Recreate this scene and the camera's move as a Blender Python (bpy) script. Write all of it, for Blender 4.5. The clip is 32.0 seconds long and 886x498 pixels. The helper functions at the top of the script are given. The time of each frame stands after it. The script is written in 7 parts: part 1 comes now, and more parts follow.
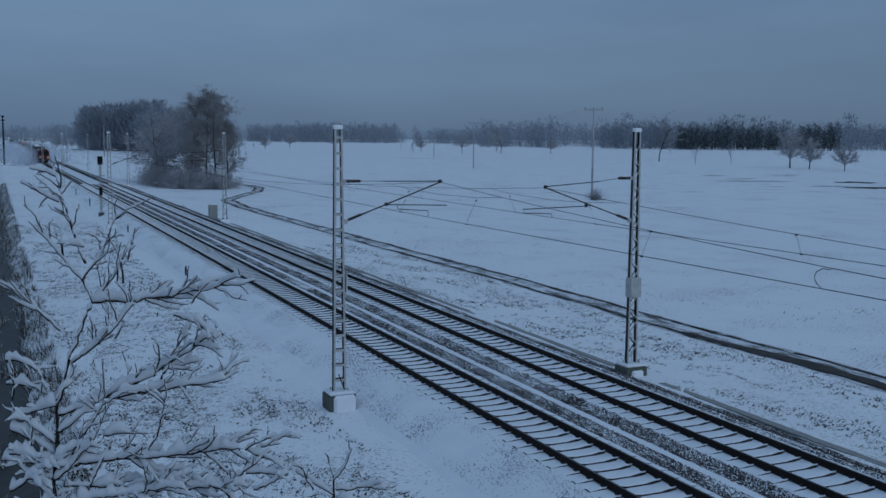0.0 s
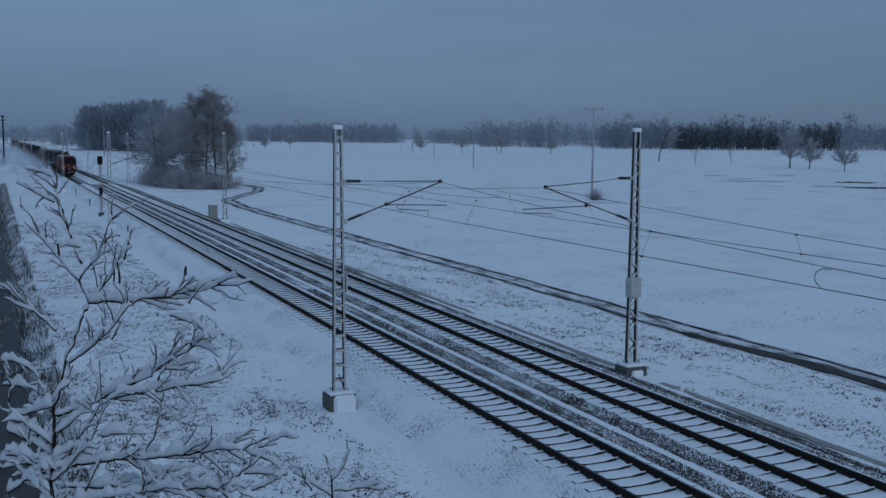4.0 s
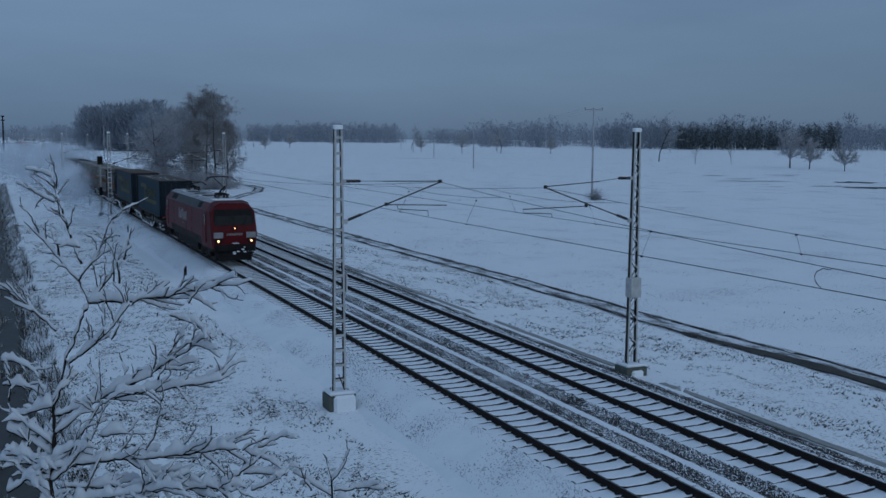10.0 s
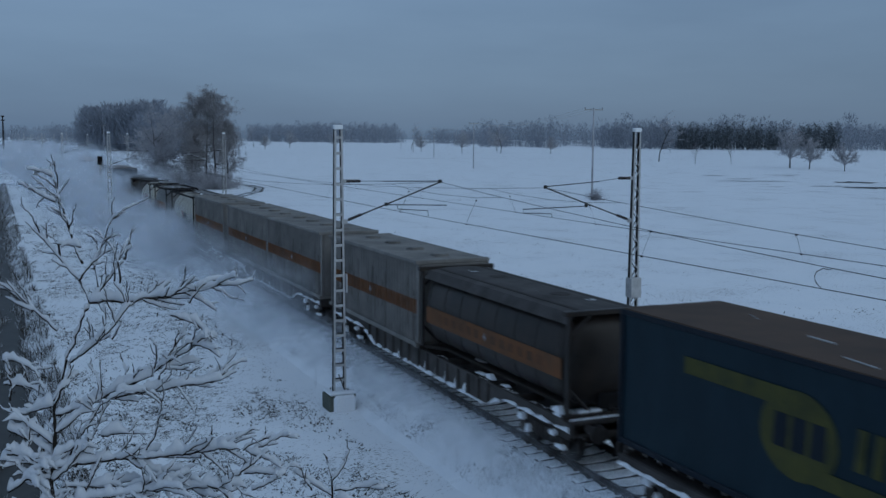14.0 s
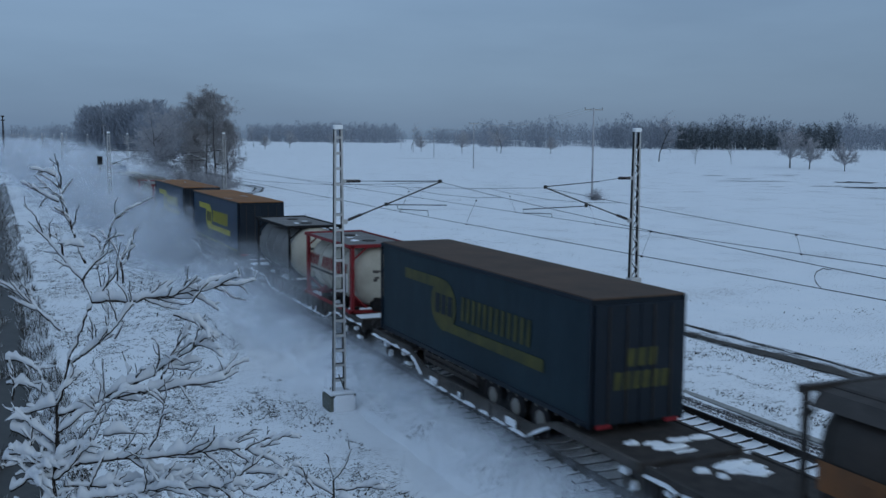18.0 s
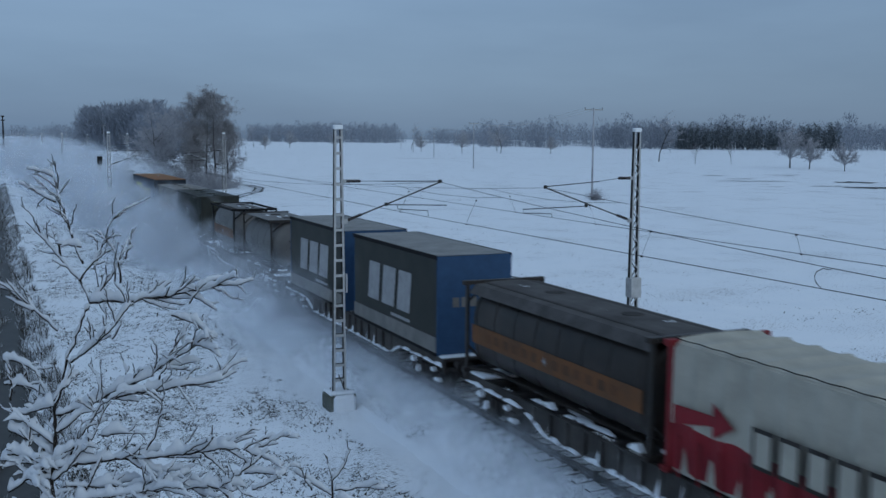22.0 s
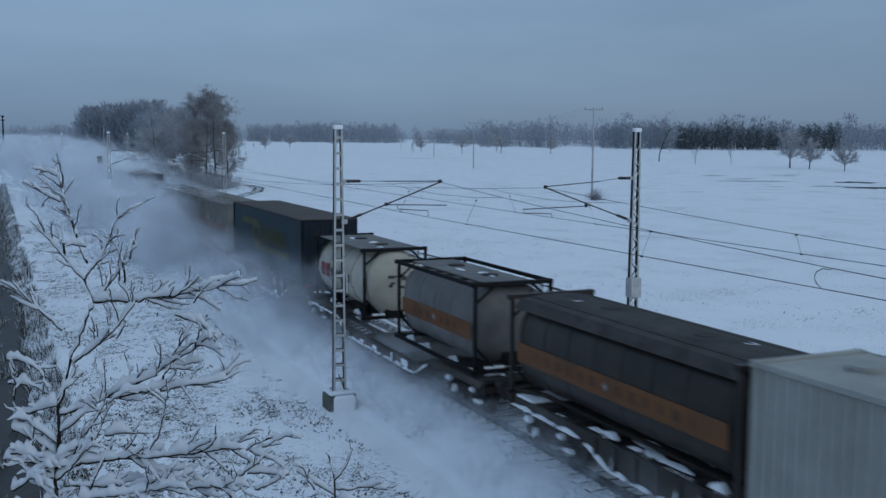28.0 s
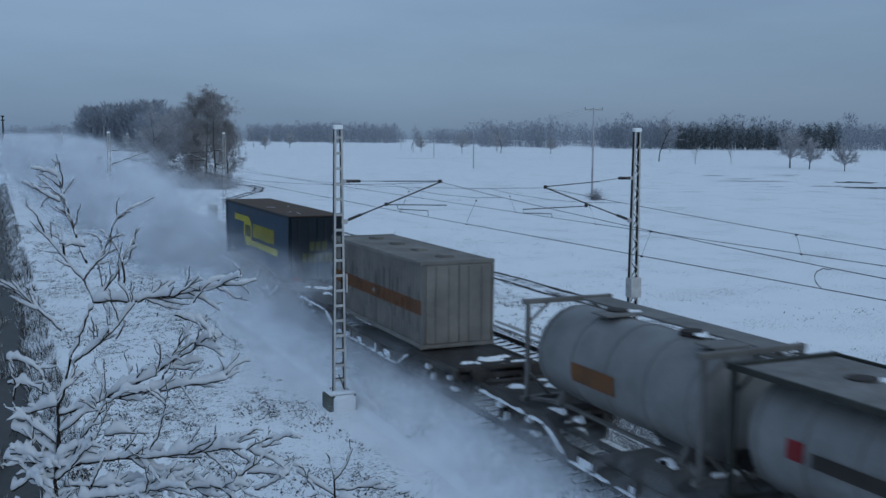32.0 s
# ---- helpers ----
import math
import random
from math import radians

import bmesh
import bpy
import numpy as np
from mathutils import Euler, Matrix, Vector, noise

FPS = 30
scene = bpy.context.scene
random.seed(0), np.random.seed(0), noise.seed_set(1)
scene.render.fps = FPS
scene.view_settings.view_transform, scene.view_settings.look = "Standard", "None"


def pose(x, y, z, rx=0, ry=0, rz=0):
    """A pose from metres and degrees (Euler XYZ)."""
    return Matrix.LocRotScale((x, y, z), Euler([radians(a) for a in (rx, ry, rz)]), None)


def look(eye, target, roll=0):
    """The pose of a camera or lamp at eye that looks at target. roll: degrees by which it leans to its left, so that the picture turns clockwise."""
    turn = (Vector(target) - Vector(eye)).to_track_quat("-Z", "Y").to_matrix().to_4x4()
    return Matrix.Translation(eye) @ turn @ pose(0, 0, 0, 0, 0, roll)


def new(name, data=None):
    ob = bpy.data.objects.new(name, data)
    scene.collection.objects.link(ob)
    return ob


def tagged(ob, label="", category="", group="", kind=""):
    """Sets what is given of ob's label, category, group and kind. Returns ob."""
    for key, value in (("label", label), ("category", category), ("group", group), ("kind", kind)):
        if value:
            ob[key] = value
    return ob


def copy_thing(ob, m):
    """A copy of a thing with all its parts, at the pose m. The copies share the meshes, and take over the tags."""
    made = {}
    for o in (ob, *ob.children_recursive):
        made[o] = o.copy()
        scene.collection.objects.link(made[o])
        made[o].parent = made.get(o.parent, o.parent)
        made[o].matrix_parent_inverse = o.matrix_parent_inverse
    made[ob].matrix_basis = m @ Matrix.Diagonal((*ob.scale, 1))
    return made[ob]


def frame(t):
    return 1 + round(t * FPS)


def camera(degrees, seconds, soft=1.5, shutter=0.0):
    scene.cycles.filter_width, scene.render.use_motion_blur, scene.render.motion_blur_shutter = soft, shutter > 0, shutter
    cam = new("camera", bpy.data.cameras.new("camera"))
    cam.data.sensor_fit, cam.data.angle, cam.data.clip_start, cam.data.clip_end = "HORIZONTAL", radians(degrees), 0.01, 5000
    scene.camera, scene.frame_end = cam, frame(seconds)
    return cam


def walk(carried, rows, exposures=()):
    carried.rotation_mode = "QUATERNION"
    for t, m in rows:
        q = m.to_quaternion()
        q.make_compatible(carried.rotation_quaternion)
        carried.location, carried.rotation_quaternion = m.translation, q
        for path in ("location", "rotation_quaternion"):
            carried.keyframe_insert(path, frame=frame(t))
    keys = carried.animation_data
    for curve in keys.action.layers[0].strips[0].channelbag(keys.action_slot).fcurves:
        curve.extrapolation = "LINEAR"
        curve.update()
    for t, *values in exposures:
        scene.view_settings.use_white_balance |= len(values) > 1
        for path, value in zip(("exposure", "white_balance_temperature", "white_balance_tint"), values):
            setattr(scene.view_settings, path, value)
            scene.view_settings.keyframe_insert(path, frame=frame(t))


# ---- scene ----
# ------------------------------------------------------------------ camera
cam = camera(47.06, 32.0, soft=1.5, shutter=0.22)
YAW, PITCH, ROLL = 0.416, 0.109, 0.0061
EYE = Vector((-13.522, 0.0, 7.862))
AIM = EYE + Vector((math.sin(YAW) * math.cos(PITCH), math.cos(YAW) * math.cos(PITCH), -math.sin(PITCH)))
STAND = look(EYE, AIM, math.degrees(ROLL))
walk(cam, [(0.0, STAND), (32.0, STAND)],
     exposures=[(0.0, 0.06, 6150, 10), (11.0, 0.08, 6250, 10), (13.0, 0.14, 6390, 10), (15.5, 0.41, 6540, 10), (18.0, 0.53, 6610, 10), (25.0, 0.58, 6650, 10), (32.0, 0.61, 6700, 10)])

# ------------------------------------------------------------------ sky and light
SUN_EL, SUN_AZ = radians(24), radians(215)
world = bpy.data.worlds.new("winter_dusk")
scene.world = world
world.use_nodes = True
nt = world.node_tree
nt.nodes.clear()


def node(tree, kind, **vals):
    n = tree.nodes.new(kind)
    for k, v in vals.items():
        n.inputs[k].default_value = v
    return n


def ramp(tree, stops):
    n = tree.nodes.new("ShaderNodeValToRGB")
    el = n.color_ramp.elements
    while len(el) < len(stops):
        el.new(0.5)
    for e, (p, c) in zip(el, stops):
        e.position = p
        e.color = (*c, 1) if len(c) == 3 else c
    return n


sky = nt.nodes.new("ShaderNodeTexSky")
sky.sky_type, sky.sun_disc = "NISHITA", False
sky.sun_elevation, sky.sun_rotation = SUN_EL, SUN_AZ
tc = nt.nodes.new("ShaderNodeTexCoord")
sep = nt.nodes.new("ShaderNodeSeparateXYZ")
nt.links.new(tc.outputs["Generated"], sep.inputs[0])
up = ramp(nt, [(0.0, (0.079, 0.139, 0.232)), (0.035, (0.090, 0.158, 0.262)), (0.1, (0.116, 0.190, 0.302)),
               (0.22, (0.142, 0.23, 0.355)), (1.0, (0.185, 0.278, 0.42))])
nt.links.new(sep.outputs["Z"], up.inputs[0])
stretch = node(nt, "ShaderNodeMapping", Scale=(1.0, 1.0, 5.0))
nt.links.new(tc.outputs["Generated"], stretch.inputs[0])
cl = node(nt, "ShaderNodeTexNoise", Scale=2.2, Detail=5.0, Roughness=0.55)
nt.links.new(stretch.outputs[0], cl.inputs["Vector"])
clr = ramp(nt, [(0.3, (0.86, 0.87, 0.89)), (0.7, (1.12, 1.1, 1.08))])
nt.links.new(cl.outputs["Fac"], clr.inputs[0])
mul = nt.nodes.new("ShaderNodeMixRGB")
mul.blend_type = "MULTIPLY"
mul.inputs[0].default_value = 1
nt.links.new(up.outputs[0], mul.inputs[1])
nt.links.new(clr.outputs[0], mul.inputs[2])
side = node(nt, "ShaderNodeVectorMath")
side.operation = "DOT_PRODUCT"
side.inputs[1].default_value = (-0.92, 0.40, 0.0)
nt.links.new(tc.outputs["Generated"], side.inputs[0])
tilt = node(nt, "ShaderNodeMapRange")
tilt.inputs[1].default_value, tilt.inputs[2].default_value = -1.0, 1.0
tilt.inputs[3].default_value, tilt.inputs[4].default_value = 0.84, 1.2
nt.links.new(side.outputs["Value"], tilt.inputs[0])
mul2 = nt.nodes.new("ShaderNodeMixRGB")
mul2.blend_type = "MULTIPLY"
mul2.inputs[0].default_value = 1
nt.links.new(mul.outputs[0], mul2.inputs[1])
nt.links.new(tilt.outputs[0], mul2.inputs[2])
bg1 = node(nt, "ShaderNodeBackground", Strength=0.06)
nt.links.new(sky.outputs[0], bg1.inputs[0])
bg2 = node(nt, "ShaderNodeBackground", Strength=1.0)
nt.links.new(mul2.outputs[0], bg2.inputs[0])
mixs = nt.nodes.new("ShaderNodeMixShader")
mixs.inputs[0].default_value = 0.9
nt.links.new(bg1.outputs[0], mixs.inputs[1])
nt.links.new(bg2.outputs[0], mixs.inputs[2])
wout = nt.nodes.new("ShaderNodeOutputWorld")
nt.links.new(mixs.outputs[0], wout.inputs[0])

sun = new("sun", bpy.data.lights.new("sun", "SUN"))
sun.data.energy, sun.data.angle, sun.data.color = 0.5, radians(60), (0.78, 0.92, 1.0)
sun.matrix_world = look((0, 0, 50), (50 * math.sin(-SUN_AZ) * -1, 50 * math.cos(SUN_AZ) * -1, 50 - 50 * math.tan(SUN_EL)))


# ------------------------------------------------------------------ materials
def mk(name, a, b=None, scale=3.0, fine=40.0, rough=0.7, metal=0.0, bump=0.2, dist=0.01, mix=(0.35, 0.65), stretch=(1, 1, 1), rand=0.0, glow=0.0, spec=None):
    """Two-scale noise between colours a and b, fine grain in the relief."""
    m = bpy.data.materials.new(name)
    m.use_nodes = True
    t = m.node_tree
    bs = t.nodes["Principled BSDF"]
    b = b or tuple(v * 0.75 for v in a)
    co = t.nodes.new("ShaderNodeTexCoord")
    mp = node(t, "ShaderNodeMapping", Scale=stretch)
    t.links.new(co.outputs["Object"], mp.inputs[0])
    n1 = node(t, "ShaderNodeTexNoise", Scale=scale, Detail=6.0, Roughness=0.62)
    n2 = node(t, "ShaderNodeTexNoise", Scale=fine, Detail=3.0)
    for n in (n1, n2):
        t.links.new(mp.outputs[0], n.inputs["Vector"])
    add = t.nodes.new("ShaderNodeMath")
    add.operation = "MULTIPLY_ADD"
    add.inputs[1].default_value = 0.3
    t.links.new(n2.outputs["Fac"], add.inputs[0])
    sc = t.nodes.new("ShaderNodeMath")
    sc.operation = "MULTIPLY"
    sc.inputs[1].default_value = 0.7
    t.links.new(n1.outputs["Fac"], sc.inputs[0])
    t.links.new(sc.outputs[0], add.inputs[2])
    r = ramp(t, [(mix[0], a), (mix[1], b)])
    t.links.new(add.outputs[0], r.inputs[0])
    out = r.outputs[0]
    if rand:
        oi = t.nodes.new("ShaderNodeObjectInfo")
        hs = t.nodes.new("ShaderNodeHueSaturation")
        mr = t.nodes.new("ShaderNodeMapRange")
        mr.inputs[3].default_value, mr.inputs[4].default_value = 1 - rand, 1 + rand
        t.links.new(oi.outputs["Random"], mr.inputs[0])
        t.links.new(mr.outputs[0], hs.inputs["Value"])
        t.links.new(out, hs.inputs["Color"])
        out = hs.outputs[0]
    t.links.new(out, bs.inputs["Base Color"])
    bs.inputs["Roughness"].default_value, bs.inputs["Metallic"].default_value = rough, metal
    bs.inputs["Specular IOR Level"].default_value = spec if spec is not None else (0.5 if rough < 0.4 or metal else 0.18)
    if bump:
        bp = node(t, "ShaderNodeBump", Strength=bump, Distance=dist)
        t.links.new(add.outputs[0], bp.inputs["Height"])
        t.links.new(bp.outputs[0], bs.inputs["Normal"])
    if glow:
        bs.inputs["Emission Color"].default_value = (*a, 1)
        bs.inputs["Emission Strength"].default_value = glow
    return m


SNOW = mk("snow", (0.87, 0.89, 0.91), (0.78, 0.81, 0.85), scale=0.9, fine=14, rough=0.75, bump=0.35, dist=0.05)
M = {
    "rail": mk("rail_steel", (0.016, 0.013, 0.012), (0.03, 0.023, 0.02), scale=2, fine=60, rough=0.8),
    "railtop": mk("rail_running_face", (0.12, 0.12, 0.13), (0.08, 0.08, 0.085), rough=0.3, metal=0.9),
    "sleeper": mk("sleeper_concrete", (0.03, 0.029, 0.028), (0.06, 0.056, 0.053), scale=5, rough=0.9, rand=0.25),
    "ballast": mk("ballast_stone", (0.035, 0.034, 0.036), (0.09, 0.086, 0.085), scale=8, rough=0.9, rand=0.3),
    "concrete": mk("concrete", (0.36, 0.36, 0.35), (0.22, 0.22, 0.21), scale=4, rough=0.9),
    "darkconc": mk("damp_concrete", (0.07, 0.08, 0.07), (0.13, 0.14, 0.12), scale=6, rough=0.9),
    "galv": mk("galvanised_steel", (0.42, 0.41, 0.385), (0.27, 0.265, 0.25), scale=6, rough=0.55, metal=0.25),
    "wire": mk("wire_copper", (0.016, 0.017, 0.019), (0.01, 0.01, 0.012), rough=0.6),
    "insul": mk("insulator_brown", (0.03, 0.02, 0.018), (0.05, 0.035, 0.03), rough=0.25),
    "bark": mk("bark", (0.014, 0.011, 0.010), (0.03, 0.024, 0.02), scale=12, rough=0.95, bump=0.5),
    "twig": mk("frosted_twig", (0.25, 0.245, 0.255), (0.50, 0.50, 0.53), scale=0.35, fine=3, rough=0.95),
    "darktwig": mk("dark_twig", (0.19, 0.18, 0.185), (0.40, 0.39, 0.40), scale=0.4, fine=3, rough=0.95),
    # far woods: distance haze is mixed into these frosted colours, paler and bluer
    "needle": mk("frosted_hazed_conifer", (0.045, 0.06, 0.066), (0.15, 0.17, 0.19), scale=0.3, fine=2, rough=0.95),
    "hazed_wood": mk("far_frosted_hazed_wood", (0.19, 0.21, 0.245), (0.33, 0.36, 0.41), scale=0.08, fine=0.6, rough=1.0, bump=0),
    "grass": mk("winter_grass", (0.03, 0.026, 0.02), (0.085, 0.07, 0.05), scale=0.6, fine=6, rough=1.0, bump=0),
    "mud": mk("mud", (0.035, 0.032, 0.03), (0.075, 0.068, 0.06), scale=1.5, fine=20, rough=0.8, bump=0.6, dist=0.03),
    "water": mk("ditch_water", (0.025, 0.025, 0.024), (0.05, 0.047, 0.043), scale=1.2, rough=0.5, bump=0.4, spec=0.2),
    "black": mk("black_parts", (0.009, 0.009, 0.01), (0.02, 0.018, 0.018), rough=0.7, spec=0.1),
    "under": mk("grimy_underframe", (0.03, 0.027, 0.026), (0.06, 0.052, 0.048), scale=3, rough=0.85, rand=0.15),
    "sill": mk("dusty_wagon_sill", (0.042, 0.038, 0.036), (0.095, 0.088, 0.084), scale=1.2, rough=0.85, rand=0.2),
    "red": mk("traffic_red", (0.105, 0.003, 0.006), (0.05, 0.003, 0.005), scale=0.9, fine=20, rough=0.5, bump=0.05, spec=0.15),
    "lgrey": mk("loco_grey", (0.085, 0.085, 0.088), (0.055, 0.054, 0.055), scale=1, rough=0.65),
    "skirt": mk("brake_dusted_skirt", (0.026, 0.022, 0.021), (0.045, 0.034, 0.031), scale=1.5, rough=0.8),
    "roof": mk("loco_roof", (0.46, 0.46, 0.47), (0.2, 0.2, 0.205), scale=1.5, rough=0.7),
    "glass": mk("cab_glass", (0.006, 0.007, 0.008), (0.012, 0.013, 0.014), rough=0.2, bump=0, spec=0.12),
    "white": mk("white_paint", (0.62, 0.62, 0.62), (0.5, 0.5, 0.5), scale=2, rough=0.6),
    "lamp": mk("headlamp", (1.0, 0.62, 0.28), (1.0, 0.62, 0.28), glow=2.6, bump=0),
    "dimlamp": mk("upper_headlamp", (1.0, 0.4, 0.18), (1.0, 0.4, 0.18), glow=1.8, bump=0),
    "smudge": mk("grimy_pale_paint", (0.30, 0.30, 0.31), (0.18, 0.18, 0.185), scale=2.5, fine=20, rough=0.75),
    "redlamp": mk("signal_red", (1.0, 0.06, 0.06), (1.0, 0.06, 0.06), glow=4.0, bump=0),
    "blue": mk("blue_curtain", (0.006, 0.022, 0.05), (0.011, 0.034, 0.07), scale=0.7, fine=5, rough=0.55, bump=0.3, dist=0.03, stretch=(1, 1, 0.4)),
    "bluegrey": mk("dusted_blue_curtain", (0.007, 0.023, 0.037), (0.014, 0.036, 0.053), scale=0.8, fine=5, rough=0.7, bump=0.3, dist=0.03, stretch=(1, 1, 0.4)),
    "bluedirty": mk("grimy_blue_curtain", (0.005, 0.018, 0.027), (0.010, 0.028, 0.041), scale=0.8, fine=5, rough=0.6, bump=0.3, dist=0.03, stretch=(1, 1, 0.4)),
    "blued": mk("dark_blue_door", (0.006, 0.012, 0.02), (0.011, 0.018, 0.028), scale=1, rough=0.6),
    "yellow": mk("yellow_print", (0.42, 0.36, 0.03), (0.28, 0.25, 0.03), scale=1.5, rough=0.6),
    "dyellow": mk("grimy_yellow_print", (0.085, 0.085, 0.022), (0.035, 0.04, 0.02), scale=1.5, rough=0.6),
    "rustroof": mk("rusty_trailer_roof", (0.30, 0.135, 0.05), (0.2, 0.095, 0.045), scale=0.8, rough=0.8, stretch=(1, 0.4, 1)),
    "brownroof": mk("brown_trailer_roof", (0.11, 0.07, 0.05), (0.065, 0.048, 0.038), scale=0.8, rough=0.8),
    "darkroof": mk("dark_trailer_roof", (0.07, 0.06, 0.055), (0.11, 0.09, 0.08), scale=0.8, rough=0.8),
    "boxgrey": mk("grey_container", (0.245, 0.232, 0.215), (0.13, 0.125, 0.117), scale=0.8, rough=0.65, rand=0.12),
    "boxpale": mk("pale_container", (0.36, 0.36, 0.33), (0.27, 0.27, 0.25), scale=0.8, rough=0.65),
    "boxdark": mk("dark_container", (0.026, 0.03, 0.026), (0.045, 0.046, 0.04), scale=1, rough=0.6),
    "stripemark": mk("worn_stripe_lettering", (0.14, 0.058, 0.026), (0.07, 0.042, 0.026), scale=1.5, rough=0.7),
    "orange": mk("dull_orange_stripe", (0.20, 0.078, 0.028), (0.10, 0.055, 0.032), scale=1.2, rough=0.7),
    "tankblack": mk("black_tank", (0.016, 0.015, 0.014), (0.042, 0.032, 0.027), scale=1, rough=0.45, spec=0.25),
    "tanksilver": mk("silver_tank", (0.22, 0.22, 0.22), (0.13, 0.13, 0.128), scale=0.9, rough=0.5, metal=0.15),
    "dustgrey": mk("dusty_walkway", (0.13, 0.125, 0.12), (0.22, 0.215, 0.21), scale=2, fine=30, rough=0.8),
    "tankgrey": mk("grimy_grey_tank", (0.17, 0.165, 0.16), (0.10, 0.095, 0.09), scale=0.9, rough=0.5),
    "tankwhite": mk("cream_tank", (0.50, 0.465, 0.39), (0.33, 0.305, 0.25), scale=0.9, rough=0.5),
    "dred": mk("dark_red_frame", (0.24, 0.02, 0.025), (0.15, 0.018, 0.02), rough=0.6),
    "tarpwhite": mk("white_tarp", (0.46, 0.43, 0.36), (0.33, 0.31, 0.26), scale=1.5, rough=0.65, bump=0.4, dist=0.05),
    "tarpred": mk("red_tarp", (0.27, 0.02, 0.028), (0.16, 0.016, 0.022), scale=1.5, rough=0.6, bump=0.4, dist=0.05),
    "steelblue": mk("blue_end", (0.035, 0.085, 0.17), (0.025, 0.06, 0.12), rough=0.6),
}
M["snow"] = SNOW
M["ribroof"] = mk("ribbed_roof_paint", (0.30, 0.31, 0.31), (0.2, 0.205, 0.21), scale=1.2, rough=0.7)
M["printgrey"] = mk("worn_white_print", (0.40, 0.40, 0.40), (0.28, 0.28, 0.28), scale=3, rough=0.7)
# on the masts these two tones paint shaded and lit faces of one steel
M["web"] = mk("weathered_shaded_steel", (0.028, 0.028, 0.028), (0.055, 0.053, 0.05), scale=5, rough=0.8)
M["frosted"] = mk("frosted_lit_steel", (0.55, 0.55, 0.55), (0.36, 0.36, 0.355), scale=7, fine=40, rough=0.8)
M["tuft"] = mk("dark_winter_tuft", (0.022, 0.02, 0.016), (0.055, 0.047, 0.035), scale=0.8, fine=8, rough=1.0, bump=0)
M["treesnow"] = mk("branch_snow", (0.70, 0.72, 0.75), (0.58, 0.61, 0.65), scale=3, fine=30, rough=0.8, bump=0.3, dist=0.02)
M["slush"] = mk("slushy_track", (0.07, 0.065, 0.06), (0.78, 0.80, 0.83), scale=0.9, fine=9, rough=0.8, mix=(0.40, 0.56), bump=0.5, dist=0.03, stretch=(1.6, 0.5, 1))
M["rut"] = mk("snowy_mud", (0.04, 0.037, 0.034), (0.7, 0.72, 0.75), scale=1.6, fine=11, rough=0.85, mix=(0.54, 0.68), bump=0.5, dist=0.03)


def field_snow():
    """Snow with dry stubble and grass tips showing in drifts and patches."""
    m = mk("field_snow", (0.87, 0.885, 0.90), (0.81, 0.835, 0.865), scale=0.55, fine=9, rough=0.75, bump=0.45, dist=0.06)
    t = m.node_tree
    bs = t.nodes["Principled BSDF"]
    src = bs.inputs["Base Color"].links[0].from_socket
    co = t.nodes["Texture Coordinate"]
    big = node(t, "ShaderNodeTexNoise", Scale=0.16, Detail=4.0, Roughness=0.6)
    tip = node(t, "ShaderNodeTexNoise", Scale=7.0, Detail=4.0, Roughness=0.7)
    sq = node(t, "ShaderNodeMapping", Scale=(1.0, 1.7, 1.0))
    t.links.new(co.outputs["Object"], sq.inputs[0])
    t.links.new(co.outputs["Object"], big.inputs["Vector"])
    t.links.new(sq.outputs[0], tip.inputs["Vector"])
    a = t.nodes.new("ShaderNodeMath")
    a.operation = "MULTIPLY_ADD"
    a.inputs[1].default_value = 0.45
    t.links.new(big.outputs["Fac"], a.inputs[0])
    t.links.new(tip.outputs["Fac"], a.inputs[2])
    r = ramp(t, [(0.83, (0, 0, 0)), (0.89, (0.9, 0.9, 0.9))])
    t.links.new(a.outputs[0], r.inputs[0])
    mixc = t.nodes.new("ShaderNodeMixRGB")
    mixc.inputs[2].default_value = (0.1, 0.085, 0.065, 1)
    t.links.new(r.outputs[0], mixc.inputs[0])
    t.links.new(src, mixc.inputs[1])
    t.links.new(mixc.outputs[0], bs.inputs["Base Color"])
    return m


FIELD = field_snow()


def powder(peak):
    """A puff of airborne snow: a faint scatter in the middle, clear towards its rim."""
    m = bpy.data.materials.new("airborne_powder_snow")
    m.use_nodes = True
    t = m.node_tree
    t.nodes.remove(t.nodes["Principled BSDF"])
    both = t.nodes.new("ShaderNodeAddShader")
    for k, kind in enumerate(("ShaderNodeBsdfDiffuse", "ShaderNodeBsdfTranslucent")):
        lobe = node(t, kind, Color=(0.64, 0.665, 0.70, 1))
        up_n = node(t, "ShaderNodeCombineXYZ", Z=(1.0, -1.0)[k])
        t.links.new(up_n.outputs[0], lobe.inputs["Normal"])
        t.links.new(lobe.outputs[0], both.inputs[k])
    tr = t.nodes.new("ShaderNodeBsdfTransparent")
    mx = t.nodes.new("ShaderNodeMixShader")
    co = t.nodes.new("ShaderNodeTexCoord")
    ctr = t.nodes.new("ShaderNodeVectorMath")
    ctr.operation = "DISTANCE"
    ctr.inputs[1].default_value = (0.5, 0.5, 0.0)
    t.links.new(co.outputs["UV"], ctr.inputs[0])
    fall = t.nodes.new("ShaderNodeMapRange")
    fall.interpolation_type = "SMOOTHSTEP"
    fall.inputs[1].default_value, fall.inputs[2].default_value = 0.05, 0.5
    fall.inputs[3].default_value, fall.inputs[4].default_value = peak, 0.0
    t.links.new(ctr.outputs["Value"], fall.inputs[0])
    t.links.new(fall.outputs[0], mx.inputs[0])
    t.links.new(tr.outputs[0], mx.inputs[1])
    t.links.new(both.outputs[0], mx.inputs[2])
    t.links.new(mx.outputs[0], t.nodes["Material Output"].inputs[0])
    return m


M["dust"] = powder(0.115)
M["finedust"] = powder(0.06)
scene.cycles.transparent_max_bounces = 128


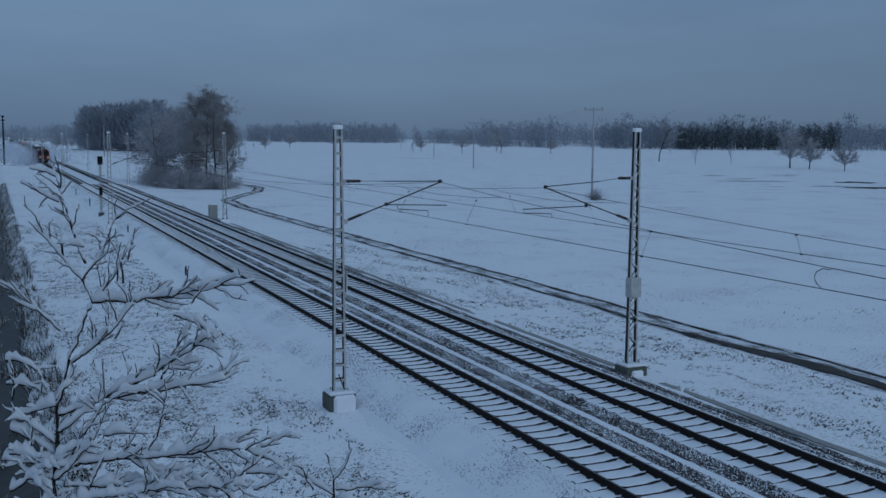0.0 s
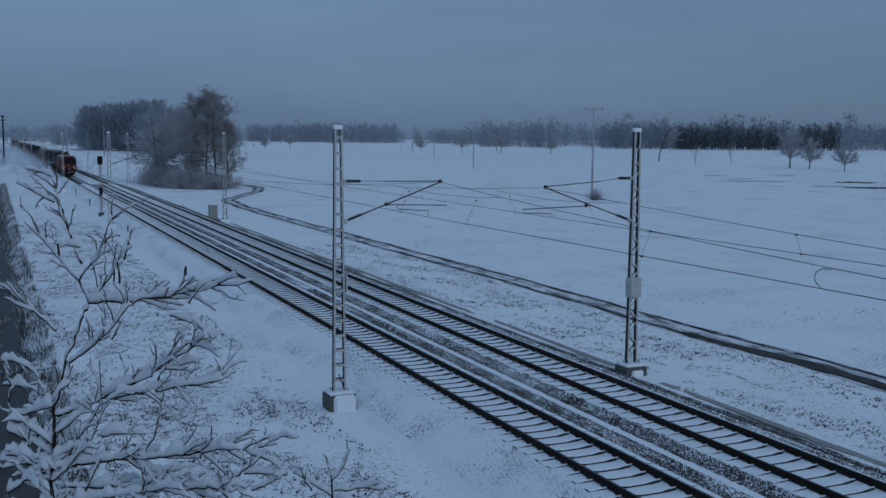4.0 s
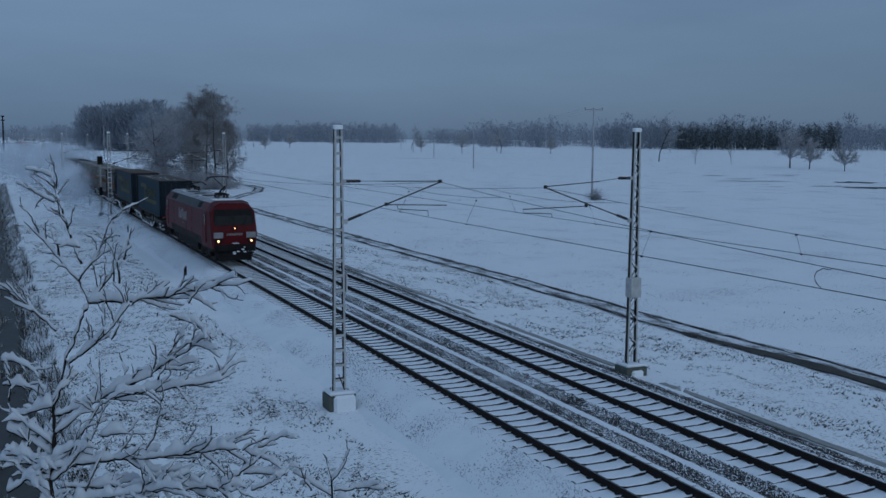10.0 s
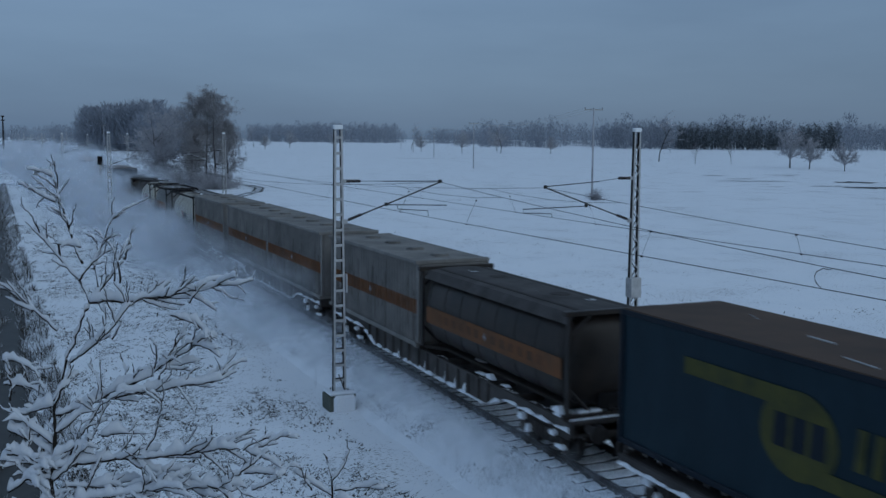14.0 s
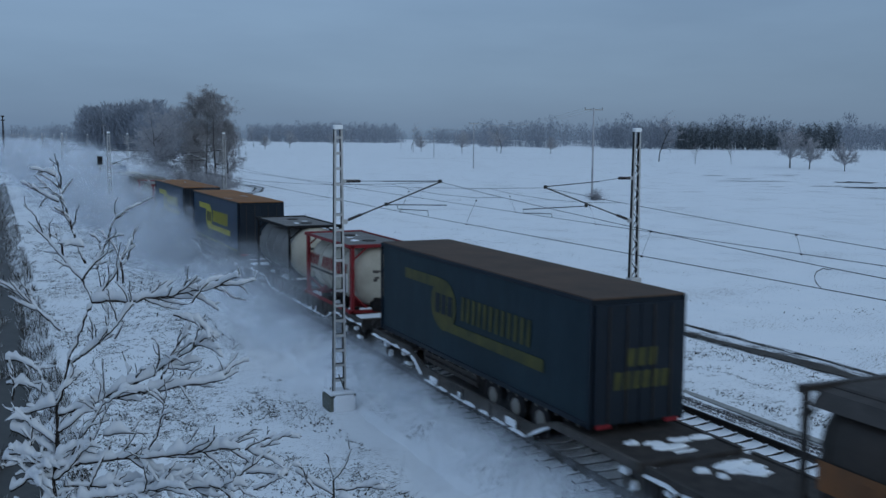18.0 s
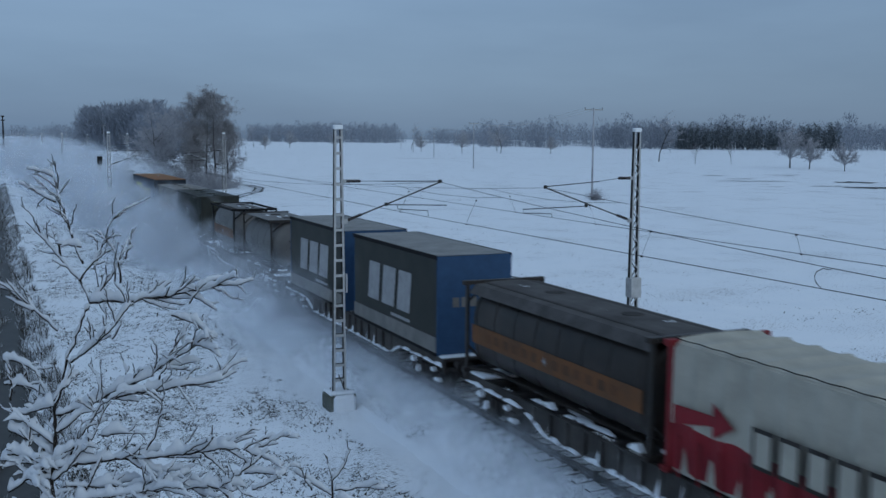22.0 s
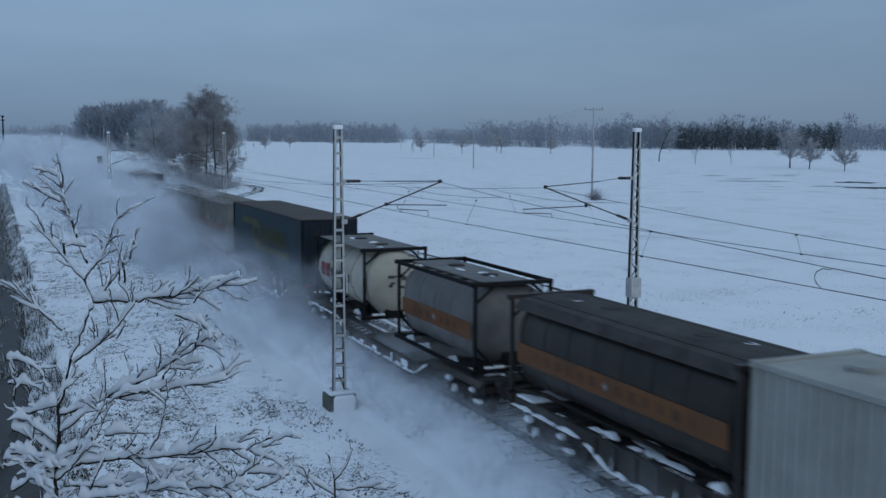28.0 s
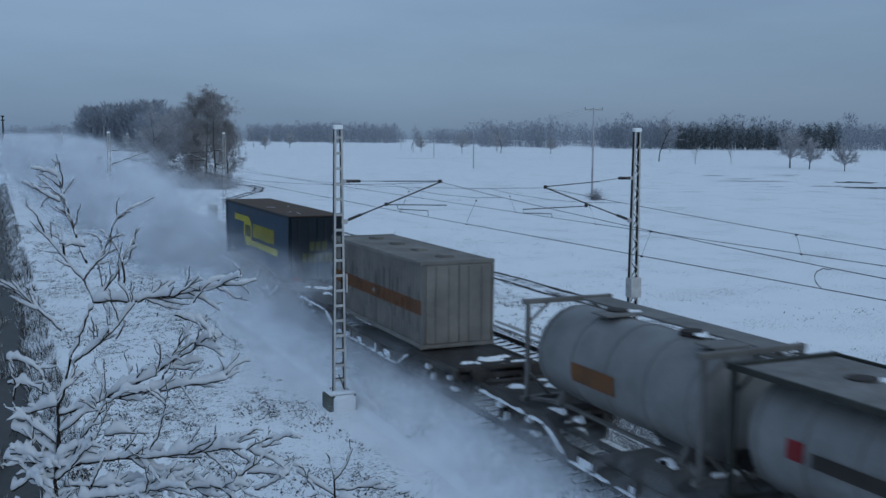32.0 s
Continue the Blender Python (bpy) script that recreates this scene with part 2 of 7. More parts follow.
# ------------------------------------------------------------------ mesh tools
class Geo:
    """Vertices, faces and a material slot for each face."""

    def __init__(self):
        self.v, self.f, self.m, self.slot, self.marks = [], [], [], 0, []

    def face(self, *pts):
        k = len(self.v)
        self.v += [tuple(q) for q in pts]
        self.f.append(tuple(range(k, k + len(pts))))
        self.m.append(self.slot)

    def box(self, x0, x1, y0, y1, z0, z1, c=0.0):
        """A box with edges chamfered by c."""
        self.marks.append((len(self.v), len(self.f)))
        if c <= 0:
            k = len(self.v)
            self.v += [(x, y, z) for x in (x0, x1) for y in (y0, y1) for z in (z0, z1)]
            for q in ((0, 1, 3, 2), (4, 6, 7, 5), (0, 4, 5, 1), (2, 3, 7, 6), (0, 2, 6, 4), (1, 5, 7, 3)):
                self.f.append(tuple(k + i for i in q))
                self.m.append(self.slot)
            return self
        k = len(self.v)
        ids = {}
        for sx in (0, 1):
            for sy in (0, 1):
                for sz in (0, 1):
                    X, Y, Z = (x0, x1)[sx], (y0, y1)[sy], (z0, z1)[sz]
                    ix, iy, iz = (X + c, X - c)[sx], (Y + c, Y - c)[sy], (Z + c, Z - c)[sz]
                    for ax, q in ((0, (X, iy, iz)), (1, (ix, Y, iz)), (2, (ix, iy, Z))):
                        ids[sx, sy, sz, ax] = len(self.v)
                        self.v.append(q)
        fs = []
        for s in (0, 1):
            o = ((0, 0), (1, 0), (1, 1), (0, 1))
            fs.append([ids[s, a, b, 0] for a, b in (o if s else o[::-1])])
            fs.append([ids[a, s, b, 1] for a, b in (o[::-1] if s else o)])
            fs.append([ids[a, b, s, 2] for a, b in (o if s else o[::-1])])
        for a in (0, 1):
            for b in (0, 1):
                fs.append([ids[0, a, b, 1], ids[1, a, b, 1], ids[1, a, b, 2], ids[0, a, b, 2]])
                fs.append([ids[a, 0, b, 0], ids[a, 1, b, 0], ids[a, 1, b, 2], ids[a, 0, b, 2]])
                fs.append([ids[a, b, 0, 0], ids[a, b, 1, 0], ids[a, b, 1, 1], ids[a, b, 0, 1]])
                for d in (0, 1):
                    fs.append([ids[a, b, d, 0], ids[a, b, d, 1], ids[a, b, d, 2]])
        self.f += [tuple(q) for q in fs]
        self.m += [self.slot] * len(fs)
        return self

    def rings(self, rings, closed=True, cap=True):
        """Loft through rings with equal counts of points."""
        self.marks.append((len(self.v), len(self.f)))
        k, n = len(self.v), len(rings[0])
        for r in rings:
            self.v += [tuple(q) for q in r]
        for i in range(len(rings) - 1):
            for j in range(n if closed else n - 1):
                a, b = k + i * n + j, k + i * n + (j + 1) % n
                self.f.append((a, b, b + n, a + n))
                self.m.append(self.slot)
        if cap:
            self.f.append(tuple(k + j for j in range(n))[::-1])
            self.f.append(tuple(k + (len(rings) - 1) * n + j for j in range(n)))
            self.m += [self.slot] * 2
        return self

    def tube(self, pts, radii, n=6, cap=True):
        pts = [Vector(q) for q in pts]
        if not hasattr(radii, "__len__"):
            radii = [radii] * len(pts)
        rs = []
        for i, q in enumerate(pts):
            d = (pts[min(i + 1, len(pts) - 1)] - pts[max(i - 1, 0)]).normalized()
            s = d.cross(Vector((0, 0, 1)) if abs(d.z) < 0.9 else Vector((1, 0, 0))).normalized()
            u = s.cross(d)
            rs.append([q + (s * math.cos(2 * math.pi * j / n) + u * math.sin(2 * math.pi * j / n)) * radii[i] for j in range(n)])
        return self.rings(rs, True, cap)

    def prism(self, poly, axis, a, b):
        """Extrude a polygon of 2D points along an axis from a to b."""
        def p3(q, t):
            return {"x": (t, q[0], q[1]), "y": (q[0], t, q[1]), "z": (q[0], q[1], t)}[axis]
        return self.rings([[p3(q, a) for q in poly], [p3(q, b) for q in poly]])

    def pieces(self):
        """The solids that were added, each on its own."""
        ends = self.marks[1:] + [(len(self.v), len(self.f))]
        for (a, b), (c, d) in zip(self.marks, ends):
            g = Geo()
            g.v = self.v[a:c]
            g.f = [tuple(i - a for i in f) for f in self.f[b:d]]
            g.m = self.m[b:d]
            yield g

    def mesh(self, name, mats, smooth=False):
        me = bpy.data.meshes.new(name)
        me.from_pydata(self.v, [], self.f)
        for m in mats if isinstance(mats, (list, tuple)) else [mats]:
            me.materials.append(m)
        me.polygons.foreach_set("material_index", self.m)
        if smooth:
            me.polygons.foreach_set("use_smooth", [True] * len(self.f))
        me.update()
        b = bmesh.new()
        b.from_mesh(me)
        if len(b.faces) < 20000:
            bmesh.ops.recalc_face_normals(b, faces=b.faces)
        b.to_mesh(me)
        b.free()
        return me


def part(name, geo, material, parent, label="", at=None, smooth=False):
    ob = new(name, geo.mesh(name, material, smooth) if isinstance(geo, Geo) else geo)
    ob.parent = parent
    if at is not None:
        ob.location = at
    if label:
        ob["label"] = label
    return ob


def parts(name, geo, material, parent, label=""):
    """Every solid of geo as a part of its own."""
    for g in geo.pieces():
        part(name, g, material, parent, label)


def thing(name, label, category, group="", at=(0, 0, 0), kind=""):
    return tagged_at(new(name), at, label, category, group, kind)


def tagged_at(ob, at, label, category, group="", kind=""):
    ob.location = at
    return tagged(ob, label, category, group, kind)


def solid(name, geo, material, label, category, group="", kind="", smooth=False, at=(0, 0, 0)):
    ob = new(name, geo.mesh(name, material, smooth))
    return tagged_at(ob, at, label, category, group, kind)


def sm(a, b, x):
    t = min(1.0, max(0.0, (x - a) / (b - a)))
    return t * t * (3 - 2 * t)


TRACK2 = 4.287


def ground_z(x, y):
    """Height of the snow beside and under the railway."""
    z = -0.55 - 0.15 * sm(TRACK2 + 2.4, TRACK2 + 3.2, x) - 0.25 * sm(8.5, 12.5, x) - 0.06 * sm(13.5, 15, x)
    z -= 0.33 * sm(-2.3, -3.2, x) + 0.25 * sm(-5.5, -10.5, x) + 0.8 * sm(-11.5, -12.8, x) - 0.7 * sm(-17.5, -19.5, x)
    if -13.4 < x < -11.0:
        z += (0.5 * noise.noise((x * 0.7, y * 0.33, 11)) + 0.25 * noise.noise((x * 1.9, y * 1.1, 13))) * (1 - abs(x + 12.2) / 1.2)
    if -40 < x < 60 and y < 260:
        w = 1.0 if (x < -2.8 or x > 7.2) else 0.0
        z += w * 0.07 * noise.noise((x * 0.35, y * 0.2, 0)) + w * 0.035 * noise.noise((x * 1.3, y * 0.9, 3))
    return z


# ------------------------------------------------------------------ ground
def spaced(stops):
    out = []
    for a, b, s in stops:
        n = max(1, round((b - a) / s))
        out += [a + (b - a) * i / n for i in range(n)]
    return out + [stops[-1][1]]


def build_ground():
    xs = spaced([(-3000, -300, 300), (-300, -60, 30), (-60, -20, 4), (-20, 20, 0.5), (20, 60, 3), (60, 300, 24), (300, 3200, 290)])
    ys = spaced([(-400, -20, 40), (-20, 8, 4), (8, 70, 0.7), (70, 200, 2.5), (200, 500, 20), (500, 4200, 370)])
    g = Geo()
    g.v = [(x, y, ground_z(x, y)) for y in ys for x in xs]
    n = len(xs)
    g.f = [(j * n + i, j * n + i + 1, (j + 1) * n + i + 1, (j + 1) * n + i) for j in range(len(ys) - 1) for i in range(n - 1)]
    g.m = [0] * len(g.f)
    solid("ground", g, FIELD, "snow-covered flat farmland with stubble showing through", "ground", kind="structure", smooth=True)


build_ground()


def ribbon(pts, widths, lift, wob=0.0, seed=1, across=4):
    """A strip along a polyline on the ground, with uneven edges."""
    rng = random.Random(seed)
    fine = []
    for (a, b), (wa, wb) in zip(zip(pts, pts[1:]), zip(widths, widths[1:])):
        n = max(1, int((Vector(b) - Vector(a)).length / 1.0))
        fine += [(Vector(a).lerp(Vector(b), i / n), wa + (wb - wa) * i / n) for i in range(n)]
    fine.append((Vector(pts[-1]), widths[-1]))
    g = Geo()
    rows = []
    for i, (q, w) in enumerate(fine):
        d = (fine[min(i + 1, len(fine) - 1)][0] - fine[max(i - 1, 0)][0]).normalized()
        s = Vector((d.y, -d.x))
        l = w / 2 * (1 + wob * (noise.noise((q.x, q.y * 0.5, seed)) * 1.3 + rng.uniform(-0.3, 0.3)))
        r = w / 2 * (1 + wob * (noise.noise((q.x, q.y * 0.5, seed + 9)) * 1.3 + rng.uniform(-0.3, 0.3)))
        row = []
        for k in range(across + 1):
            o = -l + (l + r) * k / across
            P = q + s * o
            row.append((P.x, P.y, ground_z(P.x, P.y) + lift))
        rows.append(row)
    return g.rings(rows, closed=False, cap=False)


def polar(px, dist):
    """Ground point at a bearing (in steps along the view's width) and depth."""
    t = YAW + math.atan((px - 784) / 1800.6)
    r = dist / math.cos(t - YAW)
    return EYE.x + r * math.sin(t), r * math.cos(t)


def build_path():
    way = [(16.6, 8), (16.2, 28), (15.9, 40), (16.1, 56), (15.6, 75), (15.2, 108), (15.1, 126), (16.2, 142), (20.5, 152), (25.5, 163), (28.6, 174), (29.0, 184), (26.5, 192)]
    solid("path", ribbon(way, [1.9] * len(way), 0.022, 0.3, 10), M["slush"], "slushy farm track with thin grey snow", "farm track", kind="structure")
    for k, (off, w) in enumerate(((-0.72, 0.34), (0.66, 0.34))):
        side = [(x + off, y) for x, y in way]
        solid("path", ribbon(side, [w * (1 if y < 120 else 1.3) for x, y in side], 0.03, 0.6, 11 + k), M["rut"],
              "dark muddy wheel rut of a farm track in the snow", "farm track", kind="structure")
    solid("mud_patch", ribbon([(15.7, 25), (15.6, 29.5), (15.5, 33), (15.4, 38)], [0.2, 1.0, 0.9, 0.2], 0.05, 0.5, 5), M["mud"],
          "trampled muddy patch beside the farm track", "mud", kind="structure")
    # meltwater patches; the one at 1384 is a field tree's shadow, painted as slush
    for at, dist, half, deep in ((1514, 214, 40, 9.0), (1556, 190, 66, 8.0), (1330, 218, 70, 4.0), (1264, 250, 28, 5.0), (1310, 230, 26, 5.0), (1384, 256, 30, 4.0), (1470, 196, 40, 2.5)):
        a, b = Vector(polar(at - half, dist)), Vector(polar(at + half, dist))
        solid("puddle", ribbon([a, a.lerp(b, 0.3), a.lerp(b, 0.7), b], [0.3, deep, deep * 0.8, 0.3], 0.05, 0.9, at, 5), M["rut" if at > 1500 else "slush"],
              "grey patch in the snowy field: meltwater, or for one a painted tree shadow", "puddle", kind="structure")
    for p0, p1, dist in ((430, 900, 560), (860, 1600, 620), (700, 1250, 430)):
        a, b = Vector(polar(p0, dist)), Vector(polar(p1, dist + 30))
        solid("field_furrow", ribbon([a, b], [2.2, 2.2], 0.05, 0.8, p0, 1), M["slush"],
              "line of dry grass along a snowy field margin", "field margin", kind="stuff")
    w = Geo()
    w.box(-18.6, -12.3, -30, 900, -2.4, -1.72)
    solid("ditch_water", w, M["water"], "dark still water in the ditch beside the line", "ditch", kind="structure")


build_path()


MASTS = [30.75 + 69.1 * k for k in range(-1, 10)]
MASTS_R = [-38.6, 30.53, 101.4, 180.0, 259.0, 334.0, 404.0, 474.0, 544.0, 613.0, 682.0]


# ------------------------------------------------------------------ railway tracks
HALF_BED = [(0.4, -0.236), (0.62, -0.214), (0.7, -0.178), (0.85, -0.186), (1.05, -0.192), (1.25, -0.196), (1.75, -0.25)]
BED = [(-3.3, -0.9), (-1.8, -0.27)] + [(-x, z) for x, z in HALF_BED[-2::-1]] + HALF_BED + [(2.14, -0.22)] + \
      [(TRACK2 - x, z) for x, z in HALF_BED[::-1]] + [(TRACK2 + x, z) for x, z in HALF_BED] + [(TRACK2 + 2.4, -0.5), (TRACK2 + 3.3, -0.74)]


def bed_z(x):
    for (a, za), (b, zb) in zip(BED, BED[1:]):
        if a <= x <= b:
            return za + (zb - za) * (x - a) / (b - a)
    return -1.0


def build_bed():
    g = Geo()
    prof = BED
    ys = spaced([(-40, 8, 8), (8, 80, 0.6), (80, 200, 4), (200, 1500, 100)])
    rows = []
    for y in ys:
        rows.append([(x + 0.05 * noise.noise((x, y, 7)), y, z + 0.012 * noise.noise((x * 2.5, y * 2.5, 1)) * (1 if y < 80 else 0)) for x, z in prof])
    g.rings(rows, closed=False, cap=False)
    solid("ballast_bed", g, SNOW, "snow-covered ballast bed under both tracks", "track bed", kind="structure", smooth=True)
    rng = random.Random(4)
    st = Geo()
    bands = ((1.32, 2.0, 74000, -0.1), (2.28, TRACK2 - 1.32, 74000, -0.1), (-2.9, -1.3, 46000, 0.12), (TRACK2 + 1.3, TRACK2 + 3.25, 105000, -0.1))
    for x0, x1, n, thr in bands:
        for i in range(n):
            y = 9 + 170 * rng.random() ** 1.9
            x = rng.uniform(x0, x1)
            if 0.5 * noise.noise((x * 0.9, y * 0.35, 5)) + 0.3 * rng.random() < thr + (0.1 * (-1.4 - x) if x < 0 else 0):
                continue
            r = rng.uniform(0.012, 0.034) if x > 0 else rng.uniform(0.008, 0.024)
            z = bed_z(x) + 0.002
            a = rng.uniform(0, 6.28)
            p = [(x + r * math.cos(a + k * 2.09), y + r * math.sin(a + k * 2.09), z - 0.02) for k in range(3)]
            k = len(st.v)
            st.v += p + [(x + rng.uniform(-0.01, 0.01), y, z + r * 0.95)]
            st.f += [(k, k + 1, k + 3), (k + 1, k + 2, k + 3), (k + 2, k, k + 3)]
            st.m += [0] * 3
    solid("ballast_stones", st, M["ballast"], "dark ballast stones poking through thin snow", "gravel", kind="stuff")


build_bed()


def sleeper_mesh():
    g = Geo()
    prof = [(-1.3, -0.20), (-0.98, -0.165), (-0.5, -0.168), (-0.25, -0.205), (0.25, -0.205), (0.5, -0.168), (0.98, -0.165), (1.3, -0.20)]
    rings = []
    for x, z in prof:
        rings.append([(x, -0.14, -0.36), (x, -0.115, z), (x, 0.115, z), (x, 0.14, -0.36)])
    g.rings(rings)
    g.slot = 1
    top = []
    for x, z in prof:
        if abs(x) > 1.27:
            x *= 0.985
        top.append([(x, -0.108, z - 0.004), (x, -0.085, z + 0.02), (x, 0.10, z + 0.02), (x, 0.2, -0.24)])
    g.rings(top, closed=False, cap=False)
    return g


def rail_geo(x, y0, y1):
    g = Geo()
    h = [(-0.075, -0.17), (-0.075, -0.155), (-0.02, -0.135), (-0.012, -0.05), (-0.036, -0.035), (-0.036, -0.008), (-0.026, 0),
         (0.026, 0), (0.036, -0.008), (0.036, -0.035), (0.012, -0.05), (0.02, -0.135), (0.075, -0.155), (0.075, -0.17)]
    g.prism([(x + a, z) for a, z in h], "y", y0, y1)
    for i in range(len(h)):
        if i == 6:
            g.m[i] = 1
    return g


def build_track(cx, name):
    tr = thing(name, "railway track with dark rails on snow-capped concrete sleepers", "railway track", "tracks", (cx, 0, 0), "structure")
    for s in (-0.7525, 0.7525):
        part("rail", rail_geo(s, -40, 1500), [M["rail"], M["railtop"]], tr)
    me = sleeper_mesh().mesh("sleeper", [M["sleeper"], SNOW])
    y0 = 30.163 % 0.5986
    near = []
    k = 0
    while True:
        y = y0 + 0.5986 * k
        k += 1
        if y < 9:
            continue
        if y > 180:
            break
        near.append(y)
    for y in near:
        part("sleeper", me, None, tr, at=(0, y, 0))
    far = Geo()
    y = near[-1] + 0.5986
    while y < 330:
        far.box(-1.2, 1.2, y - 0.1, y + 0.1, -0.3, -0.222)
        far.slot = 1
        far.face((-1.22, y - 0.09, -0.216), (1.22, y - 0.09, -0.216), (1.22, y + 0.2, -0.224), (-1.22, y + 0.2, -0.224))
        far.slot = 0
        y += 0.5986
    ob = part("sleepers", far, [M["sleeper"], SNOW], tr)
    ob["kind"] = "stuff"
    clips = Geo()
    for y in near[:90]:
        for s in (-0.7525, 0.7525):
            for d in (-1, 1):
                clips.box(s + d * 0.12 - 0.05, s + d * 0.12 + 0.05, y - 0.05, y + 0.05, -0.175, -0.125)
    ob = part("rail_clips", clips, M["rail"], tr)
    ob["kind"] = "stuff"


build_track(0.0, "track_1")
build_track(TRACK2, "track_2")


def build_trough():
    tr = thing("cable_trough", "concrete cable trough with dusted lids beside the track", "cable trough", at=(0, 0, 0), kind="structure")
    b = Geo()
    for a, c in zip([9] + [m + 0.95 for m in MASTS_R if m > 9], [m - 0.75 for m in MASTS_R if m > 9]):
        if a < 330:
            b.box(7.63, 7.87, a, c, -1.0, -0.72)
    part("trough_body", b, M["darkconc"], tr)
    lid = Geo().box(-0.15, 0.15, 0.01, 0.98, 0, 0.05, 0.01).mesh("lid", M["concrete"])
    rng = random.Random(3)
    for i in range(100):
        if min(abs(9.5 + i - m) for m in MASTS_R) > 1.35:
            part("lid", lid, None, tr, at=(7.75 + rng.uniform(-0.012, 0.012), 9 + i, -0.72 + rng.uniform(0, 0.012)))


build_trough()

# ------------------------------------------------------------------ overhead line


def mast_meshes(laced):
    """Two tapering channel chords joined by batten plates, or by zigzag lacing bars."""
    H = 8.45
    out = []

    def w(z):
        return 0.185 - 0.085 * z / H

    def chord(sx, y0, y1, x0, x1):
        a, b = sx * w(0), sx * w(H)
        return Geo().rings([[(a + x0, y0, 0), (a + x1, y0, 0), (a + x1, y1, 0), (a + x0, y1, 0)],
                            [(b + x0, y0 * 0.8, H), (b + x1, y0 * 0.8, H), (b + x1, y1 * 0.8, H), (b + x0, y1 * 0.8, H)]])
    for sx in (-1, 1):
        out.append(("chord", chord(sx, -0.075, 0.075, -0.009 + sx * 0.022, 0.009 + sx * 0.022), "web"))
        for y in (-0.086, 0.074):
            # front flanges and bars take the lit tone, all others the shaded one
            out.append(("flange", chord(sx, y, y + 0.012, -0.032, 0.032), "frosted" if (y < 0) != laced else "web"))
    if laced:
        n = 17
        for i in range(n):
            z0, z1 = 0.3 + (H - 0.7) * i / n, 0.3 + (H - 0.7) * (i + 1) / n
            q = 1 if i % 2 else -1
            for y in (-0.095, 0.095):
                k = 1 - 0.2 * z0 / H
                out.append(("lacing_bar", Geo().prism([(-q * w(z0), z0 - 0.03), (q * w(z1), z1 - 0.03), (q * w(z1), z1 + 0.03), (-q * w(z0), z0 + 0.03)], "y", y * k - 0.006, y * k + 0.006), "frosted" if y > 0 else "web"))
    else:
        n = 17
        for i in range(n):
            z = 0.42 + (H - 0.7) * i / (n - 1)
            for y in (-0.094, 0.094):
                k = 1 - 0.2 * z / H
                out.append(("batten", Geo().box(-w(z) - 0.03, w(z) + 0.03, y * k - 0.006, y * k + 0.006, z - 0.042, z + 0.042), "frosted" if y < 0 else "web"))
    out.append(("cap", Geo().box(-0.14, 0.14, -0.1, 0.1, H - 0.02, H + 0.12, 0.02), "snow"))
    for sx in (-1, 1):
        out.append(("base_plate", Geo().box(sx * w(0) - 0.09, sx * w(0) + 0.09, -0.16, 0.16, 0.0, 0.035, 0.01), "web"))
        for sy in (-1, 1):
            out.append(("anchor_bolt", Geo().tube([(sx * 0.27, sy * 0.13, -0.02), (sx * 0.25, sy * 0.13, 0.15)], 0.018, 6), "web"))
        out.append(("gusset", Geo().prism([(sx * w(0) + sx * 0.02, 0.03), (sx * 0.285, 0.03), (sx * w(0) + sx * 0.02, 0.2)], "y", -0.006, 0.006), "web"))
    return out


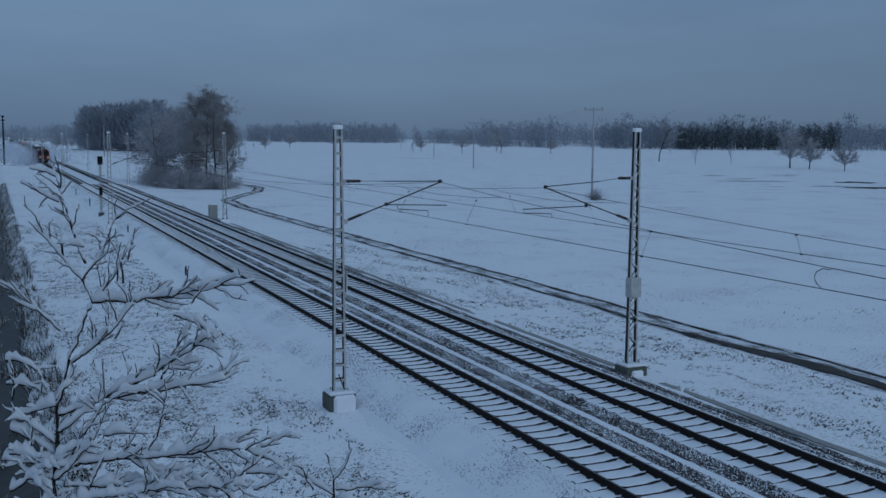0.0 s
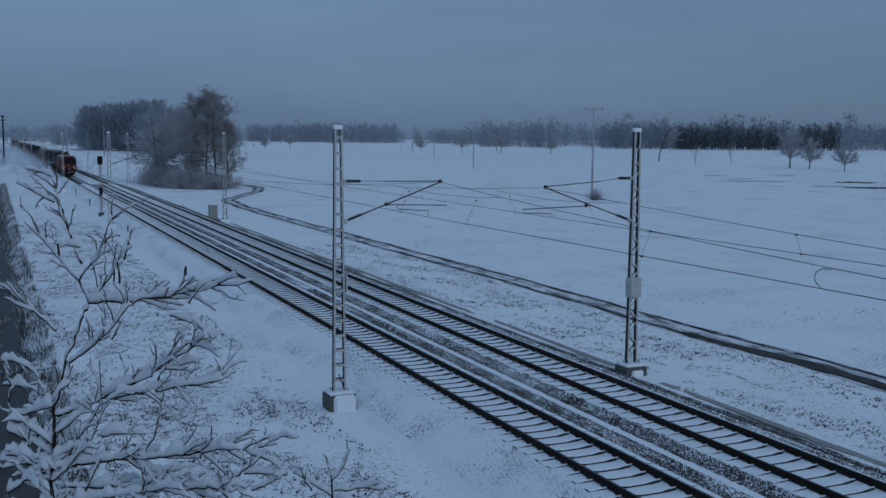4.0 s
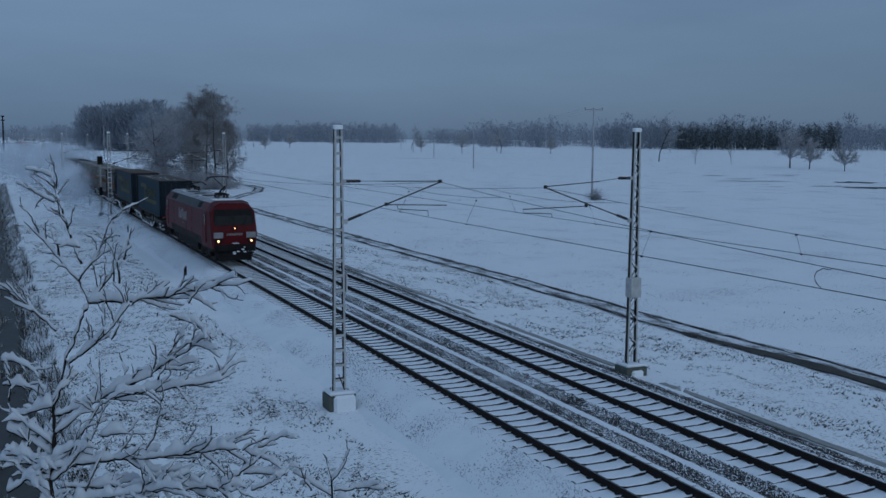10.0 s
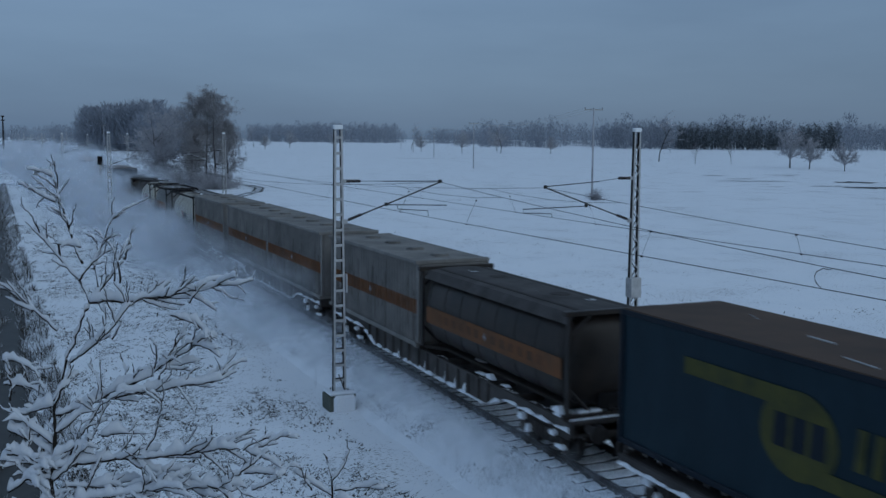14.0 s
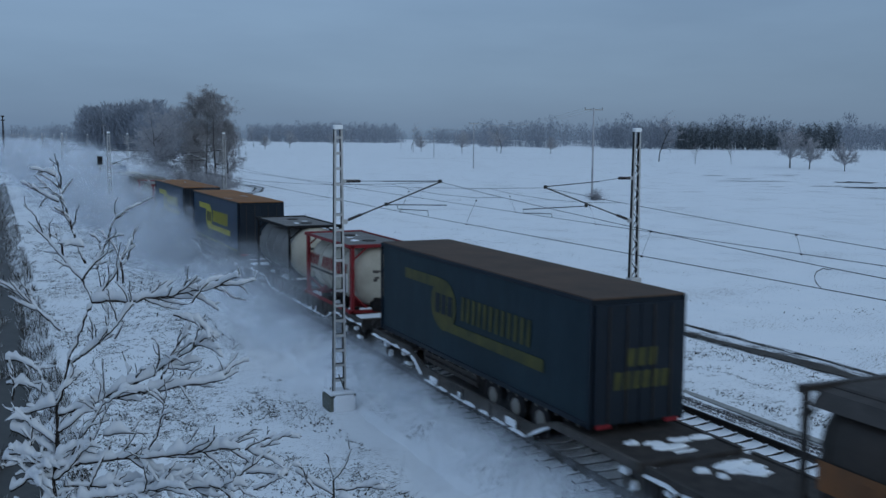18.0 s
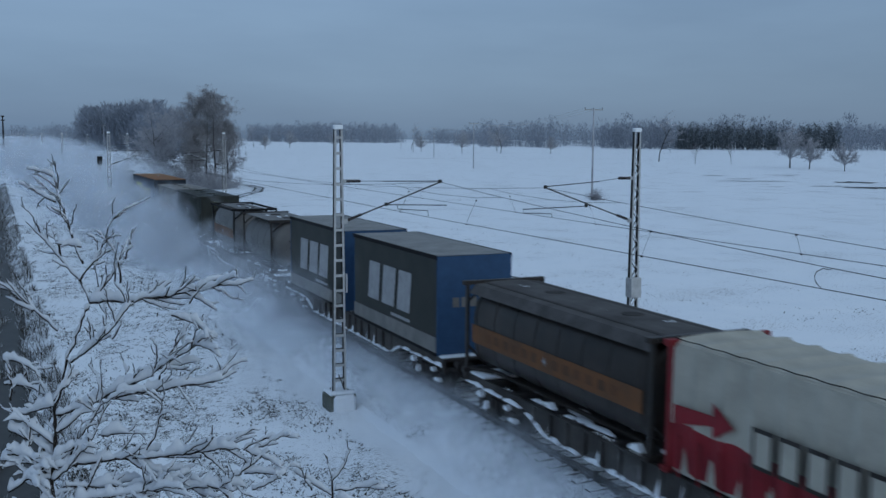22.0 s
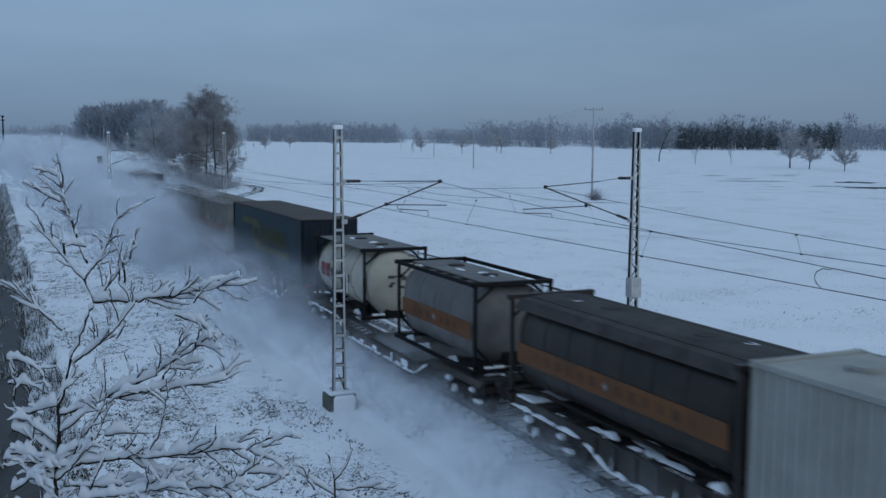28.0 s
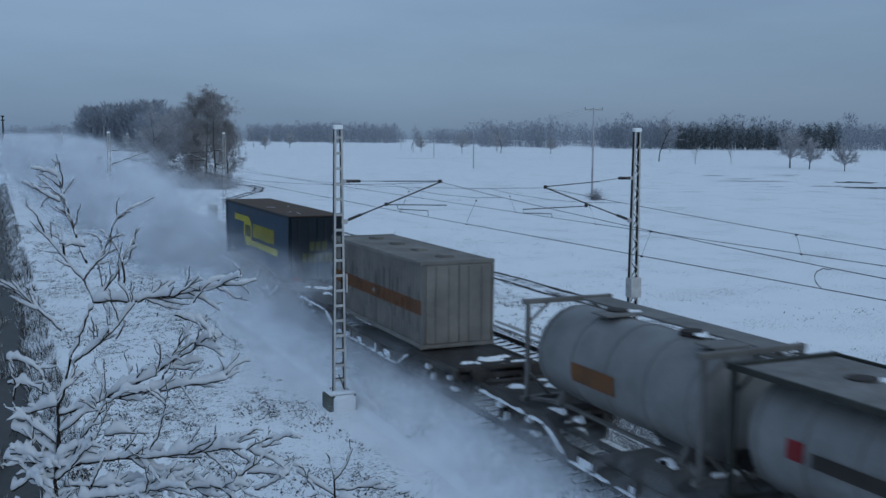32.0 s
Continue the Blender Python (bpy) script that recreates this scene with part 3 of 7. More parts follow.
def build_masts():
    kinds = []
    for laced in (False, True):
        bars = mast_meshes(laced)
        whole = Geo()
        for n, g, m in bars:
            k = len(whole.v)
            whole.v += g.v
            whole.f += [tuple(k + i for i in f) for f in g.f]
            whole.m += [("web", "frosted", "snow").index(m)] * len(g.f)
        kinds.append(([(n, g.mesh(n, M[m])) for n, g, m in bars], whole.mesh("lattice", [M["web"], M["frosted"], SNOW])))
    foot = Geo().box(-0.45, 0.45, -0.4, 0.4, -0.75, -0.02, 0.03).mesh("foundation", M["darkconc"])
    cap = Geo().box(-0.43, 0.41, -0.39, 0.37, -0.02, 0.09, 0.04).mesh("snow_cap", SNOW)
    foot_far = Geo().box(-0.32, 0.32, -0.3, 0.3, -0.75, -0.14, 0.03).mesh("foundation", M["darkconc"])
    cap_far = Geo().box(-0.42, 0.42, -0.46, 0.42, -0.7, -0.02, 0.12).mesh("snow_cap", SNOW)
    drift = Geo().box(-0.32, 0.42, -0.52, -0.34, -0.6, 0.0, 0.085).mesh("snow_drift", SNOW)
    drift_b = Geo().box(-0.26, 0.24, 0.35, 0.5, -0.70, -0.12, 0.07).mesh("snow_drift", SNOW)

    def insulator(p, q):
        """Dark ribbed insulator with a snow cap lying on it."""
        g = Geo()
        p, q = Vector(p), Vector(q)
        g.tube([p.lerp(q, i / 12) for i in range(13)], [0.03 + (0.032 if i % 2 else 0.0) for i in range(13)], 8)
        return g
    sets = []
    # reach and heights of bracket, then of steady arm and its hook
    for tip, low, arm, hook in (((3.52, 6.77), 5.5, ((1.62, 6.03), (3.75, 5.97)), ((2.0, 6.01), (2.02, 5.88), (3.08, 5.80), (3.10, 5.62))),
                                ((3.70, 6.54), 5.27, ((2.05, 5.84), (4.55, 5.78)), ((4.53, 5.78), (4.53, 5.66), (3.42, 5.60), (3.40, 5.48)))):
        z1 = 6.8
        d = Vector((tip[0] - 0.14, 0, tip[1] - low)).normalized()
        a = Vector((0.14, 0, low))
        top = [("stay_wire", Geo().tube([(0.72, 0, z1), (1.55, 0, z1 + (tip[1] - z1) * 0.4)], 0.01, 5), "wire"),
               ("top_tube", Geo().tube([(1.5, 0, z1 + (tip[1] - z1) * 0.38), (tip[0], 0, tip[1])], 0.018, 6), "web"),
               ("bracket_tube", Geo().tube([a, (tip[0], 0, tip[1] - 0.03)], 0.024, 6), "web"),
               ("tube_snow", Geo().tube([a.lerp(Vector((tip[0], 0, tip[1])), 0.28) + Vector((0, 0, 0.02)), (tip[0] - 0.1, 0, tip[1] - 0.03)], 0.017, 5), "snow"),
               ("steady_arm", Geo().tube([(x, 0, z) for x, z in arm], 0.017, 5), "web"),
               ("registration_hook", Geo().tube([(x, 0, z) for x, z in hook], 0.013, 5), "web"),
               ("clamp", Geo().box(arm[0][0] - 0.06, arm[0][0] + 0.05, -0.03, 0.03, arm[0][1] - 0.04, arm[0][1] + 0.07, 0.01), "web"),
               ("clamp", Geo().box(tip[0] - 0.07, tip[0] + 0.05, -0.03, 0.03, tip[1] - 0.07, tip[1] + 0.05, 0.01), "web"),
               ("insulator", insulator((0.24, 0, z1), (0.74, 0, z1)), "insul"),
               ("insulator", insulator(a + d * 0.2, a + d * 0.68), "insul"),
               ("bracket_foot", Geo().box(0.1, 0.26, -0.05, 0.05, z1 - 0.06, z1 + 0.06, 0.012), "frosted"),
               ("bracket_foot", Geo().box(0.12, 0.3, -0.05, 0.05, low - 0.05, low + 0.09, 0.012), "frosted"),
               ("insulator_snow", Geo().box(0.3, 0.68, -0.035, 0.035, z1 + 0.05, z1 + 0.085, 0.015), "snow")]
        sets.append([(n, g.mesh(n, M[m])) for n, g, m in top])
    sign = Geo().box(-0.02, 0.02, -0.14, 0.14, -0.3, 0.3, 0.008).mesh("sign", M["white"])
    cabinet = Geo().box(-0.22, 0.22, -0.18, 0.2, -0.36, 0.36, 0.02).mesh("box", M["frosted"])
    for k in range(len(MASTS)):
        for side in (1, -1):
            x, y = (-3.57, MASTS[k]) if side == 1 else (7.48, MASTS_R[k])
            label = "steel mast of two channels and flat battens on snowy concrete" if side == 1 else "steel mast of two channels and zigzag lacing on snowy concrete"
            ob = thing("catenary_mast", label, "catenary mast", "overhead line masts", (x, y, -0.33))
            bits, whole = kinds[0 if side == 1 else 1]
            for n, me in bits if k < 4 else [("lattice", whole)]:
                part(n, me, None, ob)
            fo = part("foundation", foot if k < 2 else foot_far, None, ob, "damp concrete block")
            part("snow_cap", cap if k < 2 else cap_far, None, fo, "snow on the block")
            if k < 2:
                part("snow_drift", drift if side == 1 else drift_b, None, fo, "snow drifted against the block")
            if side == -1:
                ob.rotation_euler = (0, 0, math.pi)
            arms = sets[0 if side == 1 else 1]
            arm = part(arms[2][0], arms[2][1], None, ob)
            for i, (n, me) in enumerate(arms):
                if i != 2:
                    part(n, me, None, arm)
            if k == 1:
                if side == 1:
                    part("sign_plate", sign, None, ob, "small grey plate", at=(0.24, 0.02, 3.55))
                    part("stay", Geo().tube([(-0.05, -0.1, 0.62), (0.16, -0.1, 0.05)], 0.02, 5), M["web"], ob)
                else:
                    part("switch_box", cabinet, None, ob, "frosted grey metal box", at=(0, 0.02, 2.86))


build_masts()


def build_wires():
    # offset of contact and messenger wire at the second mast, heights of contact, messenger at midspan and its rise
    for cx, row, con_off, mes_off, zc, zm, rise in ((0.0, MASTS, -0.42, -0.06, 5.25, 5.34, 1.07), (TRACK2, MASTS_R, -0.2, -0.47, 5.14, 5.19, 0.98)):
        ob = thing("overhead_wire", "overhead contact line of thin dark wires with droppers", "overhead wire", "overhead wires", (cx, 0, 0))

        def spot(k, t, off, a, b):
            q = 1 if k % 2 else -1
            return off * q * (1 - 2 * t), a + (b - a) * t

        def sag(t):
            return zm + rise * (2 * t - 1) ** 2
        for k, (a, b) in enumerate(zip(row, row[1:])):
            con = Geo().tube([(*spot(k, t, con_off, a, b), zc) for t in (0.0, 1.0)], 0.0085, 4, False)
            mes = Geo().tube([(*spot(k, i / 20, mes_off, a, b), sag(i / 20)) for i in range(21)], 0.0075, 4, False)
            part("contact_wire", con, M["wire"], ob)
            part("messenger_wire", mes, M["wire"], ob)
            if k > 4:
                continue
            S = b - a
            for d in (2.75, 11.8, 20.9, 30.0, S - 30.0, S - 20.9, S - 11.8, S - 2.75):
                t = d / S
                top = Vector((*spot(k, t, mes_off, a, b), sag(t)))
                if min(d, S - d) < 4:
                    top.z -= 0.28
                low = Vector((*spot(k, t, con_off, a, b), zc))
                dr = part("dropper", Geo().tube([low, top], 0.0045, 3, False), M["wire"], ob)
                for q in (top, low):
                    part("dropper_clamp", Geo().box(q.x - 0.014, q.x + 0.014, q.y - 0.03, q.y + 0.03, q.z - 0.03, q.z + 0.012), M["wire"], dr)
            for f in (0, 1):
                d = 4.5 / S
                t1 = d if f == 0 else 1 - d
                m = row[k + f]
                e = Vector((*spot(k, t1, mes_off, a, b), sag(t1)))
                c = Vector((mes_off * (1 if k % 2 else -1) * (1 - 2 * f), m, sag(t1) - 0.15))
                part("stitch_wire", Geo().tube([e, e.lerp(c, 0.4) - Vector((0, 0, 0.05)), c], 0.006, 4, False), M["wire"], ob)
        if cx == 0:
            loop = Geo().tube([(0.02, 13.6, 5.57), (0.0, 13.78, 5.575), (0, 13.93, 5.50), (0, 13.97, 5.42), (-0.02, 13.93, 5.33), (-0.06, 13.8, 5.26), (-0.1, 13.7, 5.25)], 0.009, 5)
            part("jumper", loop, M["wire"], ob)


build_wires()


# ------------------------------------------------------------------ trees
def grow(rng, height, spread, levels, wood, twigs, droop=0.0, trunk_r=None, fork=0.3, per=5, start=(0, 0, 0), lean=(0, 0), tw_r=0.012, first=0.18, reach=1.0):
    """A bare tree: tapered trunk and limbs into wood, the thin ends into twigs."""
    trunk_r = trunk_r or height * 0.012

    def branch(p, d, length, r, lev):
        n = 4 if lev < 2 else 3 if lev < 4 else 2
        pts, q = [p.copy()], p.copy()
        dd = d.copy()
        for i in range(n):
            dd = (dd + Vector((rng.gauss(0, 0.13), rng.gauss(0, 0.13), rng.gauss(0, 0.08) + (0.06 if lev < 2 else -droop)))).normalized()
            q = q + dd * length / n
            pts.append(q.copy())
        end = r * (0.35 if lev < levels else 0.4)
        radii = [r + (end - r) * i / n for i in range(n + 1)]
        g = wood if lev <= 1 else twigs
        g.tube(pts, radii, 6 if lev == 0 else 4 if lev == 1 else 3, False)
        if lev >= levels:
            return
        cnt = per + (3 if lev == 0 else 0)
        for k in range(cnt):
            f = first + (1 - first) * (k + rng.random()) / cnt if lev == 0 else 0.2 + 0.8 * (k + rng.random()) / cnt
            i = min(n - 1, int(f * n))
            b = pts[i].lerp(pts[i + 1], f * n - i)
            a = rng.uniform(0, 6.283)
            side = Vector((math.cos(a), math.sin(a), 0))
            ax = (pts[i + 1] - pts[i]).normalized()
            out = (ax * rng.uniform(0.4, 0.85) + (side - ax * side.dot(ax)).normalized() * spread + Vector((0, 0, 0.15 - droop))).normalized()
            branch(b, out, length * reach * rng.uniform(0.38, 0.62) * (1.15 - 0.45 * f if lev == 0 else 1), max(tw_r, r * (rng.uniform(0.22, 0.34) if lev == 0 else rng.uniform(0.35, 0.5))), lev + 1)

    branch(Vector(start), Vector((lean[0], lean[1], 1)).normalized(), height * (0.8 if levels > 1 else 1), trunk_r, 0)


def bare_tree(name, label, at, seed, height, spread=0.85, levels=4, per=5, droop=0.0, mat="twig", tw_r=0.02, group="", rot=0.0, first=0.18, trunk="bark", reach=1.0):
    rng = random.Random(seed)
    w, t = Geo(), Geo()
    grow(rng, height, spread, levels, w, t, droop, per=per, tw_r=tw_r, first=first, reach=reach)
    ob = thing(name, label, "tree", group, (at[0], at[1], ground_z(*at) - 0.1))
    ob.rotation_euler = (0, 0, rot)
    part("trunk", w, M[trunk], ob)
    part("crown", t, M[mat], ob, "bare frosted twigs")
    return ob


def round_tree(label, at, seed, H, R, group):
    """A field tree: short trunk, limbs fanning into a round crown of fine frosted twigs."""
    rng = random.Random(seed)
    w, t = Geo(), Geo()
    fork = Vector((rng.gauss(0, 0.15), rng.gauss(0, 0.15), H * 0.27))
    w.tube([(0, 0, 0), fork * 0.5, fork], [H * 0.019, H * 0.015, H * 0.014], 8, False)
    for k in range(26):
        a, e = rng.uniform(0, 6.283), rng.uniform(-0.45, 1.5)
        tip = Vector((math.cos(a) * math.cos(e) * R, math.sin(a) * math.cos(e) * R, H * 0.55 + math.sin(e) * H * 0.43)) * rng.uniform(0.86, 1.04)
        b = fork - Vector((0, 0, rng.uniform(0, H * 0.06)))
        pts = [b, b.lerp(tip, 0.35) + Vector((rng.gauss(0, 0.3), rng.gauss(0, 0.3), 0.3)), b.lerp(tip, 0.7) + Vector((rng.gauss(0, 0.3), rng.gauss(0, 0.3), 0.3)), tip]
        t.tube(pts, [H * 0.0095, H * 0.006, H * 0.004, 0.02], 5, False)
        for m in range(15):
            f = 0.25 + 0.75 * (m + rng.random()) / 15
            i = min(2, int(f * 3))
            q = pts[i].lerp(pts[i + 1], f * 3 - i)
            d = (tip - b).normalized() + Vector((rng.gauss(0, 0.8), rng.gauss(0, 0.8), rng.gauss(0, 0.6)))
            q2 = q + d * R * rng.uniform(0.12, 0.3)
            t.tube([q, q.lerp(q2, 0.5) + Vector((0, 0, 0.1)), q2], [0.034, 0.027, 0.018], 3, False)
            for v in range(7):
                c = q.lerp(q2, rng.uniform(0.25, 1))
                o = Vector((rng.gauss(0, 1), rng.gauss(0, 1), rng.gauss(0.1, 0.8))) * R * 0.09
                t.tube([c, c + o], [0.02, 0.013], 3, False)
    ob = thing("field_tree", label, "tree", group, (at[0], at[1], ground_z(*at) - 0.1))
    part("trunk", w, M["bark"], ob)
    part("crown", t, M["twig"], ob, "fine frosted twigs")
    return ob


def build_field_trees():
    a = round_tree("broad bare frosted tree standing alone in the snowy field", (217.6, 251.5), 21, 12.6, 6.2, "field trees")
    b = round_tree("small bare frosted tree with a round crown in the snowy field", (214.9, 240.2), 22, 9.8, 4.2, "field trees")
    round_tree("small bare tree with an open round crown in the snowy field", (209, 220.2), 29, 8.2, 3.2, "field trees")
    c = bare_tree("field_tree", "gnarled bare tree with few thick limbs in the snowy field", (226.4, 333.4), 24, 18, 0.8, 3, 5, tw_r=0.06, group="field trees", first=0.3)
    copy_thing(b, pose(284, 519, -1, 0, 0, 70))
    copy_thing(c, pose(262, 540, -1, 0, 0, 130))
    copy_thing(a, pose(246, 560, -1, 0, 0, 40))
    copy_thing(b, pose(236, 600, -1, 0, 0, 200))
    copy_thing(a, pose(300, 620, -1, 0, 0, 100))
    copy_thing(c, pose(270, 700, -1, 0, 0, 10))
    copy_thing(a, pose(230, 760, -1, 0, 0, 300))
    copy_thing(b, pose(160, 700, -1, 0, 0, 120))
    copy_thing(c, pose(190, 860, -1, 0, 0, 220))
    copy_thing(a, pose(205, 800, -1, 0, 0, 20))
    copy_thing(b, pose(60, 640, -1, 0, 0, 20))
    copy_thing(b, pose(110, 820, -1, 0, 0, 210))
    s = bare_tree("sapling", "thin young sapling in the snowy field", (218.3, 300.2), 31, 7, 0.5, 3, 4, tw_r=0.02, group="saplings")
    copy_thing(s, pose(226.8, 290.8, -1, 0, 0, 80))


build_field_trees()


def bush_geo(rng, r, h, n, g):
    for i in range(n):
        a, e = rng.uniform(0, 6.283), rng.uniform(0.25, 1.45)
        p = Vector((rng.gauss(0, r * 0.25), rng.gauss(0, r * 0.25), 0))
        d = Vector((math.cos(a) * math.cos(e), math.sin(a) * math.cos(e), math.sin(e)))
        L = h * rng.uniform(0.6, 1.0)
        pts = [p]
        for k in range(4):
            d = (d + Vector((rng.gauss(0, 0.25), rng.gauss(0, 0.25), rng.gauss(-0.05, 0.2)))).normalized()
            pts.append(pts[-1] + d * L / 4)
        g.tube(pts, [0.03, 0.025, 0.02, 0.016, 0.01], 3, False)
        for q in pts[1:]:
            for m in range(5):
                b = Vector((rng.gauss(0, 1), rng.gauss(0, 1), rng.gauss(0.15, 0.8))).normalized() * L * rng.uniform(0.1, 0.25)
                g.tube([q, q + b * 0.5 + Vector((0, 0, 0.03)), q + b], [0.016, 0.013, 0.009], 3, False)


def birch(name, label, at, seed, H, R, group):
    """A birch: steep branches inside a rounded crown, ending in many fine hanging twigs."""
    rng = random.Random(seed)
    w, t = Geo(), Geo()
    mid = []
    q = Vector((0, 0, 0))
    for i in range(9):
        mid.append(q.copy())
        q = q + Vector((rng.gauss(0, 0.12), rng.gauss(0, 0.12), H * 0.94 / 8))
    w.tube(mid, [0.19 - 0.021 * i for i in range(9)], 7, False)
    for k in range(58):
        h = 0.08 + 0.84 * (k + rng.random()) / 58 if k % 4 else rng.uniform(0.3, 0.9)
        i = min(7, int(h / 0.94 * 8))
        p = mid[i].lerp(mid[i + 1], h / 0.94 * 8 - i)
        a = rng.uniform(0, 6.283)
        u = min(1.0, h + 0.16)
        env = R * math.sqrt(max(0.05, 1 - ((u - 0.5) / 0.56) ** 2)) * rng.uniform(0.6, 1.08)
        rise = min(H * 1.0 - p.z, env * rng.uniform(0.7, 1.5) * (1.15 - 0.5 * h))
        e = Vector((math.cos(a) * env, math.sin(a) * env, rise))
        pts = [p, p + e * 0.33 + Vector((0, 0, env * 0.07)), p + e * 0.68 + Vector((0, 0, env * 0.09)), p + e]
        t.tube(pts, [0.035, 0.027, 0.02, 0.012], 4, False)
        for m in range(9):
            f = 0.22 + 0.78 * (m + rng.random()) / 9
            i = min(2, int(f * 3))
            b = pts[i].lerp(pts[i + 1], f * 3 - i)
            s = Vector((rng.gauss(0, 1.0), rng.gauss(0, 1.0), rng.gauss(0.3, 0.6)))
            b2 = b + s * rng.uniform(0.5, 0.9)
            t.tube([b, b.lerp(b2, 0.5) + Vector((0, 0, 0.08)), b2], [0.016, 0.014, 0.011], 3, False)
            for v in range(9):
                c = b.lerp(b2, rng.uniform(0.3, 1))
                g = Vector((rng.gauss(0, 0.22), rng.gauss(0, 0.22), -1)) * rng.uniform(0.35, 1.0)
                o = Vector((rng.gauss(0, 0.25), rng.gauss(0, 0.25), rng.uniform(0, 0.2)))
                t.tube([c, c + o, c + o + g], [0.0125, 0.011, 0.008], 3, False)
    ob = thing(name, label, "tree", group, (at[0], at[1], ground_z(*at) - 0.1))
    part("trunk", w, M["bark"], ob, "pale grey trunk")
    part("crown", t, M["darktwig"], ob, "fine hanging bare twigs")
    return ob


def build_grove():
    grp = "grove beside the line"
    drop = "tall birch with hanging bare twigs beside the railway"
    frost = "frosted bare tree in the grove beside the railway"
    birch("birch_tree", drop, (22.2, 180), 41, 17.2, 4.3, grp)
    birch("birch_tree", drop, (19.4, 183), 42, 16.4, 4.0, grp)
    birch("birch_tree", "birch with dense dark twigs beside the railway", (25.0, 184), 43, 11.5, 3.4, grp)
    birch("birch_tree", "birch with dense dark twigs beside the railway", (18.0, 179), 48, 10.5, 3.2, grp)
    birch("birch_tree", drop, (20.9, 181.6), 52, 17.8, 3.6, grp)
    bare_tree("grove_tree", frost, (15.0, 194), 44, 12.2, 0.75, 4, 8, 0.03, "twig", 0.017, grp, first=0.05)
    bare_tree("grove_tree", frost, (15.6, 203), 45, 11.0, 0.8, 4, 8, 0.03, "twig", 0.017, grp, first=0.05)
    bare_tree("grove_tree", frost, (18.0, 206), 47, 13.5, 0.75, 4, 8, 0.02, "twig", 0.018, grp, first=0.05)
    bare_tree("grove_tree", frost, (13.6, 188), 49, 7.0, 0.9, 4, 8, 0.05, "twig", 0.014, grp, first=0.03)
    g = Geo()
    bush_geo(random.Random(5), 2.4, 4.4, 150, g)
    me = g.mesh("bush", M["twig"])
    g2 = Geo()
    bush_geo(random.Random(6), 1.8, 3.2, 120, g2)
    me2 = g2.mesh("bush", M["twig"])
    rng = random.Random(9)
    for i, (x, y) in enumerate(((21.5, 172), (18.5, 173), (15.0, 176), (13.0, 182), (14, 187), (13.4, 195), (15, 203), (17, 178), (20, 175), (23.5, 178))):
        ob = new("bush", me if i % 3 else me2)
        ob.scale = [rng.uniform(0.8, 1.3)] * 3
        ob.rotation_euler = (0, 0, rng.uniform(0, 6))
        tagged_at(ob, (x, y, ground_z(x, y) - 0.1), "dense frosted leafless bush at the foot of the grove", "bush", "bushes beside the line")
    b = new("bush", me)
    b.scale = [0.42] * 3
    tagged_at(b, (66.2, 126.0, -1.0), "dark leafless bush round the foot of a power pole", "bush")


build_grove()


def woods(name, label, spots, seed, mat, cone=False, dens=70):
    """Far woods: many slim crowns of small sprays on thin trunks."""
    rng = random.Random(seed)
    g = Geo()

    def tri(a, b, c):
        k = len(g.v)
        g.v += [a, b, c]
        g.f.append((k, k + 1, k + 2))
        g.m.append(0)
    for x, y, h in spots:
        w = h * rng.uniform(0.16, 0.3)
        g.tube([(x, y, -1.2), (x + rng.gauss(0, h * 0.03), y, h * 0.75)], [h * 0.012, h * 0.006], 3, False)
        for i in range(dens):
            if cone:
                u = rng.random() ** 0.7
                z = h * (0.05 + 0.95 * (1 - u))
                rr = w * 0.9 * u + 0.2
            else:
                u = rng.random()
                z = h * (-0.02 + 1.02 * u)
                rr = w * (0.62 + 1.5 * u * (1.08 - u) * 1.3) * (1.0 if u < 0.85 else 0.6)
            a = rng.uniform(0, 6.283)
            r = rr * math.sqrt(rng.random())
            px, py = x + r * math.cos(a), y + r * math.sin(a)
            L = h * rng.uniform(0.05, 0.11)
            d = (math.cos(a) * 0.55 + rng.gauss(0, 0.3), math.sin(a) * 0.55 + rng.gauss(0, 0.3), (-0.3 if cone else 0.9) + rng.gauss(0, 0.3))
            wd = h * rng.uniform(0.006, 0.016) * (2.2 if cone else 1)
            b = rng.uniform(0, 6.283)
            tri((px - wd * math.cos(b), py - wd * math.sin(b), z), (px + wd * math.cos(b), py + wd * math.sin(b), z), (px + d[0] * L, py + d[1] * L, z + d[2] * L))
    return solid(name, g, M[mat], label, "woods", kind="stuff")


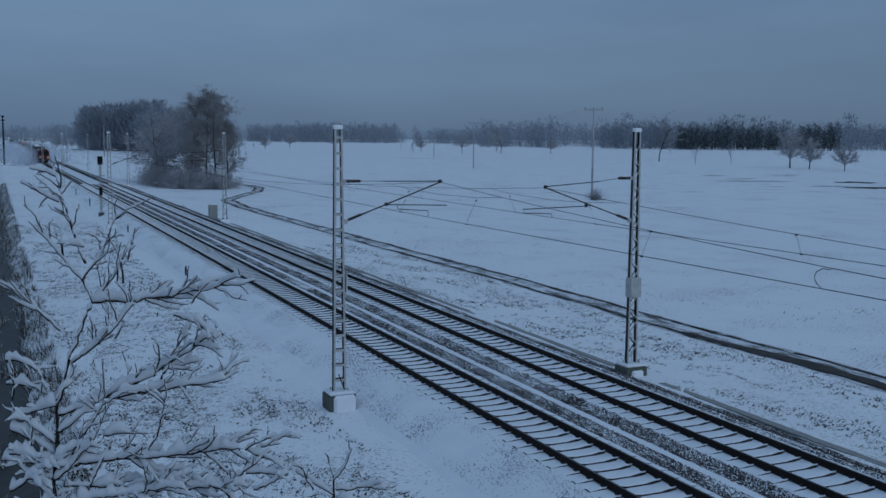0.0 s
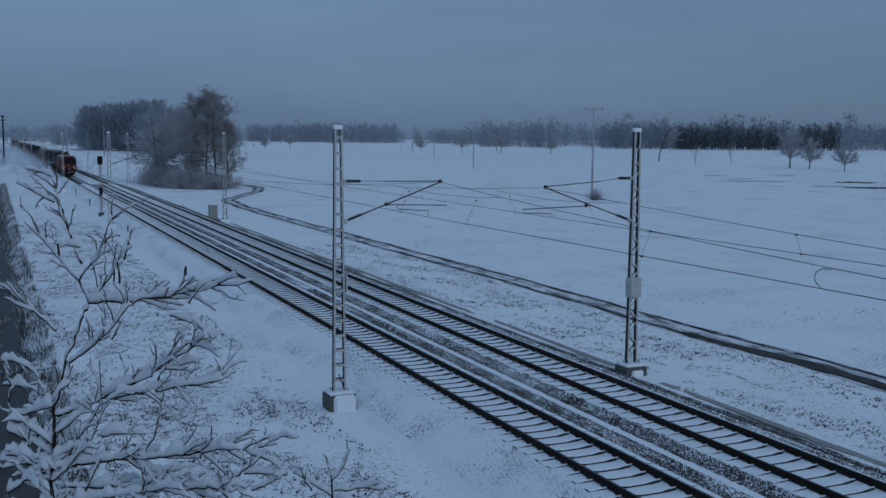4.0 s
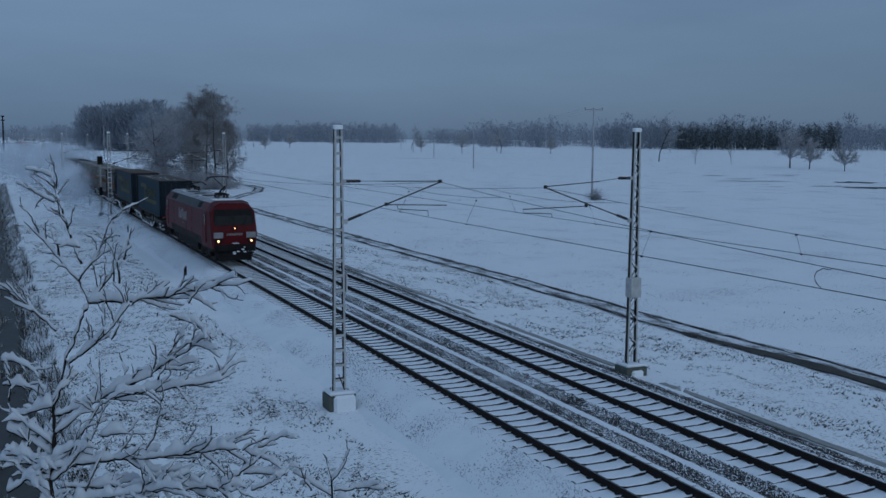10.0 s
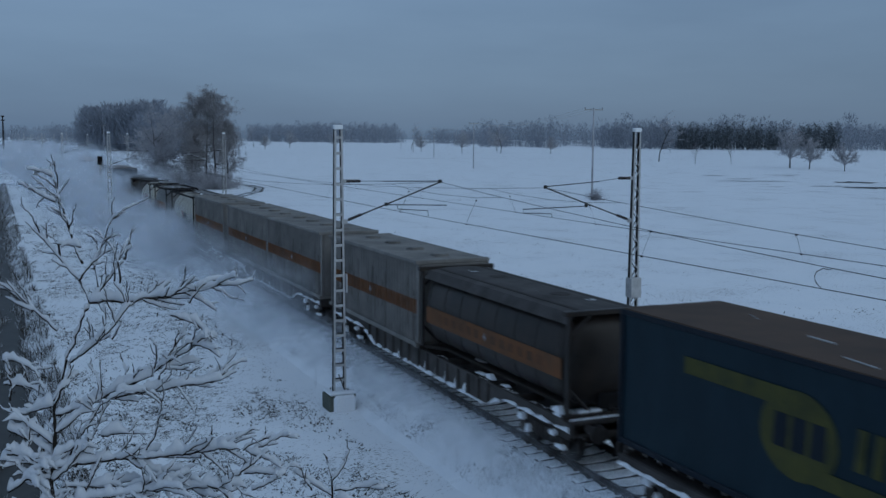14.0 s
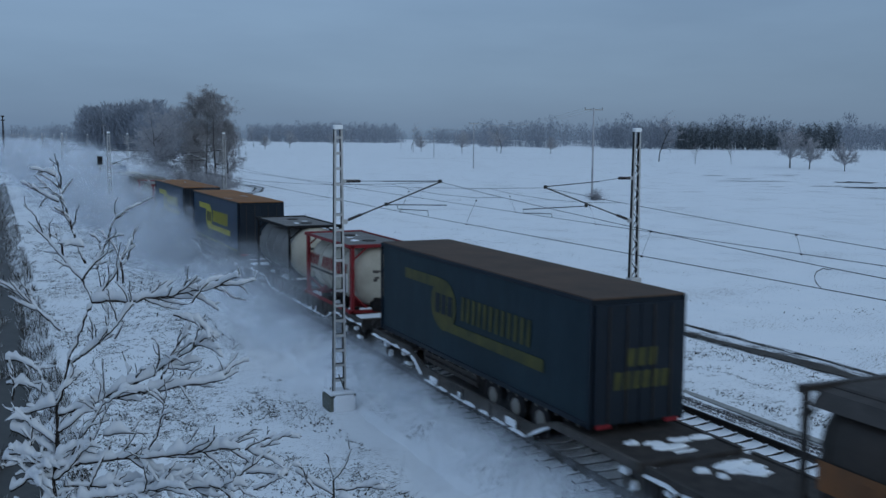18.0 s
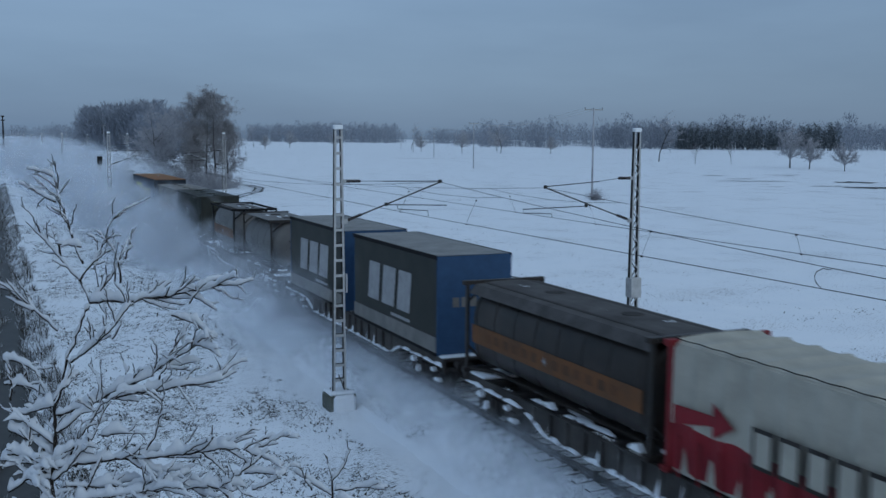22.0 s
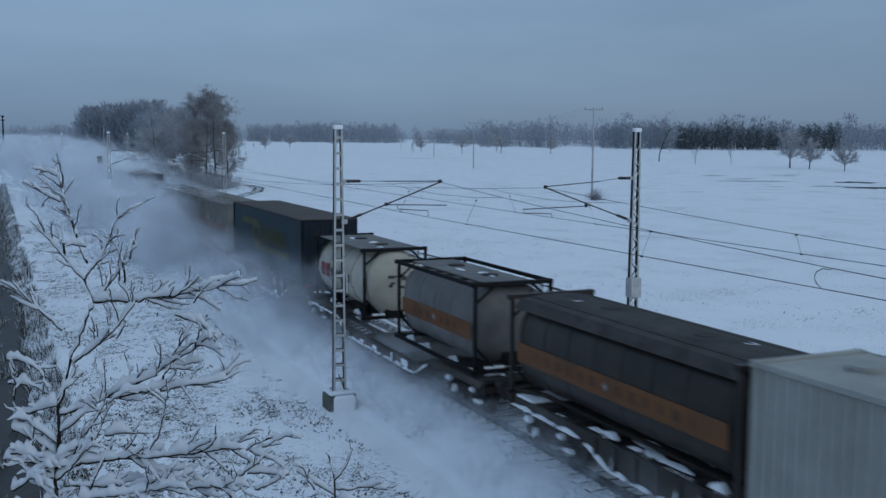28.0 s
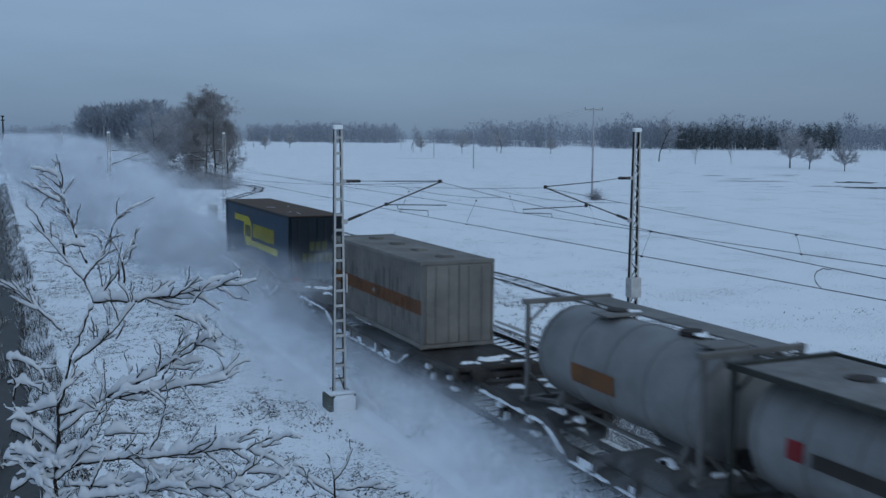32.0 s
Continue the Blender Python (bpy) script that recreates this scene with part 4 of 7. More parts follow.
def build_woods():
    rng = random.Random(77)

    def line(p0, p1, d0, d1, n, h0, h1, deep=60):
        out = []
        for i in range(n):
            t = rng.random()
            d = d0 + (d1 - d0) * t + rng.uniform(0, deep)
            x, y = polar(p0 + (p1 - p0) * t, d)
            out.append((x, y, rng.uniform(h0, h1) * (0.92 + 0.3 * noise.noise((x * 0.02, y * 0.02, 4)))))
        return out
    # the woods' colours carry the air's haze as well as frost
    woods("far_woods", "dark frosted conifer and bare wood behind the field, haze in its colour", line(1195, 1480, 860, 840, 330, 17, 25, 50), 1, "needle", True, 90)
    woods("far_woods", "bare frosted wood behind the field, haze in its colour", line(1060, 1240, 900, 880, 170, 18, 25, 70) + line(1100, 1180, 880, 880, 20, 26, 31, 40) + line(1250, 1400, 900, 880, 40, 24, 29, 60), 2, "hazed_wood", False, 110)
    woods("far_woods", "bare wood at the field's far edge", line(1470, 1700, 850, 820, 150, 16, 22, 80) + line(1485, 1510, 800, 800, 5, 29, 33, 20), 3, "hazed_wood", False, 110)
    woods("far_woods", "distant bare trees along the field's edge", line(850, 990, 960, 940, 120, 17, 26, 120) + line(990, 1070, 1100, 1000, 60, 15, 20, 80) + line(760, 870, 1500, 1150, 90, 15, 24, 150), 4, "hazed_wood", False, 100)
    woods("far_woods", "low wooded ridge on the horizon", line(440, 700, 1700, 1500, 460, 23, 32, 250) + line(690, 880, 1600, 1300, 160, 14, 20, 200) + line(400, 470, 1700, 1700, 50, 12, 16, 200), 5, "hazed_wood", False, 90)
    woods("far_woods", "tall bare poplar wood beyond the line", line(150, 290, 620, 560, 230, 22, 28, 60) + line(140, 300, 600, 560, 60, 6, 11, 20) + line(250, 330, 520, 480, 60, 18, 22, 60), 6, "hazed_wood", False, 130)
    woods("far_woods", "low dark wood along the railway", line(95, 260, 900, 800, 200, 12, 20, 100) + line(-30, 110, 1500, 1200, 160, 15, 21, 300), 7, "hazed_wood", False, 90)
    woods("far_woods", "wooded horizon behind the plain", line(860, 1700, 1500, 1400, 340, 26, 34, 300), 8, "hazed_wood", False, 80)
    woods("far_woods", "wood behind the viewpoint closing the plain", [(rng.uniform(-1500, 1500), rng.uniform(-900, -500), rng.uniform(16, 26)) for i in range(160)], 9, "hazed_wood", False, 40)


build_woods()


# ------------------------------------------------------------------ poles and signals
def build_poles():
    wd = M["bark"]
    spots = [(65.9, 126.4), (114.4, 268), (163, 410), (211, 552), (259, 694)]
    first = None
    for i, (x, y) in enumerate(spots):
        if first is None:
            ob = thing("power_pole", "slim wooden power pole with a crossarm standing in the field", "power pole", "power poles", (x, y, -1.05))
            part("pole", Geo().tube([(0, 0, 0), (0, 0, 13.2)], [0.17, 0.1], 8), M["twig"], ob)
            part("crossarm", Geo().box(-1.35, 1.35, -0.06, 0.06, 12.95, 13.1, 0.01), M["galv"], ob)
            for s in (-1.25, 0, 1.25):
                part("insulator", Geo().tube([(s, 0, 13.1), (s, 0, 13.35)], [0.06, 0.04], 6), M["insul"], ob)
            ob.rotation_euler = (0, 0, radians(-19))
            first = ob
        else:
            copy_thing(first, pose(x, y, -1.05, 0, 0, -19))
    left = copy_thing(first, pose(*polar(186, 420), -1.05, 0, 0, -60))
    copy_thing(first, pose(*polar(120, 640), -1.05, 0, 0, -60))
    g = Geo()
    for s in (-1.25, 0, 1.25):
        for (a, b) in zip(spots, spots[1:]):
            pts = []
            for i in range(9):
                t = i / 8
                pts.append((a[0] + (b[0] - a[0]) * t + s * 0.95, a[1] + (b[1] - a[1]) * t - s * 0.3, 12.25 - 1.6 * (1 - (2 * t - 1) ** 2)))
            g.tube(pts, 0.02, 3, False)
    solid("power_line", g, M["frosted"], "thin frosted power line sagging from pole to pole", "power line")
    x, y = -10.3, 335
    ob = thing("floodlight_mast", "tall slim lighting mast beside the far line", "light mast", at=(x, y, -1.0))
    part("pole", Geo().tube([(0, 0, 0), (0, 0, 14.6)], [0.3, 0.18], 8), M["black"], ob)
    for z in (13.1, 14.3):
        part("lamp_head", Geo().box(-0.55, 0.55, -0.3, 0.3, z, z + 0.35, 0.04), M["black"], ob)


build_poles()


def build_signals():
    def one(x, y, h, red):
        ob = thing("railway_signal", "grey railway signal post with a dark lamp head beside the track" if not red else "distant railway signal showing a red light", "railway signal", "signals", (x, y, -0.55))
        part("post", Geo().tube([(0, 0, 0), (0, 0, h)], [0.085, 0.075], 8), M["galv"], ob)
        hd = part("head", Geo().box(-0.27, 0.27, -0.09, 0.09, h - 0.85, h + 0.05, 0.05), M["black"], ob, "black lamp screen")
        for dx, dz in ((-0.12, -0.2), (0.12, -0.2), (0, -0.6)):
            part("lens_hood", Geo().tube([(dx, -0.24, h + dz), (dx, -0.05, h + dz)], 0.1, 8), M["redlamp"] if red and dx < 0 else M["black"], hd)
        part("ladder", Geo().box(-0.16, -0.13, 0.12, 0.15, 0.2, h - 0.3).box(0.13, 0.16, 0.12, 0.15, 0.2, h - 0.3), M["galv"], ob)
        part("equipment_box", Geo().box(-0.16, 0.16, -0.2, -0.07, 2.0, 2.9, 0.02), M["black"], ob)
        part("platform", Geo().box(-0.45, 0.45, -0.1, 0.4, h - 2.1, h - 2.02, 0.01), M["galv"], ob)
        part("footing", Geo().box(-0.28, 0.28, -0.25, 0.25, -0.4, 0.12, 0.03), M["darkconc"], ob)
        return ob
    one(-2.95, 115.5, 6.15, False)
    one(-3.2, 400, 5.5, True)
    ob = thing("relay_cabinet", "pale grey trackside equipment cabinet on the snow", "equipment cabinet", at=(6.9, 104.5, -0.45))
    part("body", Geo().box(-0.42, 0.42, -0.3, 0.3, 0, 1.35, 0.03), M["concrete"], ob)
    part("snow_cap", Geo().box(-0.45, 0.45, -0.33, 0.33, 1.35, 1.47, 0.04), SNOW, ob)
    for i, y in enumerate((56, 62, 92, 128, 152)):
        m = thing("marker_post", "short dark marker post beside the track", "marker post", "marker posts", (-3.1 if i % 2 else -2.95, y, -0.5))
        part("post", Geo().box(-0.05, 0.05, -0.05, 0.05, 0, 0.55 if i < 3 else 0.9, 0.01), M["black"], m)


build_signals()


# ------------------------------------------------------------------ grass through the snow
def build_grass():
    rng = random.Random(8)
    g, pale = Geo(), Geo()

    def blade(to, x, y, z, h, w, dx, dy):
        a = rng.uniform(0, 6.283)
        k = len(to.v)
        to.v += [(x - w * math.cos(a), y - w * math.sin(a), z), (x + w * math.cos(a), y + w * math.sin(a), z), (x + dx, y + dy, z + h)]
        to.f.append((k, k + 1, k + 2))
        to.m.append(0)
    # single tips
    for x0, x1, y0, y1, n, thr in ((-12.1, -4.2, 14, 110, 60000, 0.02), (7.9, 15.0, 14, 80, 30000, 0.08), (17.3, 30, 20, 90, 6000, 0.2), (30, 90, 40, 160, 2500, 0.2)):
        for i in range(n):
            x, y = rng.uniform(x0, x1), y0 + (y1 - y0) * rng.random() ** 1.5
            if noise.noise((x * 0.45, y * 0.22, 2)) + 0.6 * noise.noise((x * 1.6, y * 1.2, 6)) < thr:
                continue
            blade(g, x, y, ground_z(x, y) - 0.02, rng.uniform(0.04, 0.15) * rng.uniform(0.35, 0.8), rng.uniform(0.012, 0.05), rng.gauss(0, 0.09), rng.gauss(0, 0.05))
    # flattened tufts whose stalks lean one way, half buried
    for x0, x1, y0, y1, n, thr in ((-12.3, -4.6, 13, 60, 5200, 0.0), (8.2, 15.2, 16, 70, 2600, 0.02), (-12.4, -7.5, 13, 34, 2600, -0.2)):
        for i in range(n):
            x, y = rng.uniform(x0, x1), y0 + (y1 - y0) * rng.random() ** 1.5
            if noise.noise((x * 0.5, y * 0.3, 12)) + 0.4 * noise.noise((x * 2.1, y * 1.5, 16)) < thr:
                continue
            lx, ly = rng.gauss(0, 0.12), rng.gauss(0, 0.06)
            z = ground_z(x, y) - 0.015
            for k in range(rng.randint(4, 9)):
                px, py = x + rng.gauss(0, 0.055), y + rng.gauss(0, 0.04)
                blade(g, px, py, z, rng.uniform(0.02, 0.085), rng.uniform(0.006, 0.02), lx + rng.gauss(0, 0.06), ly + rng.gauss(0, 0.05))
    # reeds and frosted stalks along the ditch
    for i in range(60000):
        x, y = rng.uniform(-14.4, -11.5), 13 + 190 * rng.random() ** 1.5
        if noise.noise((x * 0.9, y * 0.4, 2)) + 0.6 * noise.noise((x * 1.6, y * 1.2, 6)) < (-0.25 if x > -12.7 else 0.28):
            continue
        h = rng.uniform(0.06, 0.15) * rng.uniform(1.5, 4.5)
        to = pale if rng.random() < 0.4 else g
        blade(to, x, y, max(ground_z(x, y), -1.74) - 0.02, h, rng.uniform(0.008, 0.02), rng.gauss(0, 0.14), rng.gauss(0, 0.08))
    solid("grass", g, M["tuft"], "dry dark grass blades poking through the snow", "grass", kind="stuff")
    solid("frosted_grass", pale, M["treesnow"], "snow-coated grass stalks leaning over the ditch bank", "grass", kind="stuff")


build_grass()


# ------------------------------------------------------------------ snow-laden tree in front
def snowy_branch(wood, snow, pts, r0, r1, cap):
    """A thin dark branch with a tall rounded ridge of snow balanced on it."""
    n = len(pts)
    radii = [r0 + (r1 - r0) * i / (n - 1) for i in range(n)]
    wood.tube(pts, radii, 5)
    rings = []
    for i, q in enumerate(pts):
        d = (pts[min(i + 1, n - 1)] - pts[max(i - 1, 0)]).normalized()
        flat = math.sqrt(max(0.0, 1 - d.z * d.z))
        end = 0.5 if i == 0 else 0.3 if i == n - 1 else 0.8 if i == n - 2 else 1
        lump = max(0.1, 0.85 + 0.75 * noise.noise((q.x * 6 + 5, q.y * 6, q.z * 6)) + 0.65 * noise.noise((q.x * 19, q.y * 19, q.z * 19 + 4)))
        w = max(radii[i] * 0.5, cap * 0.5 * (0.25 + 0.75 * flat) * end * min(1.3, lump + 0.15))
        hh = cap * 1.6 * (0.12 + 0.88 * flat) * end * lump
        s = Vector((-d.y, d.x, 0))
        s = s.normalized() if s.length > 0.05 else Vector((1, 0, 0))
        o = q + Vector((0, 0, radii[i] * 0.55))
        half = [(radii[i] * 0.8, 0.0), (w * 0.95, 0.3), (w, 0.6), (w * 0.62, 0.88), (w * 0.2, 1.0)]
        rings.append([o - s * a + Vector((0, 0, hh * h)) for a, h in half] + [o + s * a + Vector((0, 0, hh * h)) for a, h in half[::-1]])
    snow.rings(rings)


SNOW_TREES = []
RIGHT = Vector((math.cos(YAW), -math.sin(YAW), 0))
AWAY = Vector((math.sin(YAW), math.cos(YAW), 0))


def snow_tree(name, label, root, fork, limbs, seed, stem, twigs=1.0):
    """A leaning snow-laden tree. fork: where the stem divides; limbs: offset across and up from it,
    slope, length and bend of each limb, in metres and degrees."""
    rng = random.Random(seed)
    root, fork = Vector(root), Vector(fork)
    ob = thing(name, label, "tree", at=root)
    top = fork - root

    def spot(u, z, deep=0.0):
        return top + RIGHT * u + Vector((0, 0, z)) + AWAY * deep
    trunk, ts = Geo(), Geo()
    pts = [Vector((0, 0, 0))] + [spot(u, z) for u, z in stem] + [top]
    fine = []
    for a, b in zip(pts, pts[1:]):
        fine += [a.lerp(b, i / 4) for i in range(4)]
    fine.append(top)
    fine = [q + Vector((rng.gauss(0, 0.008), rng.gauss(0, 0.008), 0)) for q in fine]
    snowy_branch(trunk, ts, fine, 0.019, 0.010, 0.06)
    part("trunk", trunk, M["bark"], ob)
    part("trunk_snow", ts, M["treesnow"], ob, "snow caught on the trunk", smooth=True)

    def twig(w, s, p, d, L, r, lev, bend, cap):
        n = max(5, int(L / 0.03))
        q = p.copy()
        dd = d.copy()
        axis = RIGHT.cross(Vector((0, 0, 1)))
        ps = [q.copy()]
        for i in range(n):
            dd = (Matrix.Rotation(radians(-bend / n), 3, axis) @ dd if bend else dd)
            j = (dd + Vector((rng.gauss(0, 0.16), rng.gauss(0, 0.16), rng.gauss(0, 0.16)))).normalized()
            q = q + j * L / n
            ps.append(q.copy())
        snowy_branch(w, s, ps, r, max(0.0032, r * 0.5), cap * (1.0, 0.72, 0.5)[lev])
        if lev < 2:
            cnt = L * (4.6 if lev == 0 else 2.6) * twigs
            for k in range(int(cnt + rng.random())):
                f = rng.uniform(0.25, 0.98)
                i = min(n - 1, int(f * n))
                b = ps[i].lerp(ps[i + 1], f * n - i)
                ax = (ps[i + 1] - ps[i]).normalized()
                side = RIGHT * rng.gauss(0, 0.9) + AWAY * rng.gauss(0, 0.6) + Vector((0, 0, rng.gauss(0.25, 0.8)))
                side = (side - ax * side.dot(ax)).normalized()
                twig(w, s, b, (ax * rng.uniform(0.7, 1.3) + side * rng.uniform(0.5, 0.9)).normalized(), min(0.34, L * rng.uniform(0.16, 0.45)), max(0.0042, r * 0.62), lev + 1, rng.uniform(-45, 25), cap * rng.uniform(0.4, 1.15))

    for u, z, ang, L, bend, cap in limbs:
        w, s = Geo(), Geo()
        a = radians(ang - bend / 2)
        d = (RIGHT * math.cos(a) + Vector((0, 0, math.sin(a))) + AWAY * rng.uniform(-0.15, 0.15)).normalized()
        twig(w, s, spot(u, z, 0), d, L, 0.0085 + 0.0035 * L, 0, bend, max(0.034, cap))
        b = part("branch", w, M["bark"], ob)
        part("snow_load", s, M["treesnow"], b, "thick fresh snow lying on the branch", smooth=True)
    SNOW_TREES.append(ob)
    return ob


def build_front_trees():
    P = EYE + AWAY * 9.0
    fork = P + RIGHT * -3.135
    fork.z = EYE.z - 1.485
    crown = [(0, 0, 114, 0.85, -15, 0.02), (-0.095, 0.2, 57, 0.68, -6, 0.028), (0.04, 0.3, 55, 0.27, -25, 0.018), (-0.05, 0.35, 114, 0.95, 8, 0.008),
             (-0.275, 0.9, 149, 0.42, -5, 0.008), (-0.06, 0.5, 170, 0.24, 0, 0.014), (0, 0, 28, 0.55, -25, 0.045), (0.275, 0.175, 40, 0.5, -70, 0.03),
             (0.325, 0.39, 78, 0.3, 5, 0.012), (0.225, 0.18, 88, 0.2, 0, 0.014)]
    arm = [(0, 0, -1, 1.28, -8, 0.048), (0.39, 0, -3, 0.3, -40, 0.04), (0.72, -0.11, 5, 0.46, 35, 0.045), (0.89, 0, 55, 0.25, 10, 0.02)]
    middle = [(-0.3, -0.26, 124, 0.76, -18, 0.012), (-0.2, -0.55, 14, 0.83, -30, 0.055), (0.19, -0.33, 57, 0.2, 0, 0.02), (0.6, -0.7, 65, 0.5, -5, 0.022),
              (-0.34, -1.03, 13, 1.55, -15, 0.07), (0.2, -0.87, 0, 1.0, -8, 0.05)]
    low = [(-0.3, -1.5, 50, 0.8, -10, 0.06), (0.0, -1.2, 62, 0.33, 0, 0.045), (0.06, -1.22, 0, 0.4, 0, 0.06), (-0.3, -1.52, 6, 1.68, 0, 0.066),
           (1.35, -1.35, 65, 0.36, 40, 0.02), (1.44, -1.34, 38, 0.4, 10, 0.03), (1.37, -1.35, -5, 0.38, 20, 0.04), (0.24, -1.43, -24, 0.85, 5, 0.06),
           (0.3, -1.43, -45, 0.5, 0, 0.05), (0.85, -1.63, 32, 0.5, 50, 0.04), (0.47, -1.35, 38, 0.55, -30, 0.04)]
    foot = [(1.3, -1.6, 55, 0.4, 10, 0.03), (1.35, -1.57, 6, 0.4, 5, 0.045), (1.42, -1.72, 30, 0.38, 0, 0.045), (-0.8, -0.53, 17, 0.5, 50, 0.05),
            (-0.78, -1.17, -12, 0.5, 20, 0.07), (-0.36, -0.95, 175, 0.4, -20, 0.07), (-0.38, -1.3, 150, 0.5, 10, 0.07), (-0.4, -1.5, 170, 0.5, -10, 0.075),
            (-0.36, -0.9, 35, 0.4, -20, 0.06), (-0.36, -1.2, 25, 0.5, -15, 0.065), (-0.4, -1.65, 30, 0.7, -15, 0.07)]
    base = [(-0.4, -1.6, 145, 0.5, 0, 0.07), (-0.3, -1.7, 5, 0.9, 10, 0.07), (-0.1, -1.75, 60, 0.5, 0, 0.06), (-0.35, -1.4, 95, 0.4, 10, 0.05),
            (-0.75, -0.9, 60, 0.4, -30, 0.06), (-0.7, -1.5, 40, 0.5, -30, 0.07), (-0.2, -1.85, 20, 1.0, 10, 0.07), (0.7, -1.75, 15, 0.7, 10, 0.06),
            (-0.8, -1.75, 25, 0.8, -10, 0.075), (-0.8, -1.92, 8, 0.9, 10, 0.075), (-0.4, -1.85, 135, 0.5, 0, 0.07), (-0.8, -1.4, 5, 0.5, 20, 0.07), (-0.8, -0.75, -10, 0.4, 10, 0.06)]
    root = fork + RIGHT * 0.3
    root.z = ground_z(root.x, root.y) - 0.1
    snow_tree("snowy_tree", "bare tree with dark branches under thick fresh snow", root, fork, crown + arm + middle + low + foot + base, 3,
              [(0.1, -4.5), (-0.395, -1.7), (-0.36, -1.25), (-0.345, -1.0), (-0.285, -0.75), (-0.21, -0.5), (-0.12, -0.25), (-0.045, -0.075)], 2.3)
    fork2 = EYE + AWAY * 9.6 + RIGHT * -1.05
    fork2.z = EYE.z - 3.32
    root2 = fork2 + RIGHT * 0.1
    root2.z = ground_z(root2.x, root2.y) - 0.1
    snow_tree("snowy_shrub", "bare shrub top with snow-laden twigs", root2, fork2,
              [(0, 0, 40, 0.38, -25, 0.04), (0.02, -0.1, 20, 0.5, 15, 0.04), (0, 0, 95, 0.26, -10, 0.02), (0, -0.15, 150, 0.45, 0, 0.04), (0.03, -0.2, 12, 0.6, 20, 0.045), (0, -0.3, 60, 0.3, 10, 0.02), (-0.2, -0.1, 110, 0.3, 0, 0.02)], 5, [(0.05, -2.0), (0, -0.6)])


build_front_trees()


# ------------------------------------------------------------------ the train: x across, y backwards from the leading end, z over the rails
TRAIN = []


def rolling(ob, s):
    TRAIN.append((ob, s))
    return ob


def wheelset_mesh(r=0.46):
    g = Geo()
    for s in (-0.75, 0.75):
        g.tube([(s - 0.07, 0, r), (s + 0.07, 0, r)], r, 20)
        g.tube([(s - 0.075 * (1 if s > 0 else -1), 0, r), (s - 0.105 * (1 if s > 0 else -1), 0, r)], r + 0.03, 20)
        g.tube([(s - 0.085, 0, r), (s + 0.085, 0, r)], r * 0.35, 10)
    g.tube([(-0.75, 0, r), (0.75, 0, r)], 0.085, 8)
    return g.mesh("wheelset", M["under"])


WHEELS = wheelset_mesh()


def bogie_mesh(wb=1.8):
    g = Geo()
    for s in (-1, 1):
        x = s * 1.0
        g.prism([(-wb / 2 - 0.45, 0.62), (-wb / 2 - 0.4, 0.82), (-0.45, 0.80), (-0.4, 0.92), (0.4, 0.92), (0.45, 0.80), (wb / 2 + 0.4, 0.82), (wb / 2 + 0.45, 0.62), (wb / 2 - 0.25, 0.55), (0.5, 0.34), (-0.5, 0.34), (-wb / 2 + 0.25, 0.55)],
                "x", x - 0.07, x + 0.07)
        for y in (-wb / 2, wb / 2):
            g.box(x + s * 0.02 - 0.14, x + s * 0.02 + 0.14, y - 0.17, y + 0.17, 0.3, 0.62, 0.03)
        for y in (-0.28, 0, 0.28):
            g.tube([(x + s * 0.06, y, 0.38), (x + s * 0.06, y, 0.72)], 0.1, 8)
    g.box(-1.0, 1.0, -0.25, 0.25, 0.55, 0.85, 0.03)
    return g.mesh("bogie", M["under"])


BOGIE = bogie_mesh()
def caked(seed):
    """Irregular lumps of snow packed on a bogie side."""
    rng = random.Random(seed)
    g = Geo()
    for i in range(9):
        y, z = rng.uniform(-1.35, 1.2), rng.choice((0.36, 0.6, 0.84, 0.9))
        l, h = rng.uniform(0.12, 0.42), rng.uniform(0.05, 0.2)
        t = rng.uniform(-0.06, 0.06)
        g.prism([(y, z), (y + l, z + t), (y + l * 0.9, z + t + h * 0.6), (y + l * 0.45, z + h), (y + l * 0.08, z + h * 0.7)], "x", -1.2, -1.06)
    return g


BOGIE_SNOW = caked(3).box(-1.12, -0.94, -1.3, -0.55, 0.815, 0.87, 0.02).box(-1.14, -0.92, -0.4, 0.4, 0.915, 0.96, 0.02).box(-1.12, -0.94, 0.55, 1.3, 0.815, 0.87, 0.02)
CRUSTS = [g.mesh("snow_crust", SNOW) for g in BOGIE_SNOW.pieces()]


def add_bogie(ob, y):
    b = part("bogie", BOGIE, None, ob, at=(0, y, 0))
    for d in (-0.9, 0.9):
        part("wheelset", WHEELS, None, b, at=(0, d, 0))
    for me in CRUSTS:
        part("snow_crust", me, None, b, "snow packed on the bogie frame")


BUFFER = Geo().tube([(0, 0.62, 1.03), (0, 0.12, 1.03)], 0.1, 10).tube([(0, 0.12, 1.03), (0, 0.05, 1.03)], 0.23, 14).mesh("buffer", M["under"])


def add_buffers(ob, L):
    for x in (-0.875, 0.875):
        part("buffer", BUFFER, None, ob, at=(x, 0, 0))
        b = part("buffer", BUFFER, None, ob, at=(x, L, 0))
        b.rotation_euler = (0, 0, math.pi)


